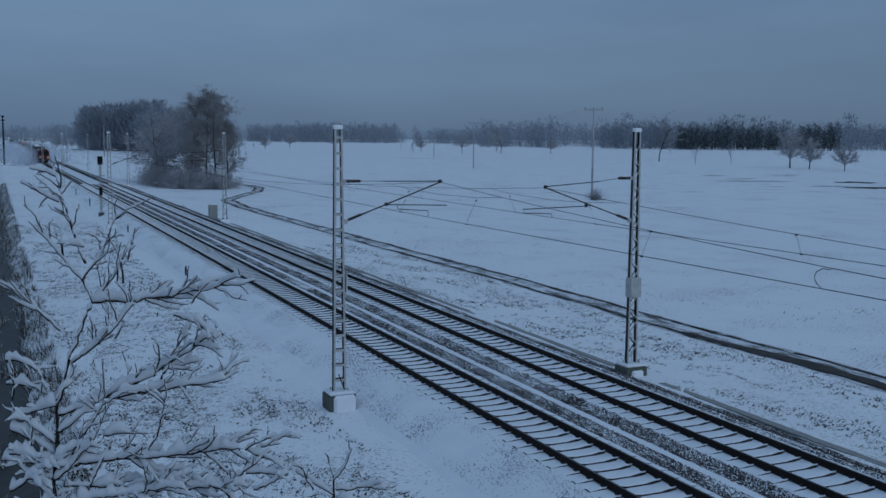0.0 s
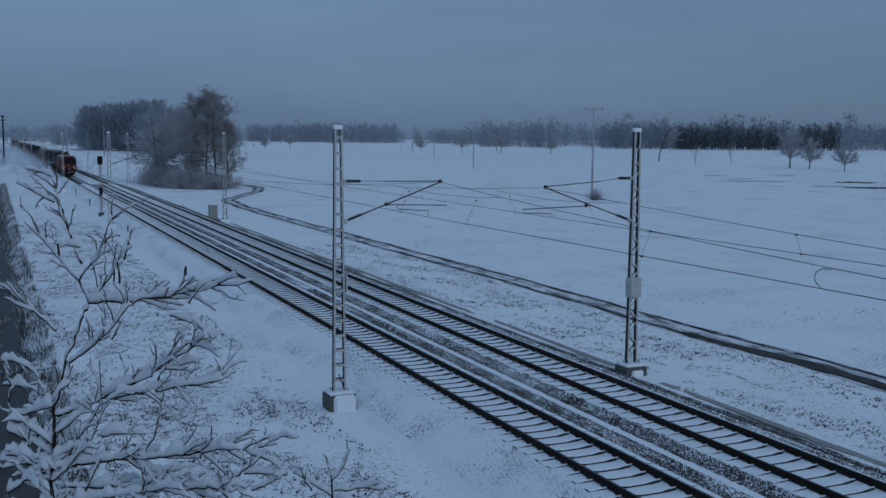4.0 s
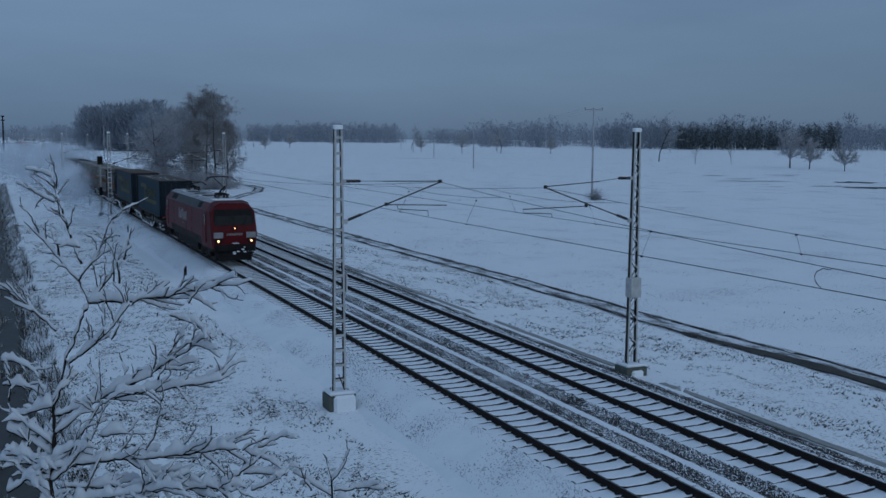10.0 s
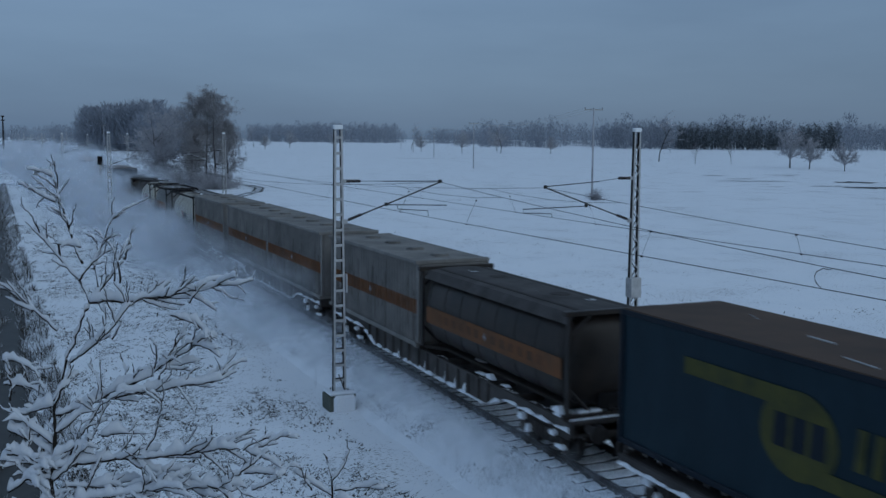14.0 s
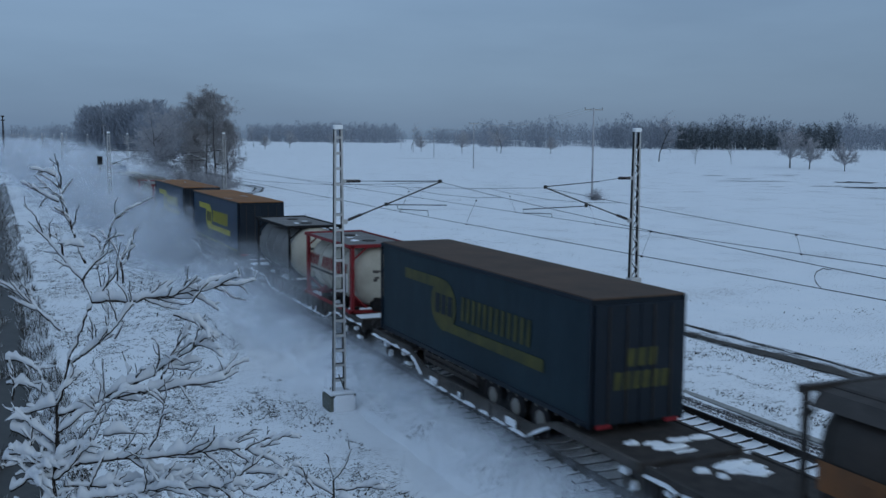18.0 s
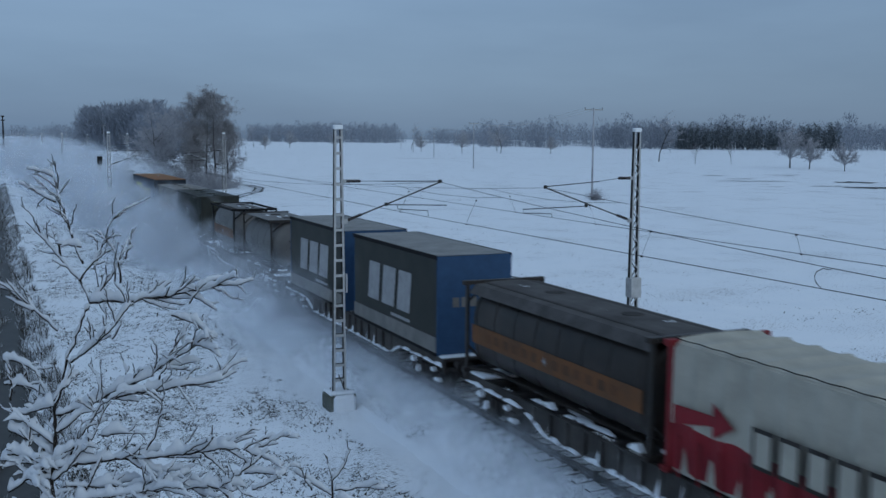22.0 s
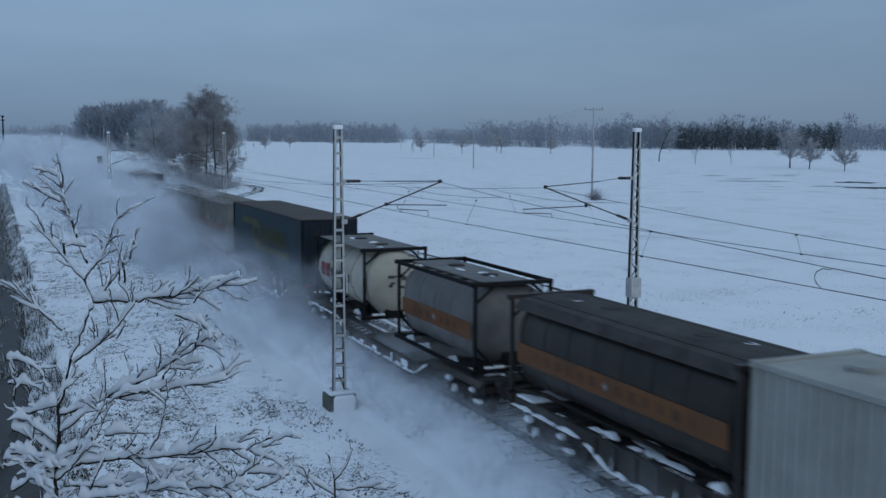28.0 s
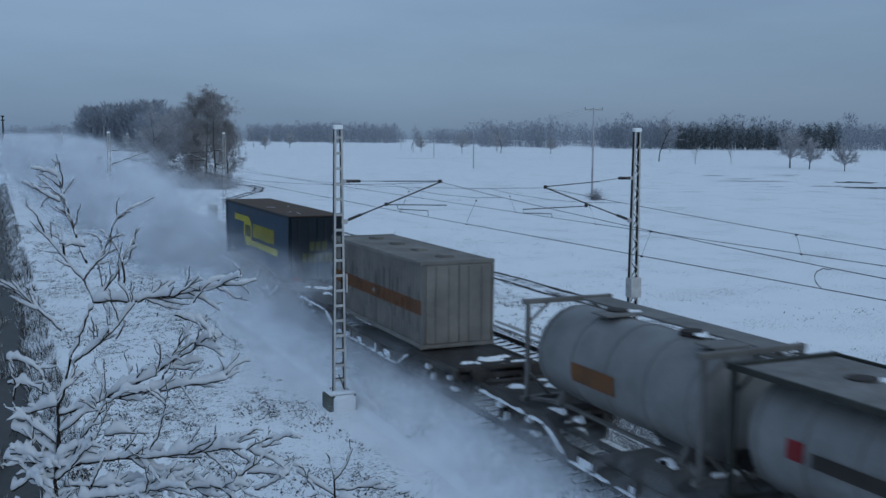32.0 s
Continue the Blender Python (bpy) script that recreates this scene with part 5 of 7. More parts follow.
def ragged(g, rng, p, q, x0, x1):
    """Broken ridge of packed snow along a flange from p to q, given as (y, z)."""
    n = max(1, int(abs(q[0] - p[0]) / 0.9))
    for i in range(n):
        a, b = (i + rng.uniform(0, 0.12)) / n, (i + rng.uniform(0.75, 1.0)) / n
        rows = []
        for k in range(4):
            f = a + (b - a) * k / 3
            y, z = p[0] + (q[0] - p[0]) * f, p[1] + (q[1] - p[1]) * f
            h = rng.uniform(0.03, 0.1) * (0.5 if k in (0, 3) else 1)
            o = rng.uniform(-0.03, 0.02)
            rows.append([(x0 + o, y, z), (x1, y, z), (x1, y, z + h), ((x0 + x1) / 2 + o, y, z + h * 1.1), (x0 + o, y, z + h * 0.5)])
        g.rings(rows)


def slab(g, rng, x, y, w, l, z0, z1):
    """An uneven flat lump of snow."""
    k = 9
    a0 = rng.uniform(0, 6.28)
    low, top = [], []
    for i in range(k):
        a, f = a0 + 6.2832 * i / k, rng.uniform(0.55, 1.0)
        low.append((x + math.cos(a) * w / 2 * f, y + math.sin(a) * l / 2 * f, z0))
        top.append((x + math.cos(a) * w / 2 * f * 0.7, y + math.sin(a) * l / 2 * f * 0.75, z0 + (z1 - z0) * rng.uniform(0.6, 1.0)))
    g.rings([low, top])


def flat_wagon(L, seed):
    """Container wagon with fish-bellied side sills."""
    rng = random.Random(seed)
    ob = thing("container_wagon", "grimy flat container wagon with snow caked along its fish-bellied sills", "freight wagon", "wagons of the train")
    a, b = 0.6, L - 0.6
    c0, c1 = a + 3.6, b - 3.6
    poly = [(a, 0.92), (a, 1.14), (b, 1.14), (b, 0.92), (c1, 0.9), (c1 - 1.1, 0.5), (c0 + 1.1, 0.5), (c0, 0.9)]
    for s in (-1, 1):
        part("side_sill", Geo().prism(poly, "x", s * 1.18 - 0.04, s * 1.18 + 0.04), M["sill"], ob)
    edge, posts = Geo(), Geo()
    for (p, q) in ((poly[4], poly[5]), (poly[5], poly[6]), (poly[6], poly[7]), (poly[3], poly[4]), (poly[7], poly[0])):
        ragged(edge, rng, p, q, -1.3, -1.2)
    parts("sill_snow", edge, SNOW, ob, "line of snow along the lower flange")
    y = c0 + 0.9
    while y < c1 - 0.5:
        posts.box(-1.30, -1.2, y, y + 0.1, 0.56, 1.12)
        if rng.random() < 0.8:
            posts.slot = 1
            k = y + rng.uniform(0.16, 0.4)
            posts.prism([(y + 0.09, 0.54), (k, 0.54), (k - 0.05, 0.54 + rng.uniform(0.06, 0.2)), (y + 0.15, 0.54 + rng.uniform(0.25, 0.5)), (y + 0.09, 0.54 + rng.uniform(0.4, 0.57))], "x", -1.275, -1.215)
            posts.slot = 0
        y += rng.uniform(0.6, 0.85)
    parts("sill_rib", posts, [M["sill"], SNOW], ob)
    part("centre_sill", Geo().box(-0.3, 0.3, 0.62, L - 0.62, 0.75, 1.1, 0.02), M["under"], ob)
    cr = Geo()
    y = a
    while y < b:
        cr.box(-1.14, 1.14, y, y + 0.14, 0.92, 1.12)
        y += 1.55
    parts("cross_beam", cr, M["under"], ob)
    for y in (a, b - 0.18):
        part("headstock", Geo().box(-1.3, 1.3, y, y + 0.18, 0.82, 1.2, 0.02), M["under"], ob)
    sn = Geo()
    for y, w in ((a + 0.2, 0.9), (b - 1.1, 0.9)):
        sn.box(-1.2, 1.2, y, y + w, 1.12, 1.2, 0.035)
    for i in range(7):
        y = rng.uniform(c0, c1 - 1)
        slab(sn, rng, rng.uniform(-0.9, 0.6), y, rng.uniform(0.2, 0.6), rng.uniform(0.5, 1.5), 1.09, 1.15)
    parts("deck_snow", sn, SNOW, ob, "snow lying on the deck ends")
    part("brake_gear", Geo().box(-0.7, -0.2, L * 0.45, L * 0.55, 0.35, 0.7, 0.03).tube([(0.4, L * 0.4, 0.55), (0.4, L * 0.52, 0.55)], 0.2, 10), M["under"], ob)
    for y in (2.4, L - 2.4):
        add_bogie(ob, y)
    add_buffers(ob, L)
    return ob


def pocket_wagon(L, seed):
    """Articulated twin pocket wagon on three bogies."""
    rng = random.Random(seed)
    ob = thing("pocket_wagon", "articulated low pocket wagon with snow along its bent side beams", "freight wagon", "wagons of the train")
    m = L / 2
    edge, posts = Geo(), Geo()
    for h0, h1 in ((0.6, m - 0.15), (m + 0.15, L - 0.6)):
        poly = [(h0, 0.92), (h0, 1.12), (h0 + 3.4, 1.10), (h0 + 4.6, 0.72), (h1 - 4.6, 0.72), (h1 - 3.4, 1.10), (h1, 1.12), (h1, 0.92), (h1 - 3.6, 0.9), (h1 - 4.8, 0.34), (h0 + 4.8, 0.34), (h0 + 3.6, 0.9)]
        for s in (-1, 1):
            part("side_beam", Geo().prism(poly, "x", s * 1.36 - 0.05, s * 1.36 + 0.05), M["sill"], ob)
        for p, q in zip(poly[7:], poly[8:]):
            ragged(edge, rng, p, q, -1.47, -1.38)
        y = h0 + 5.2
        while y < h1 - 5:
            posts.box(-1.46, -1.38, y, y + 0.12, 0.38, 0.7)
            if rng.random() < 0.55:
                posts.slot = 1
                posts.box(-1.45, -1.395, y + 0.12, y + rng.uniform(0.3, 0.8), 0.4, 0.4 + rng.uniform(0.08, 0.3), 0.025)
                posts.slot = 0
            y += rng.uniform(1.3, 2.2)
        part("pocket_floor", Geo().box(-1.3, 1.3, h0 + 4.7, h1 - 4.7, 0.28, 0.36, 0.01), M["under"], ob)
        pl = Geo()
        for y0, y1 in ((h0, h0 + 3.4), (h1 - 3.4, h1)):
            pl.box(-1.3, 1.3, y0, y1, 0.95, 1.08, 0.015)
        parts("end_platform", pl, M["under"], ob)
        sn = Geo()
        for y0, y1 in ((h0 + 0.05, h0 + 1.5), (h1 - 1.4, h1 - 0.05)):
            for i in range(9):
                x, y = rng.uniform(-1.25, 0.8), rng.uniform(y0, y1 - 0.3)
                slab(sn, rng, x + 0.25, y + 0.2, rng.uniform(0.25, 1.1), rng.uniform(0.2, 0.6), 1.07, 1.07 + rng.uniform(0.03, 0.09))
        parts("platform_snow", sn, SNOW, ob, "lumps of snow on the end platform")
    parts("beam_snow", edge, SNOW, ob, "line of snow along the lower flange")
    parts("beam_rib", posts, [M["sill"], SNOW], ob)
    for y in (0.6, L - 0.78):
        part("headstock", Geo().box(-1.3, 1.3, y, y + 0.18, 0.8, 1.18, 0.02), M["under"], ob)
    for y in (2.3, m, L - 2.3):
        add_bogie(ob, y)
    add_buffers(ob, L)
    return ob


def quad_print(g, pts, x):
    """A flat print on the side wall at x; pts are (y, z)."""
    g.prism([(y, z) for y, z in pts], "x", x - 0.004, x + 0.004)


def trailer(L, roof, seed, dirty=False, lit=True, snow=0, z0=1.32, z1=4.27, sign=True, curtain=None):
    rng = random.Random(seed)
    tone = {"rustroof": "rust-brown", "brownroof": "brown", "darkroof": "dark grey"}[roof]
    ob = thing("semi_trailer", "dark blue curtain-sided trailer, yellow print, %s roof" % tone, "lorry trailer", "trailers on the train")
    W = 1.275
    g = Geo()
    n = 24
    for s in (-1, 1):
        rows = []
        for i in range(n + 1):
            y = 0.1 + (L - 0.2) * i / n
            rows.append([(s * (W - 0.012 + 0.01 * math.sin(i * 2.1 + z * 3 + seed)), y, z) for z in (z0 + 0.12, z0 + 0.9, z0 + 1.8, z1 - 0.1)])
        part("curtain", Geo().rings(rows, False, False), M[curtain or ("bluedirty" if dirty else "blue")], ob, smooth=True)
    part("inner_body", Geo().box(-W + 0.04, W - 0.04, 0.06, L - 0.06, z0 + 0.02, z1 - 0.03), M["blued"], ob)
    part("roof", Geo().box(-W, W, 0.02, L - 0.02, z1 - 0.05, z1, 0.015), M[roof], ob, "%s dirty roof" % tone)
    rail = Geo()
    for s in (-1, 1):
        rail.box(s * W - 0.03, s * W + 0.012, 0.0, L, z1 - 0.14, z1 - 0.03, 0.01)
        rail.box(s * W - 0.03, s * W + 0.012, 0.0, L, z0, z0 + 0.13, 0.01)
        for y in (0.0, L - 0.1):
            rail.box(s * W - 0.05, s * W + 0.012, y, y + 0.1, z0, z1 - 0.03, 0.01)
    parts("frame_rail", rail, M["blued"], ob)
    for x0, x1 in ((-W + 0.06, -0.01), (0.01, W - 0.06)):
        d = part("rear_door", Geo().box(x0, x1, -0.04, 0.06, z0 + 0.08, z1 - 0.15, 0.015), M["blued"], ob)
        for f in (0.3, 0.7):
            x = x0 + (x1 - x0) * f
            part("lock_rod", Geo().tube([(x, -0.06, z0 + 0.1), (x, -0.06, z1 - 0.2)], 0.018, 6), M["under"], d)
    pr = "dyellow" if dirty else "yellow"
    if sign:
        t = Geo()
        for i in range(3):
            x = -0.38 + i * 0.30
            t.prism([(x, z1 - 1.62), (x + 0.22, z1 - 1.62), (x + 0.26, z1 - 1.2), (x + 0.04, z1 - 1.2)], "y", -0.048, -0.04)
        for i in range(6):
            x = -0.72 + i * 0.26
            t.prism([(x, z1 - 2.15), (x + 0.19, z1 - 2.15), (x + 0.23, z1 - 1.74), (x + 0.04, z1 - 1.74)], "y", -0.048, -0.04)
        parts("door_print", t, M["dyellow"], ob, "dim yellow block marks")
    p = Geo()
    x = -W - 0.012
    zt, zb = z1 - 0.62, z0 + 0.85
    ye = L - 2.2
    quad_print(p, [(ye, zt), (ye, zt - 0.33), (ye - 3.0, zt - 0.33), (ye - 3.0, zt)], x)
    quad_print(p, [(ye - 2.6, zb + 0.28), (ye - 3.0, zb), (2.2, zb), (2.2, zb + 0.33)], x)
    ring = [(ye - 3.1 + 0.92 * math.cos(a * 0.2618), (zt + zb) / 2 - 0.02 + 0.78 * math.sin(a * 0.2618)) for a in range(24)]
    p.prism(ring, "x", x - 0.003, x + 0.004)
    for i in range(6):
        y = ye - 4.35 - i * 0.72
        for o in (0.0, 0.36):
            quad_print(p, [(y - o, zb + 0.5), (y - o - 0.2, zb + 0.5), (y - o - 0.26, zb + 1.2), (y - o - 0.06, zb + 1.2)], x)
    parts("side_print", p, M[pr], ob, "yellow stripe, disc and block marks")
    q = Geo()
    for i in range(3):
        y = ye - 2.52 - i * 0.44
        quad_print(q, [(y, (zt + zb) / 2 - 0.3), (y - 0.33, (zt + zb) / 2 - 0.3), (y - 0.35, (zt + zb) / 2 + 0.3), (y - 0.04, (zt + zb) / 2 + 0.3)], x - 0.006)
    parts("disc_mark", q, M["blued"], ob, "dark block marks on the disc")
    if lit and not dirty:
        part("stripe_line", Geo().box(-W - 0.016, -W - 0.006, 0.4, L - 0.3, z0 + 0.2, z0 + 0.24), M["yellow"], ob)
    ch = Geo()
    for s in (-0.42, 0.42):
        ch.box(s - 0.08, s + 0.08, 0.3, L - 0.5, z0 - 0.3, z0, 0.01)
    parts("chassis_beam", ch, M["black"], ob)
    tyre = Geo()
    tyre.tube([(-0.18, 0, 0), (0.18, 0, 0)], 0.5, 20)
    tm = tyre.mesh("tyre", M["black"])
    hub = Geo().tube([(-1.26, 0, 0), (-1.2, 0, 0)], [0.2, 0.27], 12).mesh("hub", M["boxgrey"])
    for y in (2.4, 3.72, 5.04):
        for s in (-1.05, 1.05):
            w = part("wheel", tm, None, ob, at=(s, y, 0.87))
            if s < 0:
                part("hub", hub, None, w, at=(1.05, 0, 0))
    for y in (L - 3.2,):
        for s in (-0.75, 0.75):
            part("landing_leg", Geo().box(s - 0.08, s + 0.08, y, y + 0.16, z0 - 0.75, z0, 0.01), M["black"], ob)
    gd = Geo()
    for z in (z0 - 0.32, z0 - 0.12):
        gd.box(-W + 0.01, -W + 0.05, 6.0, L - 3.8, z - 0.06, z + 0.06, 0.01)
    for i in range(9):
        y = 6.0 + i * (L - 9.8) / 8
        gd.box(-W + 0.05, -W + 0.1, y, y + 0.06, z0 - 0.4, z0)
    parts("side_guard", gd, M["under"], ob)
    part("bumper", Geo().box(-1.2, 1.2, 0.0, 0.12, z0 - 0.55, z0 - 0.4, 0.02), M["under"], ob)
    for s in (-0.95, 0.95):
        part("tail_light", Geo().box(s - 0.2, s + 0.2, -0.03, 0.05, z0 - 0.02, z0 + 0.1, 0.01), M["tarpred"], ob)
    hooks = Geo()
    for i in range(26):
        y = 0.5 + i * (L - 1) / 25
        hooks.box(-W - 0.02, -W - 0.005, y, y + 0.05, z0 - 0.06, z0 + 0.09)
    parts("strap_buckle", hooks, M["boxgrey"], ob)
    if snow:
        s = Geo()
        for i in range(snow):
            y, xx = rng.uniform(0.4, L - 1.8), rng.uniform(-1.15, 0.5)
            l = rng.uniform(0.5, 1.5)
            w2 = rng.uniform(0.03, 0.12)
            dd = rng.uniform(-0.3, 0.3)
            s.prism([(xx, y), (xx + w2, y + 0.1), (xx + w2 + dd, y + l), (xx + dd, y + l - 0.1)], "z", z1 + 0.001, z1 + 0.018)
        parts("roof_snow", s, M["printgrey"], ob, "wind-blown scraps of dirty snow")
    return ob


def corner_frame(W, L, z0, z1, r=0.075):
    g = Geo()
    for y in (r, L - r):
        for s in (-1, 1):
            g.box(s * W - r if s > 0 else s * W, s * W if s > 0 else s * W + r, y - r, y + r, z0, z1, 0.01)
        for z in (z0 + 0.06, z1 - 0.06):
            g.box(-W, W, y - r, y + r, z - 0.06, z + 0.06, 0.01)
        for s in (-1, 1):
            for z in (z0, z1 - 0.12):
                g.box(s * W - 0.1, s * W + 0.1 if s < 0 else s * W + 0.006, y - 0.09, y + 0.09, z - 0.004, z + 0.124, 0.01)
    return g


def box_container(L, tone, stripe=True, seed=0, snow=0, z0=1.17, z1=3.97, label=""):
    rng = random.Random(seed)
    ob = thing("freight_container", label or "dusty grey corrugated bulk container with a dull orange stripe", "container", "containers on the train")
    W = 1.25
    m = M[tone]
    for s in (-1, 1):
        g = Geo()
        rows = []
        y, k = 0.12, 0
        while y < L - 0.1:
            for o, d in ((0, 0), (0.10, 0), (0.12, 0.055), (0.24, 0.055), (0.26, 0)):
                rows.append([(s * (W - 0.01 - d), y + o, z0 + 0.14), (s * (W - 0.01 - d), y + o, z1 - 0.12)])
            y += 0.26
        g.rings(rows, False, False)
        part("side_wall", g, m, ob)
    part("inner_body", Geo().box(-W + 0.05, W - 0.05, 0.06, L - 0.06, z0 + 0.03, z1 - 0.06), m, ob)
    fr = corner_frame(W, L, z0, z1)
    for s in (-1, 1):
        fr.box(s * W - 0.05, s * W + 0.004, 0.1, L - 0.1, z0, z0 + 0.15, 0.012)
        fr.box(s * W - 0.05, s * W + 0.004, 0.1, L - 0.1, z1 - 0.13, z1 - 0.02, 0.012)
    part("frame", fr, m, ob)
    rf = Geo()
    rows = []
    y = 0.1
    while y < L - 0.12:
        for o, d in ((0, 0), (0.14, 0), (0.18, 0.02), (0.30, 0.02), (0.34, 0)):
            rows.append([(-W + 0.02, y + o, z1 - 0.03 - d), (W - 0.02, y + o, z1 - 0.03 - d)])
        y += 0.36
    rf.rings(rows, False, False)
    part("roof", rf, m, ob)
    for i in range(4):
        y = L * (0.14 + 0.24 * i)
        part("roof_hatch", Geo().tube([(0.05, y, z1 - 0.06), (0.05, y, z1 + 0.03)], 0.3, 18).tube([(0.05, y, z1 + 0.03), (0.05, y, z1 + 0.05)], 0.25, 18), m, ob)
    for x0, x1 in ((-W + 0.1, -0.01), (0.01, W - 0.1)):
        d = part("door", Geo().box(x0, x1, -0.0, 0.07, z0 + 0.14, z1 - 0.14, 0.012), m, ob)
        for f in (0.3, 0.7):
            x = x0 + (x1 - x0) * f
            part("lock_rod", Geo().tube([(x, -0.015, z0 + 0.16), (x, -0.015, z1 - 0.2)], 0.017, 6), m, d)
    if stripe:
        zm = z0 + 1.28
        rows = []
        y = 0.12
        while y < L - 0.3:
            for o, d in ((0, 0), (0.10, 0), (0.12, 0.055), (0.24, 0.055), (0.26, 0)):
                rows.append([(-W + 0.004 + d, y + o, zm - 0.23), (-W + 0.004 + d, y + o, zm + 0.23)])
            y += 0.26
        part("stripe", Geo().rings(rows, False, False), M["orange"], ob, "dull orange stripe")
        b = Geo()
        y = 1.2
        while y < L - 1.2:
            if abs(y - L / 2) > 0.45:
                b.box(-W - 0.004, -W + 0.002, y + 0.04, y + 0.14, zm - 0.12, zm + 0.12)
            y += 0.46
        parts("stripe_mark", b, M["stripemark"], ob, "worn dark block marks")
        part("cross_mark", Geo().box(-W - 0.012, -W + 0.002, L / 2 - 0.035, L / 2 + 0.035, zm - 0.1, zm + 0.1).box(-W - 0.0125, -W + 0.002, L / 2 - 0.1, L / 2 + 0.1, zm - 0.035, zm + 0.035), M["smudge"], ob)
        rs = Geo()
        for i in range(26):
            y = 0.14 + 0.26 * rng.randint(0, int(L / 0.26) - 2)
            h = rng.uniform(0.4, 1.5)
            rs.box(-W + 0.006, -W + 0.012, y, y + rng.uniform(0.02, 0.07), zm - 0.2 - h * rng.random(), zm + rng.uniform(-0.1, 1.0))
        part("dirt_streak", rs, M["sill"], ob, "dark run-off streaks")
    if tone == "boxdark":
        rs = Geo()
        for i in range(14):
            y = 0.38 + 0.26 * rng.randint(0, 31)
            a = z0 + rng.uniform(0.2, 1.6)
            rs.box(-W - 0.004, -W + 0.012, y, y + 0.011, a, a + rng.uniform(0.1, 0.7))
        rs.box(-W - 0.012, -W + 0.01, 0.3, L - 0.3, z0 + 0.15, z0 + 0.166)
        parts("rib_snow", rs, SNOW, ob, "snow streak caught on a rib")
        part("placard", Geo().box(-0.45, -0.1, -0.012, 0.0, z1 - 0.7, z1 - 0.35), M["dyellow"], ob, "worn yellow placard")
        part("placard", Geo().prism([(5.9, z0 + 0.95), (5.72, z0 + 1.15), (5.9, z0 + 1.35), (6.08, z0 + 1.15)], "x", -W - 0.016, -W - 0.004), M["white"], ob, "white diamond placard")
    if snow:
        s = Geo()
        for i in range(snow):
            y, w2 = 0.29 + 0.36 * rng.randint(0, int((L - 0.6) / 0.36)), rng.uniform(0.04, 0.1)
            xa, xb = -1.2 + 0.5 * rng.random() ** 2, 1.2 - 0.9 * rng.random() ** 2
            s.box(xa, xb, y, y + w2, z1 - 0.03, z1 + 0.015, 0.01)
        parts("roof_snow", s, SNOW, ob, "snow lying in the roof troughs")
    return ob


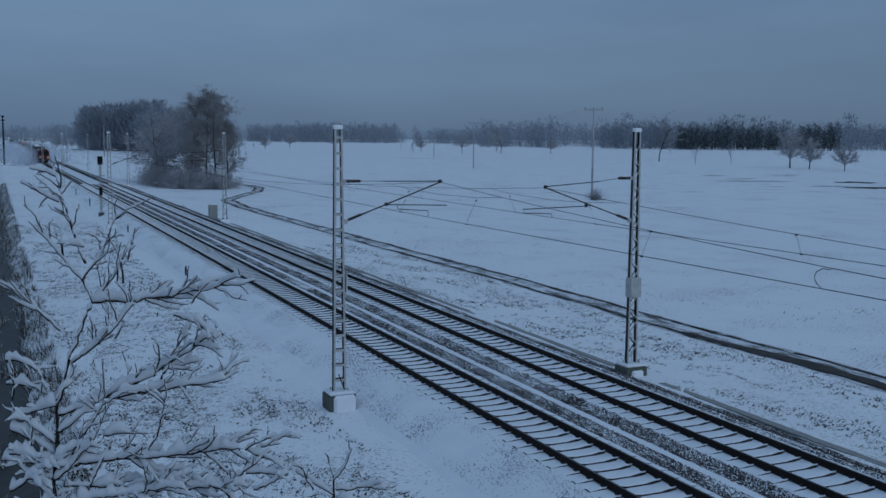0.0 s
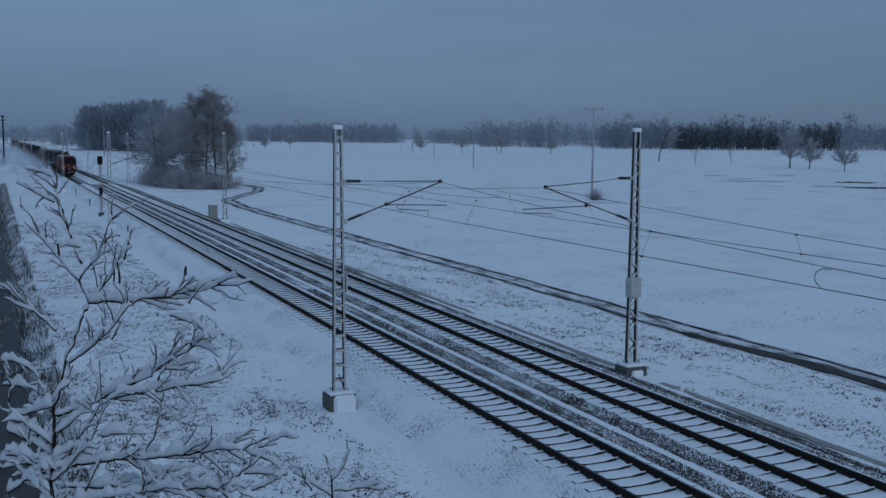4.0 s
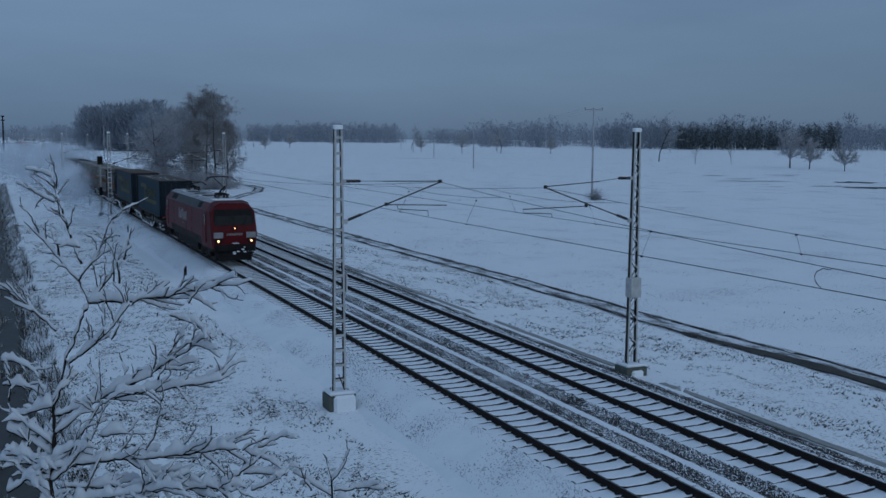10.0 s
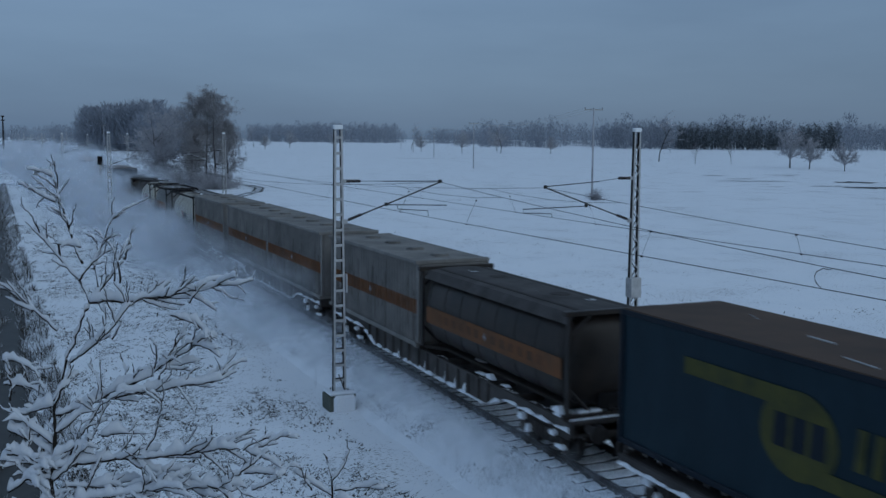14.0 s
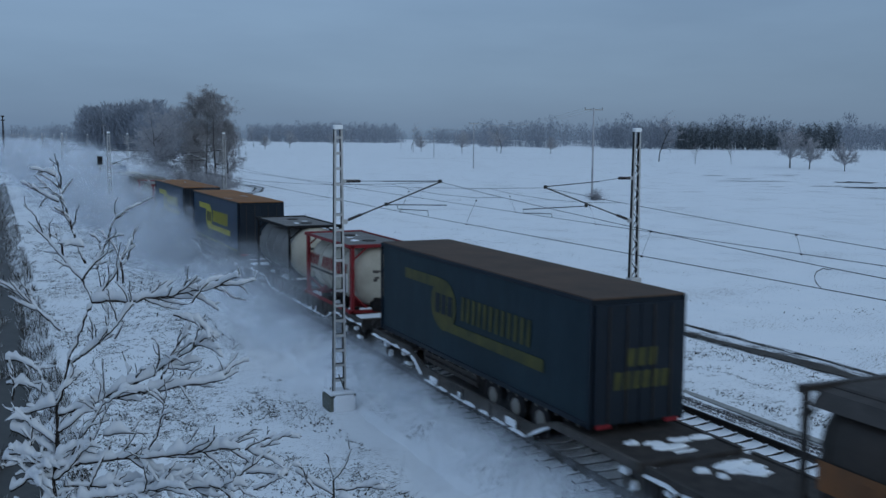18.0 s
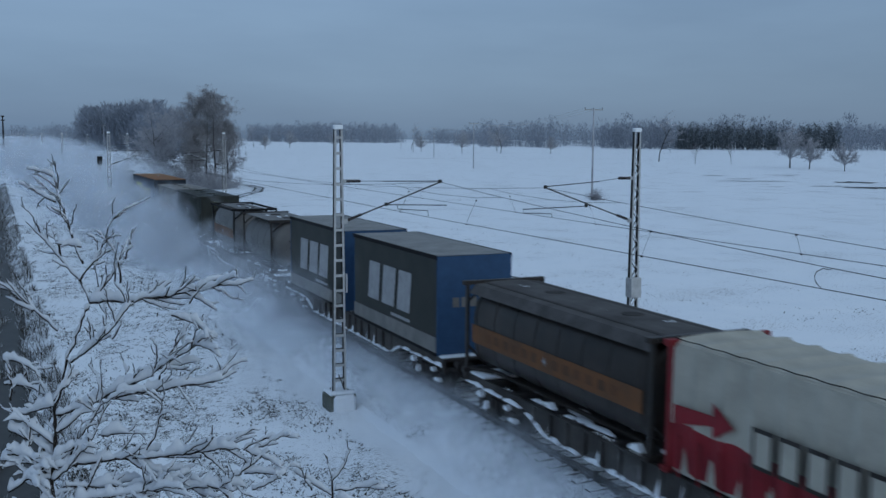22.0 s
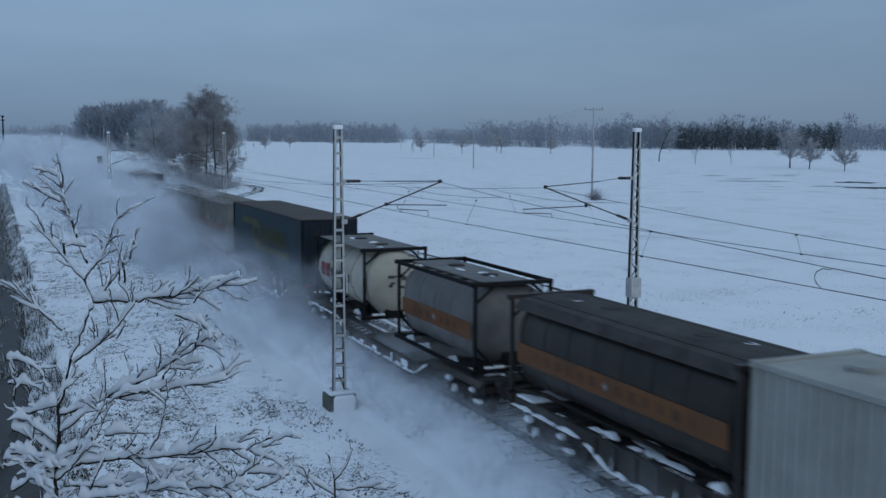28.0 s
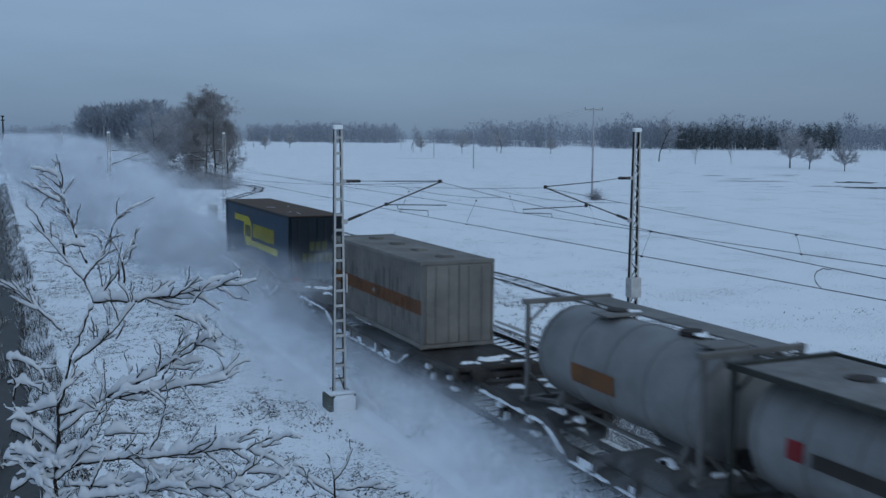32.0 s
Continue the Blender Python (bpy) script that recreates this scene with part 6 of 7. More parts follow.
def tank_container(L, tone, frame, stripe=None, seed=0, closed=False, snow=1, z0=1.17, z1=3.8, marks=None, label="", rad=None, beams=False, cover=False, top="side", over=0.0, panel=False, dome=None):
    """Tank in an open frame; closed: side-flattened bulk tank."""
    rng = random.Random(seed)
    ob = thing("tank_container", label, "tank container", "containers on the train")
    W = 1.25
    r = rad or 1.19
    zc = z0 + (z1 - z0) * 0.51
    g = Geo()

    def ring(y, k, m=20):
        out = []
        for j in range(m):
            a = 2 * math.pi * (j + 0.5) / m
            x, z = math.cos(a), math.sin(a)
            if closed:
                e = 0.62
                x, z = math.copysign(abs(x) ** e, x), math.copysign(abs(z) ** e, z)
                out.append((x * 1.2 * k, y, zc + z * (z1 - z0) * 0.435 * k))
            else:
                out.append((x * r * k, y, zc + z * r * k))
        return out
    e0 = 0.12 if closed else 0.16 - over
    ends = [(e0, 0.35), (e0 + 0.06, 0.66), (e0 + 0.16, 0.88), (e0 + 0.3, 0.98), (e0 + 0.42, 1.0)]
    g.rings([ring(y, k) for y, k in ends] + [ring(L - y, k) for y, k in ends[::-1]])
    if dome:
        for k in list(range(4 * 20)) + list(range(len(g.m) - 2 - 4 * 20, len(g.m))):
            g.m[k] = 1
    part("barrel", g, [M[tone], M[dome]] if dome else M[tone], ob, smooth=True)
    bands = Geo()
    nb = 8 if L > 8 else 5
    for i in range(nb):
        y = e0 + 0.5 + (L - 2 * e0 - 1.0) * i / (nb - 1)
        bands.rings([ring(y - 0.018, 1.0), ring(y - 0.018, 1.01), ring(y + 0.018, 1.01), ring(y + 0.018, 1.0)], True, False)
    parts("barrel_band", bands, M["tankgrey" if tone != "tankblack" else tone], ob)
    fr = corner_frame(W, L, z0, z1, 0.12 if frame == "dred" else 0.075)
    for y in (0.075, L - 0.075):
        for s in (-1, 1):
            fr.tube([(s * (W - 0.06), y, z0 + 0.75), (s * 0.55, y, z0 + 0.1)], 0.045, 5)
            fr.tube([(s * (W - 0.06), y, z1 - 0.6), (s * 0.6, y, z1 - 0.1)], 0.04, 5)
    if beams:
        for s in (-1, 1):
            fr.box(s * W - 0.06, s * W, 0.1, L - 0.1, z1 - 0.13, z1 - 0.01, 0.01)
            fr.box(s * W - 0.06, s * W, 0.1, L - 0.1, z0, z0 + 0.13, 0.01)
    else:
        for s in (-1, 1):
            fr.tube([(s * (W - 0.1), 0.1, z0 + 0.08), (s * 0.75, 1.0, z0 + 0.12), (s * 0.75, L - 1.0, z0 + 0.12), (s * (W - 0.1), L - 0.1, z0 + 0.08)], 0.06, 5)
    part("frame", fr, M[frame], ob, "steel end frames with corner posts")
    wk = Geo()
    if closed or cover:
        wk.box(-0.75, 0.75, 0.15, L - 0.15, z1 - 0.1, z1 - 0.055, 0.01)
        for i in range(int(L / 0.9)):
            wk.box(-0.98, 0.98, 0.3 + i * 0.9, 0.36 + i * 0.9, z1 - 0.14, z1 - 0.1)
    elif top == "full":
        for i in range(6):
            a = 0.16 + (L - 0.32) * i / 6
            wk.box(-1.12, 1.12, a, a + (L - 0.32) / 6 - 0.03, z1 - 0.09, z1 - 0.05, 0.01)
    elif top == "rails":
        for x0, x1 in ((-1.22, -0.82), (0.75, 1.22)):
            wk.box(x0, x1, 0.15, L - 0.15, z1 - 0.1, z1 - 0.05, 0.01)
        for y in (0.2, L * 0.45, L * 0.72):
            wk.box(-0.8, 0.73, y, y + 0.45, z1 - 0.1, z1 - 0.06, 0.01)
    else:
        wk.box(0.35, 1.1, 0.15, L - 0.15, z1 - 0.1, z1 - 0.05, 0.01)
        for y in (0.55, L * 0.62):
            wk.box(-0.55, 0.33, y, y + 0.7, z1 - 0.1, z1 - 0.055, 0.01)
    parts("walkway_plank", wk, M["under"] if tone == "tankblack" else M["dustgrey"], ob, "dusty roof walkway")
    if panel:
        part("end_panel", Geo().box(-0.8, 0.62, -0.03, 0.03, z0 + 0.75, z1 - 0.3, 0.015), M["boxpale"], ob, "pale grey panel in the end frame")
        part("side_beam", Geo().box(-W - 0.01, -W + 0.09, 0.2, L - 0.2, z0 + 0.5, z0 + 0.64, 0.02), M["tankwhite"], ob, "pale beam along the tank")
        for z in (z0 + 0.35, z0 + 0.95):
            part("end_bar", Geo().box(-1.1, 1.1, -0.02, 0.05, z - 0.5, z - 0.38, 0.01), M["dred"], ob)
    if over:
        part("outlet_box", Geo().box(-0.42, 0.3, -0.02, 0.3, z0 + 0.02, z0 + 0.42, 0.03), M["black"], ob, "black valve box")
        marks_g = Geo()
        for x, z, w2, h in ((-0.38, 0.35, 0.26, 0.16), (-0.1, 0.42, 0.4, 0.09), (0.15, 0.2, 0.2, 0.2), (-0.3, -0.1, 0.18, 0.12), (0.1, -0.42, 0.35, 0.14), (-0.36, -0.3, 0.16, 0.16)):
            marks_g.box(x, x + w2, e0 - 0.008, e0 + 0.02, zc + z * 0.5, zc + z * 0.5 + h * 0.7)
        parts("end_mark", marks_g, M["sill"], ob, "worn dark marks")
    if cover:
        cv = Geo()
        rows = []
        for y in (0.15, L - 0.15):
            rows.append([(-1.2, y, z1 - 0.34), (-1.0, y, z1 - 0.1), (-0.4, y, z1 - 0.03), (0.4, y, z1 - 0.03), (1.0, y, z1 - 0.1), (1.2, y, z1 - 0.34)])
        cv.rings(rows, False, False)
        part("roof_cover", cv, M["sill"], ob, "dark grimy roof cover")
    for y in (L * 0.3, L * 0.7):
        part("manlid", Geo().tube([(0.1, y, zc + (r if not closed else 1.1) - 0.05), (0.1, y, z1 - 0.02)], 0.27, 14), M["under"], ob)
    part("outlet_valve", Geo().tube([(0, 0.3, z0 + 0.15), (0, 0.02, z0 + 0.25)], 0.12, 10).box(-0.3, 0.3, 0.03, 0.25, z0 + 0.05, z0 + 0.55, 0.03), M["black"], ob)
    lad = Geo()
    for x in (0.55, 0.9):
        lad.tube([(x, 0.02, z0 + 0.1), (x, 0.02, z1 - 0.1)], 0.018, 5)
    for i in range(8):
        lad.tube([(0.55, 0.02, z0 + 0.25 + i * 0.3), (0.9, 0.02, z0 + 0.25 + i * 0.3)], 0.014, 4)
    part("ladder", lad, M["under"], ob)
    if not closed:
        cr = Geo()
        for y in (1.0, L - 1.2):
            cr.prism([(-0.95, z0 + 0.1), (0.95, z0 + 0.1), (0.7, zc - r * 0.66), (-0.7, zc - r * 0.66)], "y", y, y + 0.16)
        parts("saddle", cr, M[frame], ob)

    def curved(y0, y1, za, zb, lift, mat, name, lab=""):
        q = Geo()
        n = 5
        rows = []
        for y in (y0, y1):
            row = []
            for i in range(n + 1):
                z = za + (zb - za) * i / n
                if closed:
                    e = 0.62
                    zz = abs((z - zc) / ((z1 - z0) * 0.435)) ** (1 / e)
                    xx = 1.2 * max(0.0, 1 - zz * zz) ** (e / 2)
                else:
                    xx = math.sqrt(max(0.01, r * r - (z - zc) ** 2))
                row.append((-xx - lift, y, z))
            rows.append(row)
        q.rings(rows, False, False)
        part(name, q, M[mat], ob, lab)
    if stripe:
        curved(0.4, L - 0.4, zc - 0.42, zc + 0.1, 0.016, stripe, "stripe", "dull orange stripe")
        y = 1.3
        while y < L - 1.5:
            if abs(y + 0.15 - L / 2) > 0.4:
                curved(y, y + 0.3, zc - 0.27, zc - 0.03, 0.022, "stripemark", "stripe_mark")
            y += 0.52
        curved(L / 2 - 0.035, L / 2 + 0.035, zc - 0.25, zc - 0.05, 0.026, "smudge", "cross_mark")
        curved(L / 2 - 0.1, L / 2 + 0.1, zc - 0.185, zc - 0.115, 0.028, "smudge", "cross_mark")
    for (y0, y1, za, zb, mat, lab) in marks or ():
        curved(y0, y1, zc + za, zc + zb, 0.02, mat, "print", lab)
    if snow:
        s = Geo()
        for i in range(3):
            y = rng.uniform(0.3, L - 1.2)
            xa = rng.uniform(-0.7, 0.3)
            slab(s, rng, xa + 0.2, y + 0.3, rng.uniform(0.2, 0.6), rng.uniform(0.3, 0.9), z1 - 0.06, z1 - 0.025)
        s.box(-0.9, 0.9, 0.03, 0.12, z0 + 0.12, z0 + 0.2, 0.02)
        for i in range(5):
            y = rng.uniform(0.2, L - 0.8)
            l, h = rng.uniform(0.2, 0.6), rng.uniform(0.06, 0.2)
            s.prism([(y, z0 + 0.02), (y + l, z0 + 0.02), (y + l * 0.8, z0 + h * 0.6), (y + l * 0.3, z0 + h)], "x", -1.12, -0.98)
        parts("snow_patch", s, SNOW, ob, "patches of snow on the walkway")
    return ob


def swap_body(L, seed, z0=1.17, z1=4.28):
    ob = thing("swap_body", "black curtain-sided swap body with large white block print and blue ends", "swap body", "swap bodies on the train")
    W = 1.275
    n = 14
    for s in (-1, 1):
        rows = [[(s * (W - 0.012 + 0.008 * math.sin(i * 1.9 + z * 2)), 0.08 + (L - 0.16) * i / n, z) for z in (z0 + 0.58, z0 + 1.4, z0 + 2.2, z1 - 0.1)] for i in range(n + 1)]
        part("curtain", Geo().rings(rows, False, False), M["boxdark"], ob, smooth=True)
        part("side_board", Geo().box(s * W - 0.02, s * W + 0.006, 0.06, L - 0.06, z0 + 0.1, z0 + 0.58, 0.008), M["boxgrey"], ob, "pale grey lower board")
    part("inner_body", Geo().box(-W + 0.04, W - 0.04, 0.05, L - 0.05, z0 + 0.02, z1 - 0.05), M["boxdark"], ob)
    part("end_wall", Geo().box(-W, W, 0.0, 0.06, z0, z1 - 0.02, 0.012), M["steelblue"], ob, "blue end wall")
    part("end_wall", Geo().box(-W, W, L - 0.06, L, z0, z1 - 0.02, 0.012), M["steelblue"], ob, "blue end wall")
    rf = Geo()
    rows = []
    y = 0.05
    while y < L - 0.1:
        for o, d in ((0, 0), (0.1, 0.0), (0.13, 0.06), (0.25, 0.06), (0.28, 0)):
            rows.append([(-W + 0.02, y + o, z1 - d), (W - 0.02, y + o, z1 - d)])
        y += 0.29
    rf.rings(rows, False, False)
    part("roof", rf, M["ribroof"], ob, "ribbed pale grey roof")
    rl = Geo()
    for s in (-1, 1):
        rl.box(s * W - 0.03, s * W + 0.01, 0, L, z1 - 0.12, z1 + 0.012, 0.01)
        rl.box(s * W - 0.03, s * W + 0.01, 0, L, z0, z0 + 0.1, 0.01)
    parts("frame_rail", rl, M["black"], ob)
    p = Geo()
    x = -W - 0.012
    zb, zt = z0 + 0.98, z0 + 2.32
    for y, w in ((L - 1.6, 1.15), (L - 3.0, 1.25), (L - 4.45, 1.2)):
        quad_print(p, [(y, zb), (y - w * 0.94, zb), (y - w * 0.94 - 0.2, zt), (y - 0.2, zt)], x)
    quad_print(p, [(L - 3.9, zb - 0.3), (L - 5.6, zb - 0.3), (L - 5.62, zb - 0.2), (L - 3.92, zb - 0.2)], x)
    parts("side_print", p, M["printgrey"], ob, "large slanted off-white blocks")
    t = Geo()
    for i in range(4):
        t.box(-0.75 + i * 0.3, -0.53 + i * 0.3, -0.006, 0.004, z0 + 1.5, z0 + 1.8)
    parts("end_print", t, M["boxgrey"], ob, "pale block marks")
    lg = Geo()
    for y in (1.4, L - 1.5):
        for s in (-1, 1):
            lg.box(s * 1.1 - 0.06, s * 1.1 + 0.06, y, y + 0.12, z0 - 0.06, z0 + 0.02)
    parts("folded_leg", lg, M["under"], ob)
    return ob


def tarp_container(L, z0=1.17, z1=3.93):
    ob = thing("tarpaulin_container", "white over red tarpaulin-covered container with dark lettering blocks", "container", "containers on the train")
    W = 1.25
    rng = random.Random(12)
    n = 120
    wob = [0.012 * rng.random() for i in range(n + 1)]

    def fold(i):
        """Depth of the cloth between its bows, which stand out as ridges."""
        return 0.13 * abs(math.sin(i * math.pi / 10.9)) ** 0.6 + wob[i]
    for s in (-1, 1):
        up_rows, lo_rows = [], []
        for i in range(n + 1):
            y = 0.1 + (L - 0.2) * i / n
            d = fold(i)
            zm = z0 + 1.05 + 0.03 * math.sin(i * 0.35)
            up_rows.append([(s * (W - 0.01 - d * 0.4), y, zm), (s * (W + 0.02 - d), y, z0 + 1.8), (s * (W - d), y, z1 - 0.2), (s * (W - 0.22), y, z1 - 0.01 - d * 0.7)])
            lo_rows.append([(s * (W - 0.02 - d * 0.8), y, z0 + 0.1), (s * (W + 0.02 - d), y, z0 + 0.6), (s * (W - 0.01 - d * 0.4), y, zm)])
        part("upper_tarp", Geo().rings(up_rows, False, False), M["tarpwhite"], ob, smooth=True)
        part("lower_tarp", Geo().rings(lo_rows, False, False), M["tarpred"], ob, "red lower tarpaulin", smooth=True)
    rows = []
    for i in range(n + 1):
        y = 0.1 + (L - 0.2) * i / n
        d = fold(i) * 0.7
        rows.append([(-W + 0.22, y, z1 - 0.01 - d), (-0.4, y, z1 + 0.03 - d * 1.2), (0.4, y, z1 + 0.03 - d * 1.2), (W - 0.22, y, z1 - 0.01 - d)])
    part("top_tarp", Geo().rings(rows, False, False), M["tarpwhite"], ob, smooth=True)
    part("tarp_rope", Geo().tube([(-W + 0.12, 0.1 + (L - 0.2) * i / 24, z1 - 0.02 - 0.02 * (i % 2)) for i in range(25)], 0.012, 5), M["black"], ob, "cord along the roof edge")
    part("inner_body", Geo().box(-W + 0.12, W - 0.12, 0.08, L - 0.08, z0 + 0.03, z1 - 0.12), M["tarpwhite"], ob)
    part("frame", corner_frame(W, L, z0, z1 - 0.05), M["dred"], ob)
    p = Geo()
    for i in range(8):
        y = L - 2.6 - i * 0.66
        quad_print(p, [(y, z0 + 0.85), (y - 0.56, z0 + 0.85), (y - 0.56, z0 + 1.6), (y, z0 + 1.6)], -W - 0.035)
    parts("side_print", p, M["tankblack"], ob, "dark lettering outline")
    p = Geo()
    for i in range(8):
        y = L - 2.68 - i * 0.66
        quad_print(p, [(y, z0 + 0.93), (y - 0.4, z0 + 0.93), (y - 0.4, z0 + 1.52), (y, z0 + 1.52)], -W - 0.042)
    parts("print_face", p, M["tarpwhite"], ob, "cream lettering blocks")
    a = Geo()
    quad_print(a, [(L - 0.3, z0 + 1.05), (L - 1.5, z0 + 1.3), (L - 1.5, z0 + 1.05), (L - 2.1, z0 + 1.4), (L - 1.5, z0 + 1.75), (L - 1.5, z0 + 1.5), (L - 0.3, z0 + 1.45)], -W - 0.03)
    part("arrow_mark", a, M["tarpred"], ob, "red arrow shape")
    st = Geo()
    for i in range(14):
        y = 0.5 + i * (L - 1) / 13
        st.box(-W - 0.03, -W + 0.0, y, y + 0.05, z0 + 0.0, z0 + 0.85)
    parts("tarp_strap", st, M["dred"], ob)
    return ob


def locomotive():
    ob = thing("electric_locomotive", "red electric locomotive with lit headlamps and a raised pantograph", "locomotive")
    L = 18.3
    prof = [(-1.40, 0.95), (-1.485, 1.5), (-1.5, 2.0), (-1.48, 3.22), (-1.18, 3.72), (-0.85, 3.86)]
    prof = prof + [(-x, z) for x, z in prof[::-1]]

    def nose(z):
        return 0.0 if z < 2.05 else 0.72 * ((z - 2.05) / 1.8)
    rings = []
    for y, k in ((0.0, 0.90), (0.22, 0.955), (1.5, 1.0), (3.2, 1.0), (L - 3.2, 1.0), (L - 1.5, 1.0), (L - 0.22, 0.955), (L, 0.90)):
        f = 1 if y < L / 2 else -1
        w = {0.0: 1, 0.22: 1, 1.5: 0.0}.get(round(y if f > 0 else L - y, 2), 0)
        rings.append([(x * k, y + f * nose(z) * w, z - (0.12 if w and z > 3.5 else 0)) for x, z in prof])
    g = Geo()
    n = len(prof)
    for i in range(len(rings) - 1):
        for j in range(n - 1):
            g.slot = (2 if i == 3 else 0) if j == 0 or j == n - 2 else (1 if j in (3, 7) and i == 3 else 0) if j in (1, 2, 3, 7, 8, 9) else (3 if i in (2, 3, 4) else 0)
            g.face(rings[i][j], rings[i][j + 1], rings[i + 1][j + 1], rings[i + 1][j])
    g.slot = 0
    for r in (rings[0], rings[-1]):
        for j in range(n // 2 - 1):
            g.slot = 0
            g.face(r[j], r[j + 1], r[n - 2 - j], r[n - 1 - j])
    g.slot = 2
    g.face(*[q[0] for q in rings], *[q[-1] for q in rings[::-1]])
    part("body", g, [M["red"], M["lgrey"], M["skirt"], M["roof"]], ob)
    for f, y in ((1, 0.0), (-1, L)):
        ws = Geo()
        yb, yt = y + f * (nose(2.4) - 0.015), y + f * (nose(3.26) - 0.015)
        ws.rings([[(-1.22, yb, 2.4), (1.22, yb, 2.4)], [(-1.1, yt, 3.28), (1.1, yt, 3.28)]], False, False)
        sur = Geo()
        sur.rings([[(-1.3, yb + f * 0.006, 2.3), (1.3, yb + f * 0.006, 2.3)], [(-1.16, yt + f * 0.006, 3.36), (1.16, yt + f * 0.006, 3.36)]], False, False)
        part("windscreen_surround", sur, M["black"], ob, "black surround of the windscreen")
        w = part("windscreen", ws, M["glass"], ob, "dark windscreen")
        yb2, yt2 = yb - f * 0.006, yt - f * 0.006
        part("windscreen_pillar", Geo().rings([[(-0.03, yb2, 2.4), (0.03, yb2, 2.4)], [(-0.03, yt2, 3.28), (0.03, yt2, 3.28)]], False, False), M["black"], w)
        for s in (-0.45, 0.5):
            part("wiper", Geo().tube([(s, yb - f * 0.03, 2.3), (s + 0.35, (yb + yt) / 2 - f * 0.03, 2.95)], 0.014, 4), M["black"], w)
        for s in (-1, 1):
            a, b = sorted((s * 0.72, s * 1.3))
            part("snow_plate", Geo().box(a, b, y - 0.03, y + 0.02, 1.62, 1.98, 0.01), M["smudge"], ob, "pale panel crusted with snow")
            lamp = part("headlamp_housing", Geo().box(s * 1.02 - 0.22, s * 1.02 + 0.22, y - 0.04, y + 0.02, 1.33, 1.55, 0.02), M["black"], ob)
            part("headlamp", Geo().tube([(s * 1.02, y - f * 0.02, 1.44), (s * 1.02, y - f * 0.065, 1.44)], 0.07, 14), M["lamp"] if f == 1 else M["glass"], lamp, "lit warm headlamp" if f == 1 else "")
            bf = part("buffer", Geo().tube([(s * 0.875, y + f * 0.05, 1.03), (s * 0.875, y - f * 0.5, 1.03)], 0.15, 10), M["black"], ob)
            part("buffer_plate", Geo().box(s * 0.875 - 0.3, s * 0.875 + 0.3, y - f * 0.5 - 0.05, y - f * 0.5 + 0.05, 0.83, 1.23, 0.05), M["black"], bf)
        top = part("upper_lamp_housing", Geo().box(-0.16, 0.16, y + f * 0.0 - 0.03, y + 0.05, 2.12, 2.32, 0.02), M["black"], ob)
        part("headlamp", Geo().tube([(0, y - f * 0.02, 2.22), (0, y - f * 0.06, 2.22)], 0.055, 14), M["dimlamp"] if f == 1 else M["glass"], top, "lit warm headlamp" if f == 1 else "")
        bars = Geo()
        for i in range(7):
            bars.box(-0.5 + i * 0.145, -0.4 + i * 0.145, y - 0.03, y + 0.02, 1.78, 1.92)
        parts("front_print", bars, M["boxgrey"], ob, "pale lettering blocks")
        part("bumper_beam", Geo().box(-1.28, 1.28, y - 0.05, y + 0.25, 0.78, 1.22, 0.05), M["black"], ob)
        part("snow_plough", Geo().prism([(-1.0, 0.2), (-0.2, 0.26), (0.2, 0.26), (1.0, 0.2), (1.12, 0.72), (-1.12, 0.72)], "y", y - 0.05 if f > 0 else y - 0.2, y + 0.2 if f > 0 else y + 0.05), M["black"], ob)
        lumps = Geo()
        rng = random.Random(2)
        for i in range(5):
            x = rng.uniform(-0.7, 0.6)
            z = rng.uniform(0.3, 1.05)
            lumps.box(x, x + rng.uniform(0.08, 0.25), y - f * 0.02 - 0.06, y - f * 0.02 + 0.06, z, z + rng.uniform(0.05, 0.18), 0.02)
        lumps.box(-0.15, 0.25, y - 0.07, y + 0.06, 1.27, 1.31, 0.012)
        parts("snow_crust", lumps, SNOW, ob, "snow packed on the bumper beam")
        part("coupling", Geo().tube([(0, y + f * 0.05, 0.98), (0, y - f * 0.3, 0.95), (0, y - f * 0.36, 0.7)], 0.05, 6), M["black"], ob)
        yd = y + f * 1.75
        for s in (-1, 1):
            xs = s * 1.5
            d = part("cab_door", Geo().box(xs - 0.012, xs + 0.012, yd - 0.35, yd + 0.35, 1.3, 3.15, 0.005), M["red"], ob)
            part("door_window", Geo().box(xs - 0.018, xs + 0.018, yd - 0.24, yd + 0.24, 2.35, 3.0, 0.006), M["glass"], d)
            for o in (-0.42, 0.42):
                part("handrail", Geo().tube([(xs + s * 0.05, yd + o, 1.2), (xs + s * 0.05, yd + o, 2.6)], 0.014, 5), M["dred"], ob)
            part("cab_step", Geo().box(xs - 0.12, xs + 0.02, yd - 0.25, yd + 0.25, 0.5, 0.56, 0.01).box(xs - 0.1, xs + 0.02, yd - 0.25, yd + 0.25, 0.78, 0.83, 0.01), M["black"], ob)
    for y, l in ((3.5, 1.0), (L - 5.3, 0.85), (L - 4.3, 0.85)):
        for s in (-1, 1):
            part("louvre", Geo().prism([(s * 1.445, 3.31), (s * 1.23, 3.67), (s * 1.18, 3.64), (s * 1.39, 3.29)], "y", y, y + l), M["black"], ob, "dark air intake")
    p = Geo()
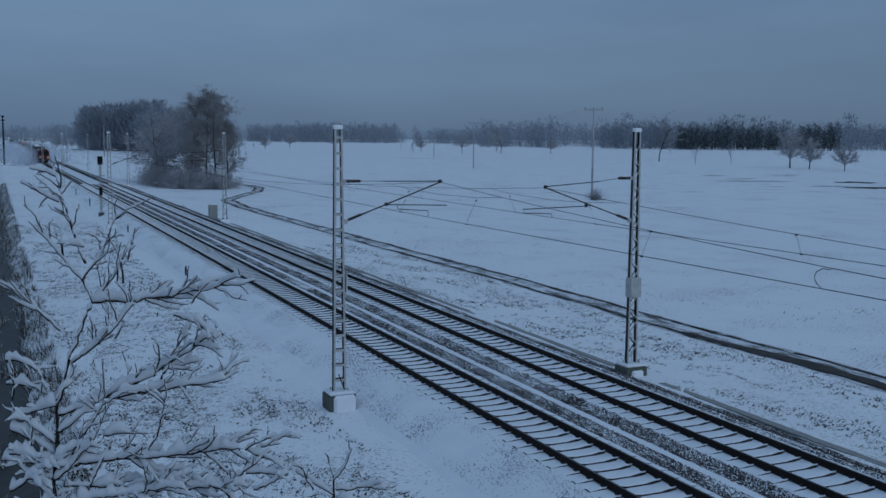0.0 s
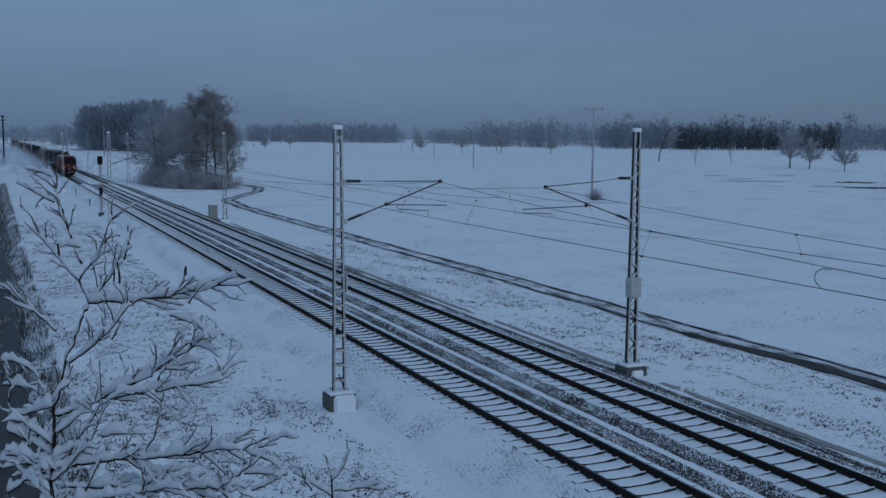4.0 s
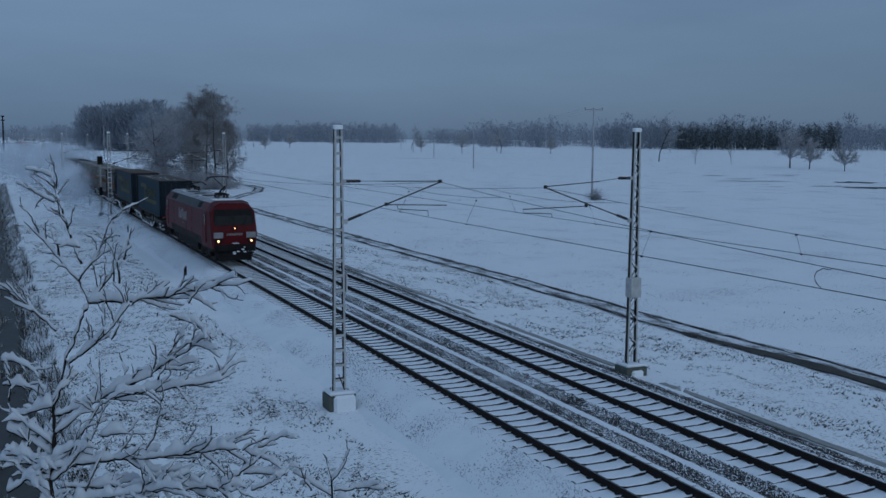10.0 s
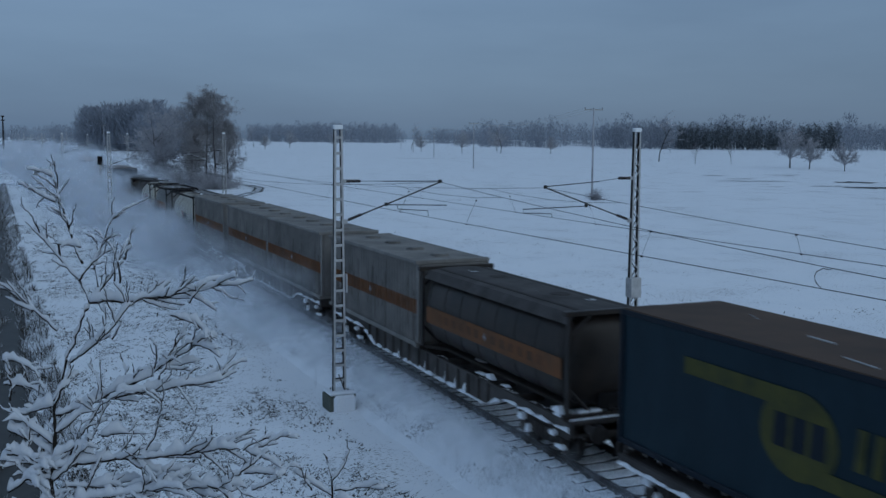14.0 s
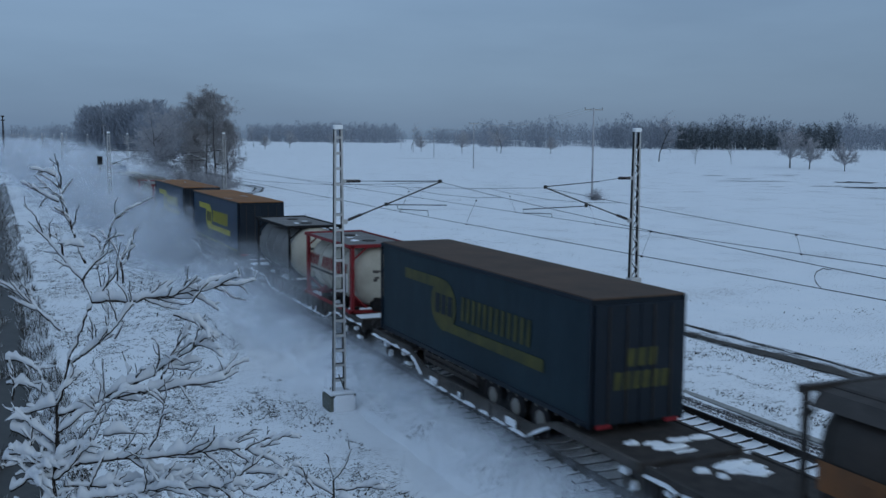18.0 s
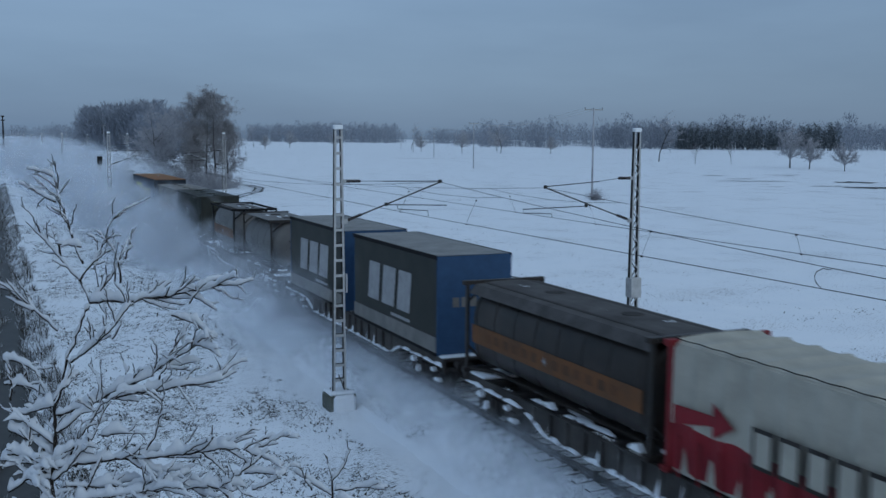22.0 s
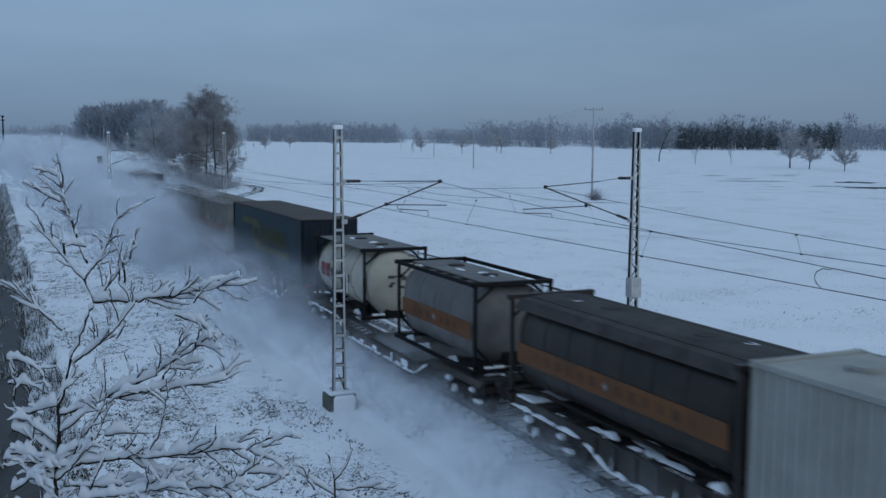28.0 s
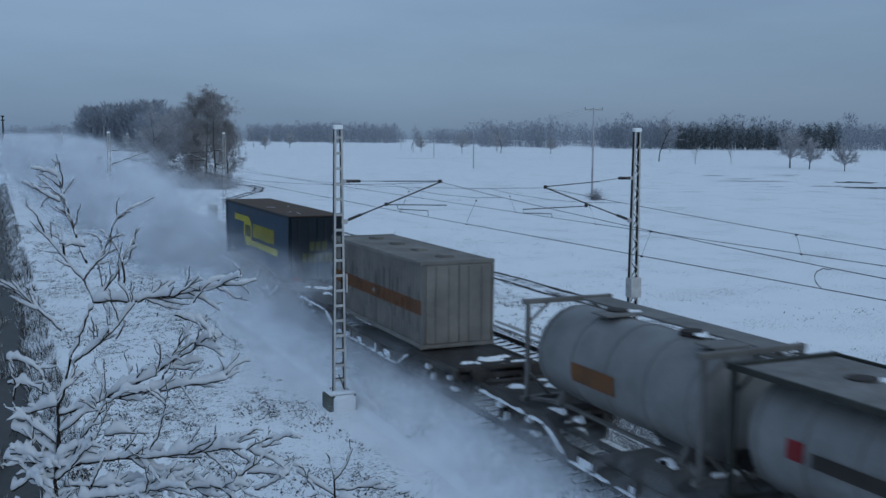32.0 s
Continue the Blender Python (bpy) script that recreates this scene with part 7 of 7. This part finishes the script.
    for i, (w, h) in enumerate(((0.5, 0.72), (0.42, 0.52), (0.16, 0.7), (0.16, 0.75), (0.16, 0.7), (0.46, 0.52), (0.5, 0.62))):
        y = 11.45 - sum((0.5, 0.42, 0.16, 0.16, 0.16, 0.46, 0.5)[:i]) - 0.13 * i
        for o in ((0.0, w - 0.13) if w > 0.3 else (0.0,)):
            quad_print(p, [(y - o, 2.12), (y - o - 0.12, 2.12), (y - o - 0.12, 2.12 + h), (y - o, 2.12 + h)], -1.502)
    parts("side_print", p, M["printgrey"], ob, "pale lettering bars on the side")
    part("print_line", Geo().box(-1.506, -1.498, 9.3, 9.9, 1.86, 1.9), M["smudge"], ob)
    part("grime", Geo().box(-1.512, -1.47, 5.2, 13.1, 1.05, 1.1, 0.008), M["skirt"], ob, "dark seam along the skirt")
    for y in (6.3, 8.4, 13.6):
        part("panel_seam", Geo().box(-1.507, -1.49, y, y + 0.018, 1.2, 3.15), M["dred"], ob)
    for y in (4.6, 9.6, 14.2):
        part("skirt_port", Geo().tube([(-1.47, y, 1.3), (-1.5, y, 1.3)], 0.07, 10), M["black"], ob)
    part("underframe", Geo().box(-1.25, 1.25, 5.6, L - 5.6, 0.35, 0.98, 0.04), M["black"], ob)
    for y in (3.55, L - 3.55):
        b = part("bogie", bogie_mesh(2.6), None, ob, at=(0, y, 0.0))
        for d in (-1.3, 1.3):
            w = part("wheelset", WHEELS, None, b, at=(0, d, 0))
            w.scale = (1, 1.3, 1.3)
    rf = Geo()
    rng = random.Random(6)
    for y, l, w in ((5.2, 1.5, 0.7), (7.6, 2.2, 0.75), (10.6, 1.6, 0.7), (12.9, 1.4, 0.6)):
        rf.box(-w, w, y, y + l, 3.84, 3.90, 0.02)
    parts("roof_hatch", rf, M["roof"], ob)
    gr = Geo()
    for y in (6.1, 9.0, 11.3):
        gr.box(-0.75, 0.0, y, y + 0.55, 3.905, 3.94)
    parts("roof_grille", gr, M["black"], ob)
    sn = Geo()
    for i in range(4):
        sn.box(-0.85, 0.75, 1.55 + i * 0.5, 1.88 + i * 0.5, 3.855, 3.875, 0.006)
    for i in range(5):
        y = rng.uniform(5, 16)
        sn.box(rng.uniform(-0.95, -0.6), rng.uniform(-0.5, 0.0), y, y + rng.uniform(0.5, 1.4), 3.85, 3.875, 0.01)
    parts("roof_snow", sn, SNOW, ob, "snow lying on the roof")
    bus = Geo().tube([(0.75, 4.2, 3.95), (0.75, 14.2, 3.95)], 0.015, 5)
    for y in (5.6, 13.2):
        bus.tube([(0.3, y, 3.84), (0.3, y, 4.2)], [0.1, 0.06], 8)
    part("roof_cable", bus, M["black"], ob)

    def panto(y, f, h):
        base = part("pantograph", Geo().box(-0.32, 0.32, y - 0.2, y + 0.55, 4.1, 4.2, 0.02).box(-0.42, 0.42, y - 0.55, y - 0.47, 4.08, 4.16, 0.01).box(-0.06, 0.06, y - 0.55, y + 0.2, 4.1, 4.16, 0.01), M["black"], ob)
        for x in (-0.28, 0.28):
            for d in (-0.48, 0.45):
                part("roof_insulator", Geo().tube([(x, y + d, 3.84), (x, y + d, 4.13)], [0.09, 0.07], 8), M["insul"], base)
        e = Vector((0, y - f * 1.15, 4.2 + h * 0.5))
        k = Vector((0, y + f * 0.25, 4.2 + h))
        low = Geo().tube([(0, y + f * 0.55, 4.22), e], [0.06, 0.05], 6).tube([(0.15, y + f * 0.3, 4.22), e + Vector((0.1, 0.1, -0.05))], 0.025, 5)
        part("lower_arm", low, M["black"], base)
        upa = Geo().tube([e + Vector((-0.12, 0, 0)), k + Vector((-0.42, 0, 0))], 0.028, 5).tube([e + Vector((0.12, 0, 0)), k + Vector((0.42, 0, 0))], 0.028, 5)
        part("upper_arm", upa, M["black"], base)
        hd = Geo()
        for d in (-0.27, 0.27):
            hd.tube([(-0.97, k.y + d, k.z - 0.2), (-0.75, k.y + d, k.z + 0.03), (-0.5, k.y + d, k.z + 0.07), (0.5, k.y + d, k.z + 0.07), (0.75, k.y + d, k.z + 0.03), (0.97, k.y + d, k.z - 0.2)], 0.022, 5)
        hd.tube([(-0.5, k.y - 0.27, k.z), (-0.5, k.y + 0.27, k.z)], 0.018, 5).tube([(0.5, k.y - 0.27, k.z), (0.5, k.y + 0.27, k.z)], 0.018, 5)
        part("collector_head", hd, M["black"], base)
    panto(3.9, 1, 0.98)
    panto(L - 3.9, -1, 0.22)
    return ob


def load_train():
    rolling(locomotive(), 0.0)
    p34 = pocket_wagon(34.0, 1)
    rolling(p34, 19.9)
    for k, s in enumerate((134.4, 188.0, 320.9, 413.9, 487.6, 522.0)):
        rolling(copy_thing(p34, pose(0, 0, 0)), s)
    f196 = flat_wagon(19.6, 2)
    f19b = flat_wagon(19.6, 7)
    rolling(f196, 54.8)
    rolling(f19b, 74.9)
    for k, s in enumerate((94.7, 114.5, 168.6, 222.2, 242.0, 261.8, 281.5, 301.2, 354.6, 374.0, 394.0, 448.0, 467.9)):
        rolling(copy_thing((f196, f19b)[k % 2], pose(0, 0, 0)), s)
    # trailers
    t1 = trailer(13.62, "darkroof", 1, dirty=True, snow=16, sign=False, curtain="bluegrey")
    rolling(t1, 21.75)
    rolling(trailer(13.62, "brownroof", 2, dirty=True, snow=3), 39.85)
    rolling(trailer(13.62, "brownroof", 3, dirty=True, snow=0, z0=1.25), 153.6)
    t4 = trailer(13.62, "rustroof", 4, snow=2, sign=False)
    rolling(t4, 189.85)
    t5 = trailer(13.62, "rustroof", 5, snow=3)
    rolling(t5, 207.2)
    rolling(copy_thing(t5, pose(0, 0, 0)), 322.0)
    rolling(trailer(13.62, "darkroof", 7, dirty=True, snow=0), 432.7)
    rolling(trailer(13.62, "brownroof", 8, dirty=True, snow=3, sign=False, curtain="blue"), 489.1)
    rolling(trailer(13.62, "brownroof", 9, dirty=False, lit=False, snow=4), 541.2)
    # boxes
    bulk = box_container(9.12, "boxgrey", True, 1)
    rolling(bulk, 65.0)
    for s in (75.5, 84.7, 95.1, 232.2, 310.8, 355.1, 374.4, 448.7, 457.95):
        rolling(copy_thing(bulk, pose(0, 0, 0)), s)
    rolling(box_container(9.12, "boxgrey", True, 2, snow=26, label="dusty grey corrugated container with orange stripe and snow on its roof"), 383.7)
    rolling(box_container(9.12, "boxpale", False, 3, label="plain pale grey corrugated bulk container"), 394.6)
    rolling(box_container(9.12, "boxdark", False, 4, label="dark green-black corrugated container with small placards"), 301.6)
    rolling(box_container(9.12, "boxgrey", True, 5), 525.5)
    # tanks
    blk = tank_container(9.12, "tankblack", "tankblack", "orange", 1, True, 1, label="long black tank container with a dull orange stripe and roof cover", cover=True)
    rolling(blk, 55.7)
    for s in (138.0, 251.9, 364.4, 404.0, 477.5):
        rolling(copy_thing(blk, pose(0, 0, 0)), s)
    rolling(tank_container(9.12, "tankwhite", "black", None, 2, False, 1, rad=1.16, label="long cream tank container in a black frame with dark marks", beams=True,
                           marks=[(4.6, 5.0, -0.45, 0.0, "dred", "dark red mark"), (3.4, 4.4, -0.4, -0.05, "tankblack", "dark lettering blocks")]), 104.9)
    g20 = tank_container(6.06, "tankgrey", "black", "orange", 3, True, 1, label="short grimy grey tank container with orange stripe in a black frame", beams=True)
    rolling(g20, 116.7)
    rolling(copy_thing(g20, pose(0, 0, 0)), 415.2)
    rolling(copy_thing(g20, pose(0, 0, 0)), 338.4)
    rolling(copy_thing(g20, pose(0, 0, 0)), 291.8)
    bl20 = tank_container(6.06, "tankblack", "tankblack", "orange", 4, True, 1, label="short black tank container with orange stripe in a black frame", beams=True)
    rolling(bl20, 469.9)
    rolling(tank_container(6.06, "tankwhite", "black", None, 5, False, 1, label="white tank container in a black frame with dark red marks", over=0.35,
                           marks=[(3.85, 4.0, -0.5, 0.25, "dred", "dark emblem bar"), (4.2, 4.35, -0.5, 0.45, "dred", "dark emblem bar"), (3.3, 3.44, -0.3, 0.25, "dred", "dark red letter bar"), (3.05, 3.17, -0.3, 0.25, "dred", "dark red letter bar"), (2.5, 2.62, -0.3, 0.25, "dred", "dark red letter bar"), (2.2, 2.32, -0.3, 0.25, "dred", "dark red letter bar"), (1.75, 1.87, -0.3, 0.25, "dred", "dark red letter bar"), (0.6, 1.5, -0.25, -0.12, "sill", "small dark line"), (0.6, 1.3, -0.5, -0.4, "sill", "small dark line")]), 125.7)
    dh = tank_container(6.06, "tankwhite", "dred", None, 6, False, 1, label="cream tank container in a dark red frame with red lettering blocks", beams=True, top="full", over=0.12,
                        marks=[(5.45 - 0.46 * i + o, 5.45 - 0.46 * i + o + 0.12, 0.0, 0.45, "dred", "dark red letter bar") for i in range(11) if i != 3 for o in (0.0, 0.22)] + [(2.3, 5.6, -0.2, -0.1, "tankblack", "dark line")])
    rolling(dh, 170.6)
    sil = tank_container(6.06, "tankgrey", "black", None, 7, False, 1, label="silver tank container with a pale end in a black frame", rad=1.2, top="full", over=0.4, beams=True, dome="tankwhite",
                         marks=[(3.0, 4.6, 0.2, 0.3, "tankgrey", "faint print")])
    rolling(sil, 179.5)
    rolling(tank_container(9.12, "tankwhite", "dred", None, 8, False, 1, label="long cream tank container, red frame, yellow and red lettering blocks", top="rails", panel=True,
                           marks=[(7.0, 7.5, -0.25, 0.5, "yellow", "yellow letter block")] + [(6.35 - 0.6 * i + o, 6.5 - 0.6 * i + o, -0.3, 0.25, "dred", "dark red letter bar") for i in range(5) for o in (0.0, 0.28)] + [(1.6, 2.4, 0.1, 0.22, "sill", "small dark line"), (1.6, 2.2, -0.15, -0.02, "sill", "small dark line"), (1.3, 1.55, -0.3, -0.05, "orange", "small orange placard")]), 222.7)
    rolling(tank_container(6.06, "tankgrey", "under", None, 9, False, 1, label="short grimy grey tank container in a dark frame", rad=1.2, top="full", over=0.3), 283.4)
    rolling(tank_container(6.06, "tanksilver", "tanksilver", None, 10, False, 1, label="pale silver tank container with a round mark", rad=1.18, over=0.3,
                           marks=[(2.2, 2.6, 0.3, 0.7, "tankblack", "dark round mark"), (3.2, 3.6, -0.1, 0.25, "dred", "reddish block"), (2.6, 3.0, -0.4, -0.1, "dred", "reddish block")]), 346.4)
    rolling(tank_container(6.06, "tankwhite", "black", None, 11, False, 1, label="white tank container with maroon squares and lettering blocks", rad=1.2, over=0.35, top="full",
                           marks=[(4.9, 5.45, -0.3, 0.25, "dred", "maroon square"), (4.3, 4.8, -0.3, 0.25, "dred", "maroon square")] + [(3.9 - 0.34 * i, 4.12 - 0.34 * i, -0.2, 0.12, "tankblack", "dark letter block") for i in range(7)]), 424.6)
    rolling(tank_container(6.06, "tanksilver", "boxdark", None, 12, False, 1, label="silver tank container in a dark frame with dark red marks", beams=True, top="full",
                           marks=[(4.2, 4.6, -0.1, 0.25, "dred", "dark red mark"), (2.2, 4.0, -0.1, 0.15, "tankblack", "dark lettering blocks")]), 504.8)
    rolling(tank_container(7.15, "tanksilver", "tankgrey", None, 13, False, 1, label="grey bulk tank container with an orange panel", rad=1.16,
                           marks=[(3.2, 5.0, -0.35, 0.1, "orange", "orange panel")]), 511.6)
    # swap bodies and tarpaulins
    bs = swap_body(7.82, 1)
    rolling(bs, 263.0)
    rolling(copy_thing(bs, pose(0, 0, 0)), 271.9)
    rolling(tarp_container(9.12), 242.3)


load_train()


# ------------------------------------------------------------------ powder snow that rises as the train passes and hangs over the line
DUST = []


def build_dust():
    rs = np.random.RandomState(7)
    for a, b, per_m, high, wide, size, late in ((14, 62, 15, 0.6, 2.2, 1.0, 1), (13, 45, 80, 0.42, 0.85, 0.6, 0), (45, 75, 66, 1.3, 1.5, 0.95, 0), (75, 110, 76, 2.2, 2.0, 1.3, 0), (110, 150, 78, 2.8, 2.6, 1.6, 0),
                                                (150, 200, 76, 3.2, 3.2, 1.9, 0), (200, 260, 60, 3.4, 3.8, 2.1, 0), (260, 330, 44, 3.3, 5.0, 2.3, 0), (330, 460, 34, 3.3, 5.5, 2.4, 0), (460, 620, 20, 3.3, 6.0, 2.6, 0)):
        n = int(per_m * (b - a))
        y = rs.uniform(-0.12, 1.12, n) * (b - a)
        x = rs.normal(-1.5 if a < 40 else -1.9, wide, n)
        z = rs.beta(1.0, 1.7, n) * high * 2.5 - 0.2
        puff = np.sin((y + a) * 0.31) * np.sin((y + a) * 0.113 + 1.7) * 0.5 + 0.5
        keep = rs.uniform(0, 1, n) < 0.7 + 0.3 * puff
        c = np.stack([x[keep], y[keep], z[keep]], 1)
        n = len(c)
        r = (rs.uniform(0.65, 1.3, n) * size)[:, None]
        d = rs.normal(0, 1, (n, 3))
        d /= np.linalg.norm(d, axis=1, keepdims=True)
        e = np.cross(d, rs.normal(0, 1, (n, 3)))
        e /= np.linalg.norm(e, axis=1, keepdims=True)
        d, e = d * r, e * r
        v = np.stack([c - d - e, c + d - e, c + d + e, c - d + e], 1).reshape(-1, 3)
        me = bpy.data.meshes.new("snow_dust")
        me.vertices.add(len(v))
        me.vertices.foreach_set("co", v.ravel())
        me.loops.add(4 * n)
        me.loops.foreach_set("vertex_index", np.arange(4 * n))
        me.polygons.add(n)
        me.polygons.foreach_set("loop_start", np.arange(0, 4 * n, 4))
        me.update(calc_edges=True)
        uv = me.uv_layers.new(name="puff")
        uv.data.foreach_set("uv", np.tile(np.array([0, 0, 1, 0, 1, 1, 0, 1], dtype=float), n))
        me.materials.append(M["finedust" if a < 70 else "dust"])
        ob = new("snow_dust", me)
        ob.location = (0, a, 0)
        tagged(ob, "powder snow whirled up and hanging beside the running train", "snow dust", kind="stuff")
        DUST.append((ob, a, -70.0 if late else (a + b) / 2, float(c[:, 2].max()) + size + 0.8))


build_dust()


# ------------------------------------------------------------------ what moves
def front_y(t):
    """Place of the locomotive's front on the line at t seconds."""
    u = (t - 20) / 10
    far = max(0.0, 10.0 - t)
    return -184.33 - (251.415 * u + 5.729 * u * u + 1.1096 * u ** 3) + 0.09 * far ** 2


def motions():
    times = [i for i in range(0, 33)]
    for ob, s in TRAIN:
        walk(ob, [(float(t), pose(0, front_y(t) + s, 0)) for t in times])
    for ob, y0, mid, deep in DUST:
        t0 = 0.0
        while front_y(t0) > mid and t0 < 31:
            t0 += 0.1
        low = pose(1.0, y0, -deep)
        half = pose(0.5, y0 - 2, -deep * 0.55)
        rise = [(t0 + 1.0, low), (t0 + 3.5, half), (min(31.5, t0 + 9), pose(0, y0 - 4, -deep * 0.22)), (32.0, pose(-0.6, y0 - 6, -deep * 0.05))]
        if t0 < 0.05:
            up_now = min(1.0, max(0.0, (mid - front_y(0.0)) / 90))
            rise = [(0.0, pose(0.3, y0, -deep * (0.75 - 0.4 * up_now))), (5.0, half), (14.0, pose(0, y0 - 3, -deep * 0.3)), (32.0, pose(-0.6, y0 - 6, -deep * 0.05))]
        elif y0 < 74:
            rise = [(0.0, low), (t0 + 0.4, low), (t0 + 1.6, pose(0.6, y0, -deep * 0.36)), (t0 + 4.5, pose(0.3, y0 - 1, -deep * 0.12)), (32.0, pose(0, y0 - 3, 0))]
        elif t0 + 1.0 > 0.3:
            rise = [(0.0, low)] + rise
        walk(ob, rise)
    for ob in SNOW_TREES:
        m = ob.location.copy()
        walk(ob, [(t, pose(m.x, m.y, m.z, a, b, 0)) for t, a, b in ((0, 0, 0), (5, 0.12, -0.22), (12, 0.05, -0.2), (18, -0.02, 0.0), (19.5, 0.03, 0.05), (21.5, 0.0, -0.16), (24, 0.0, 0.08), (28, 0.0, 0.1), (32, 0.0, 0.08))])


motions()
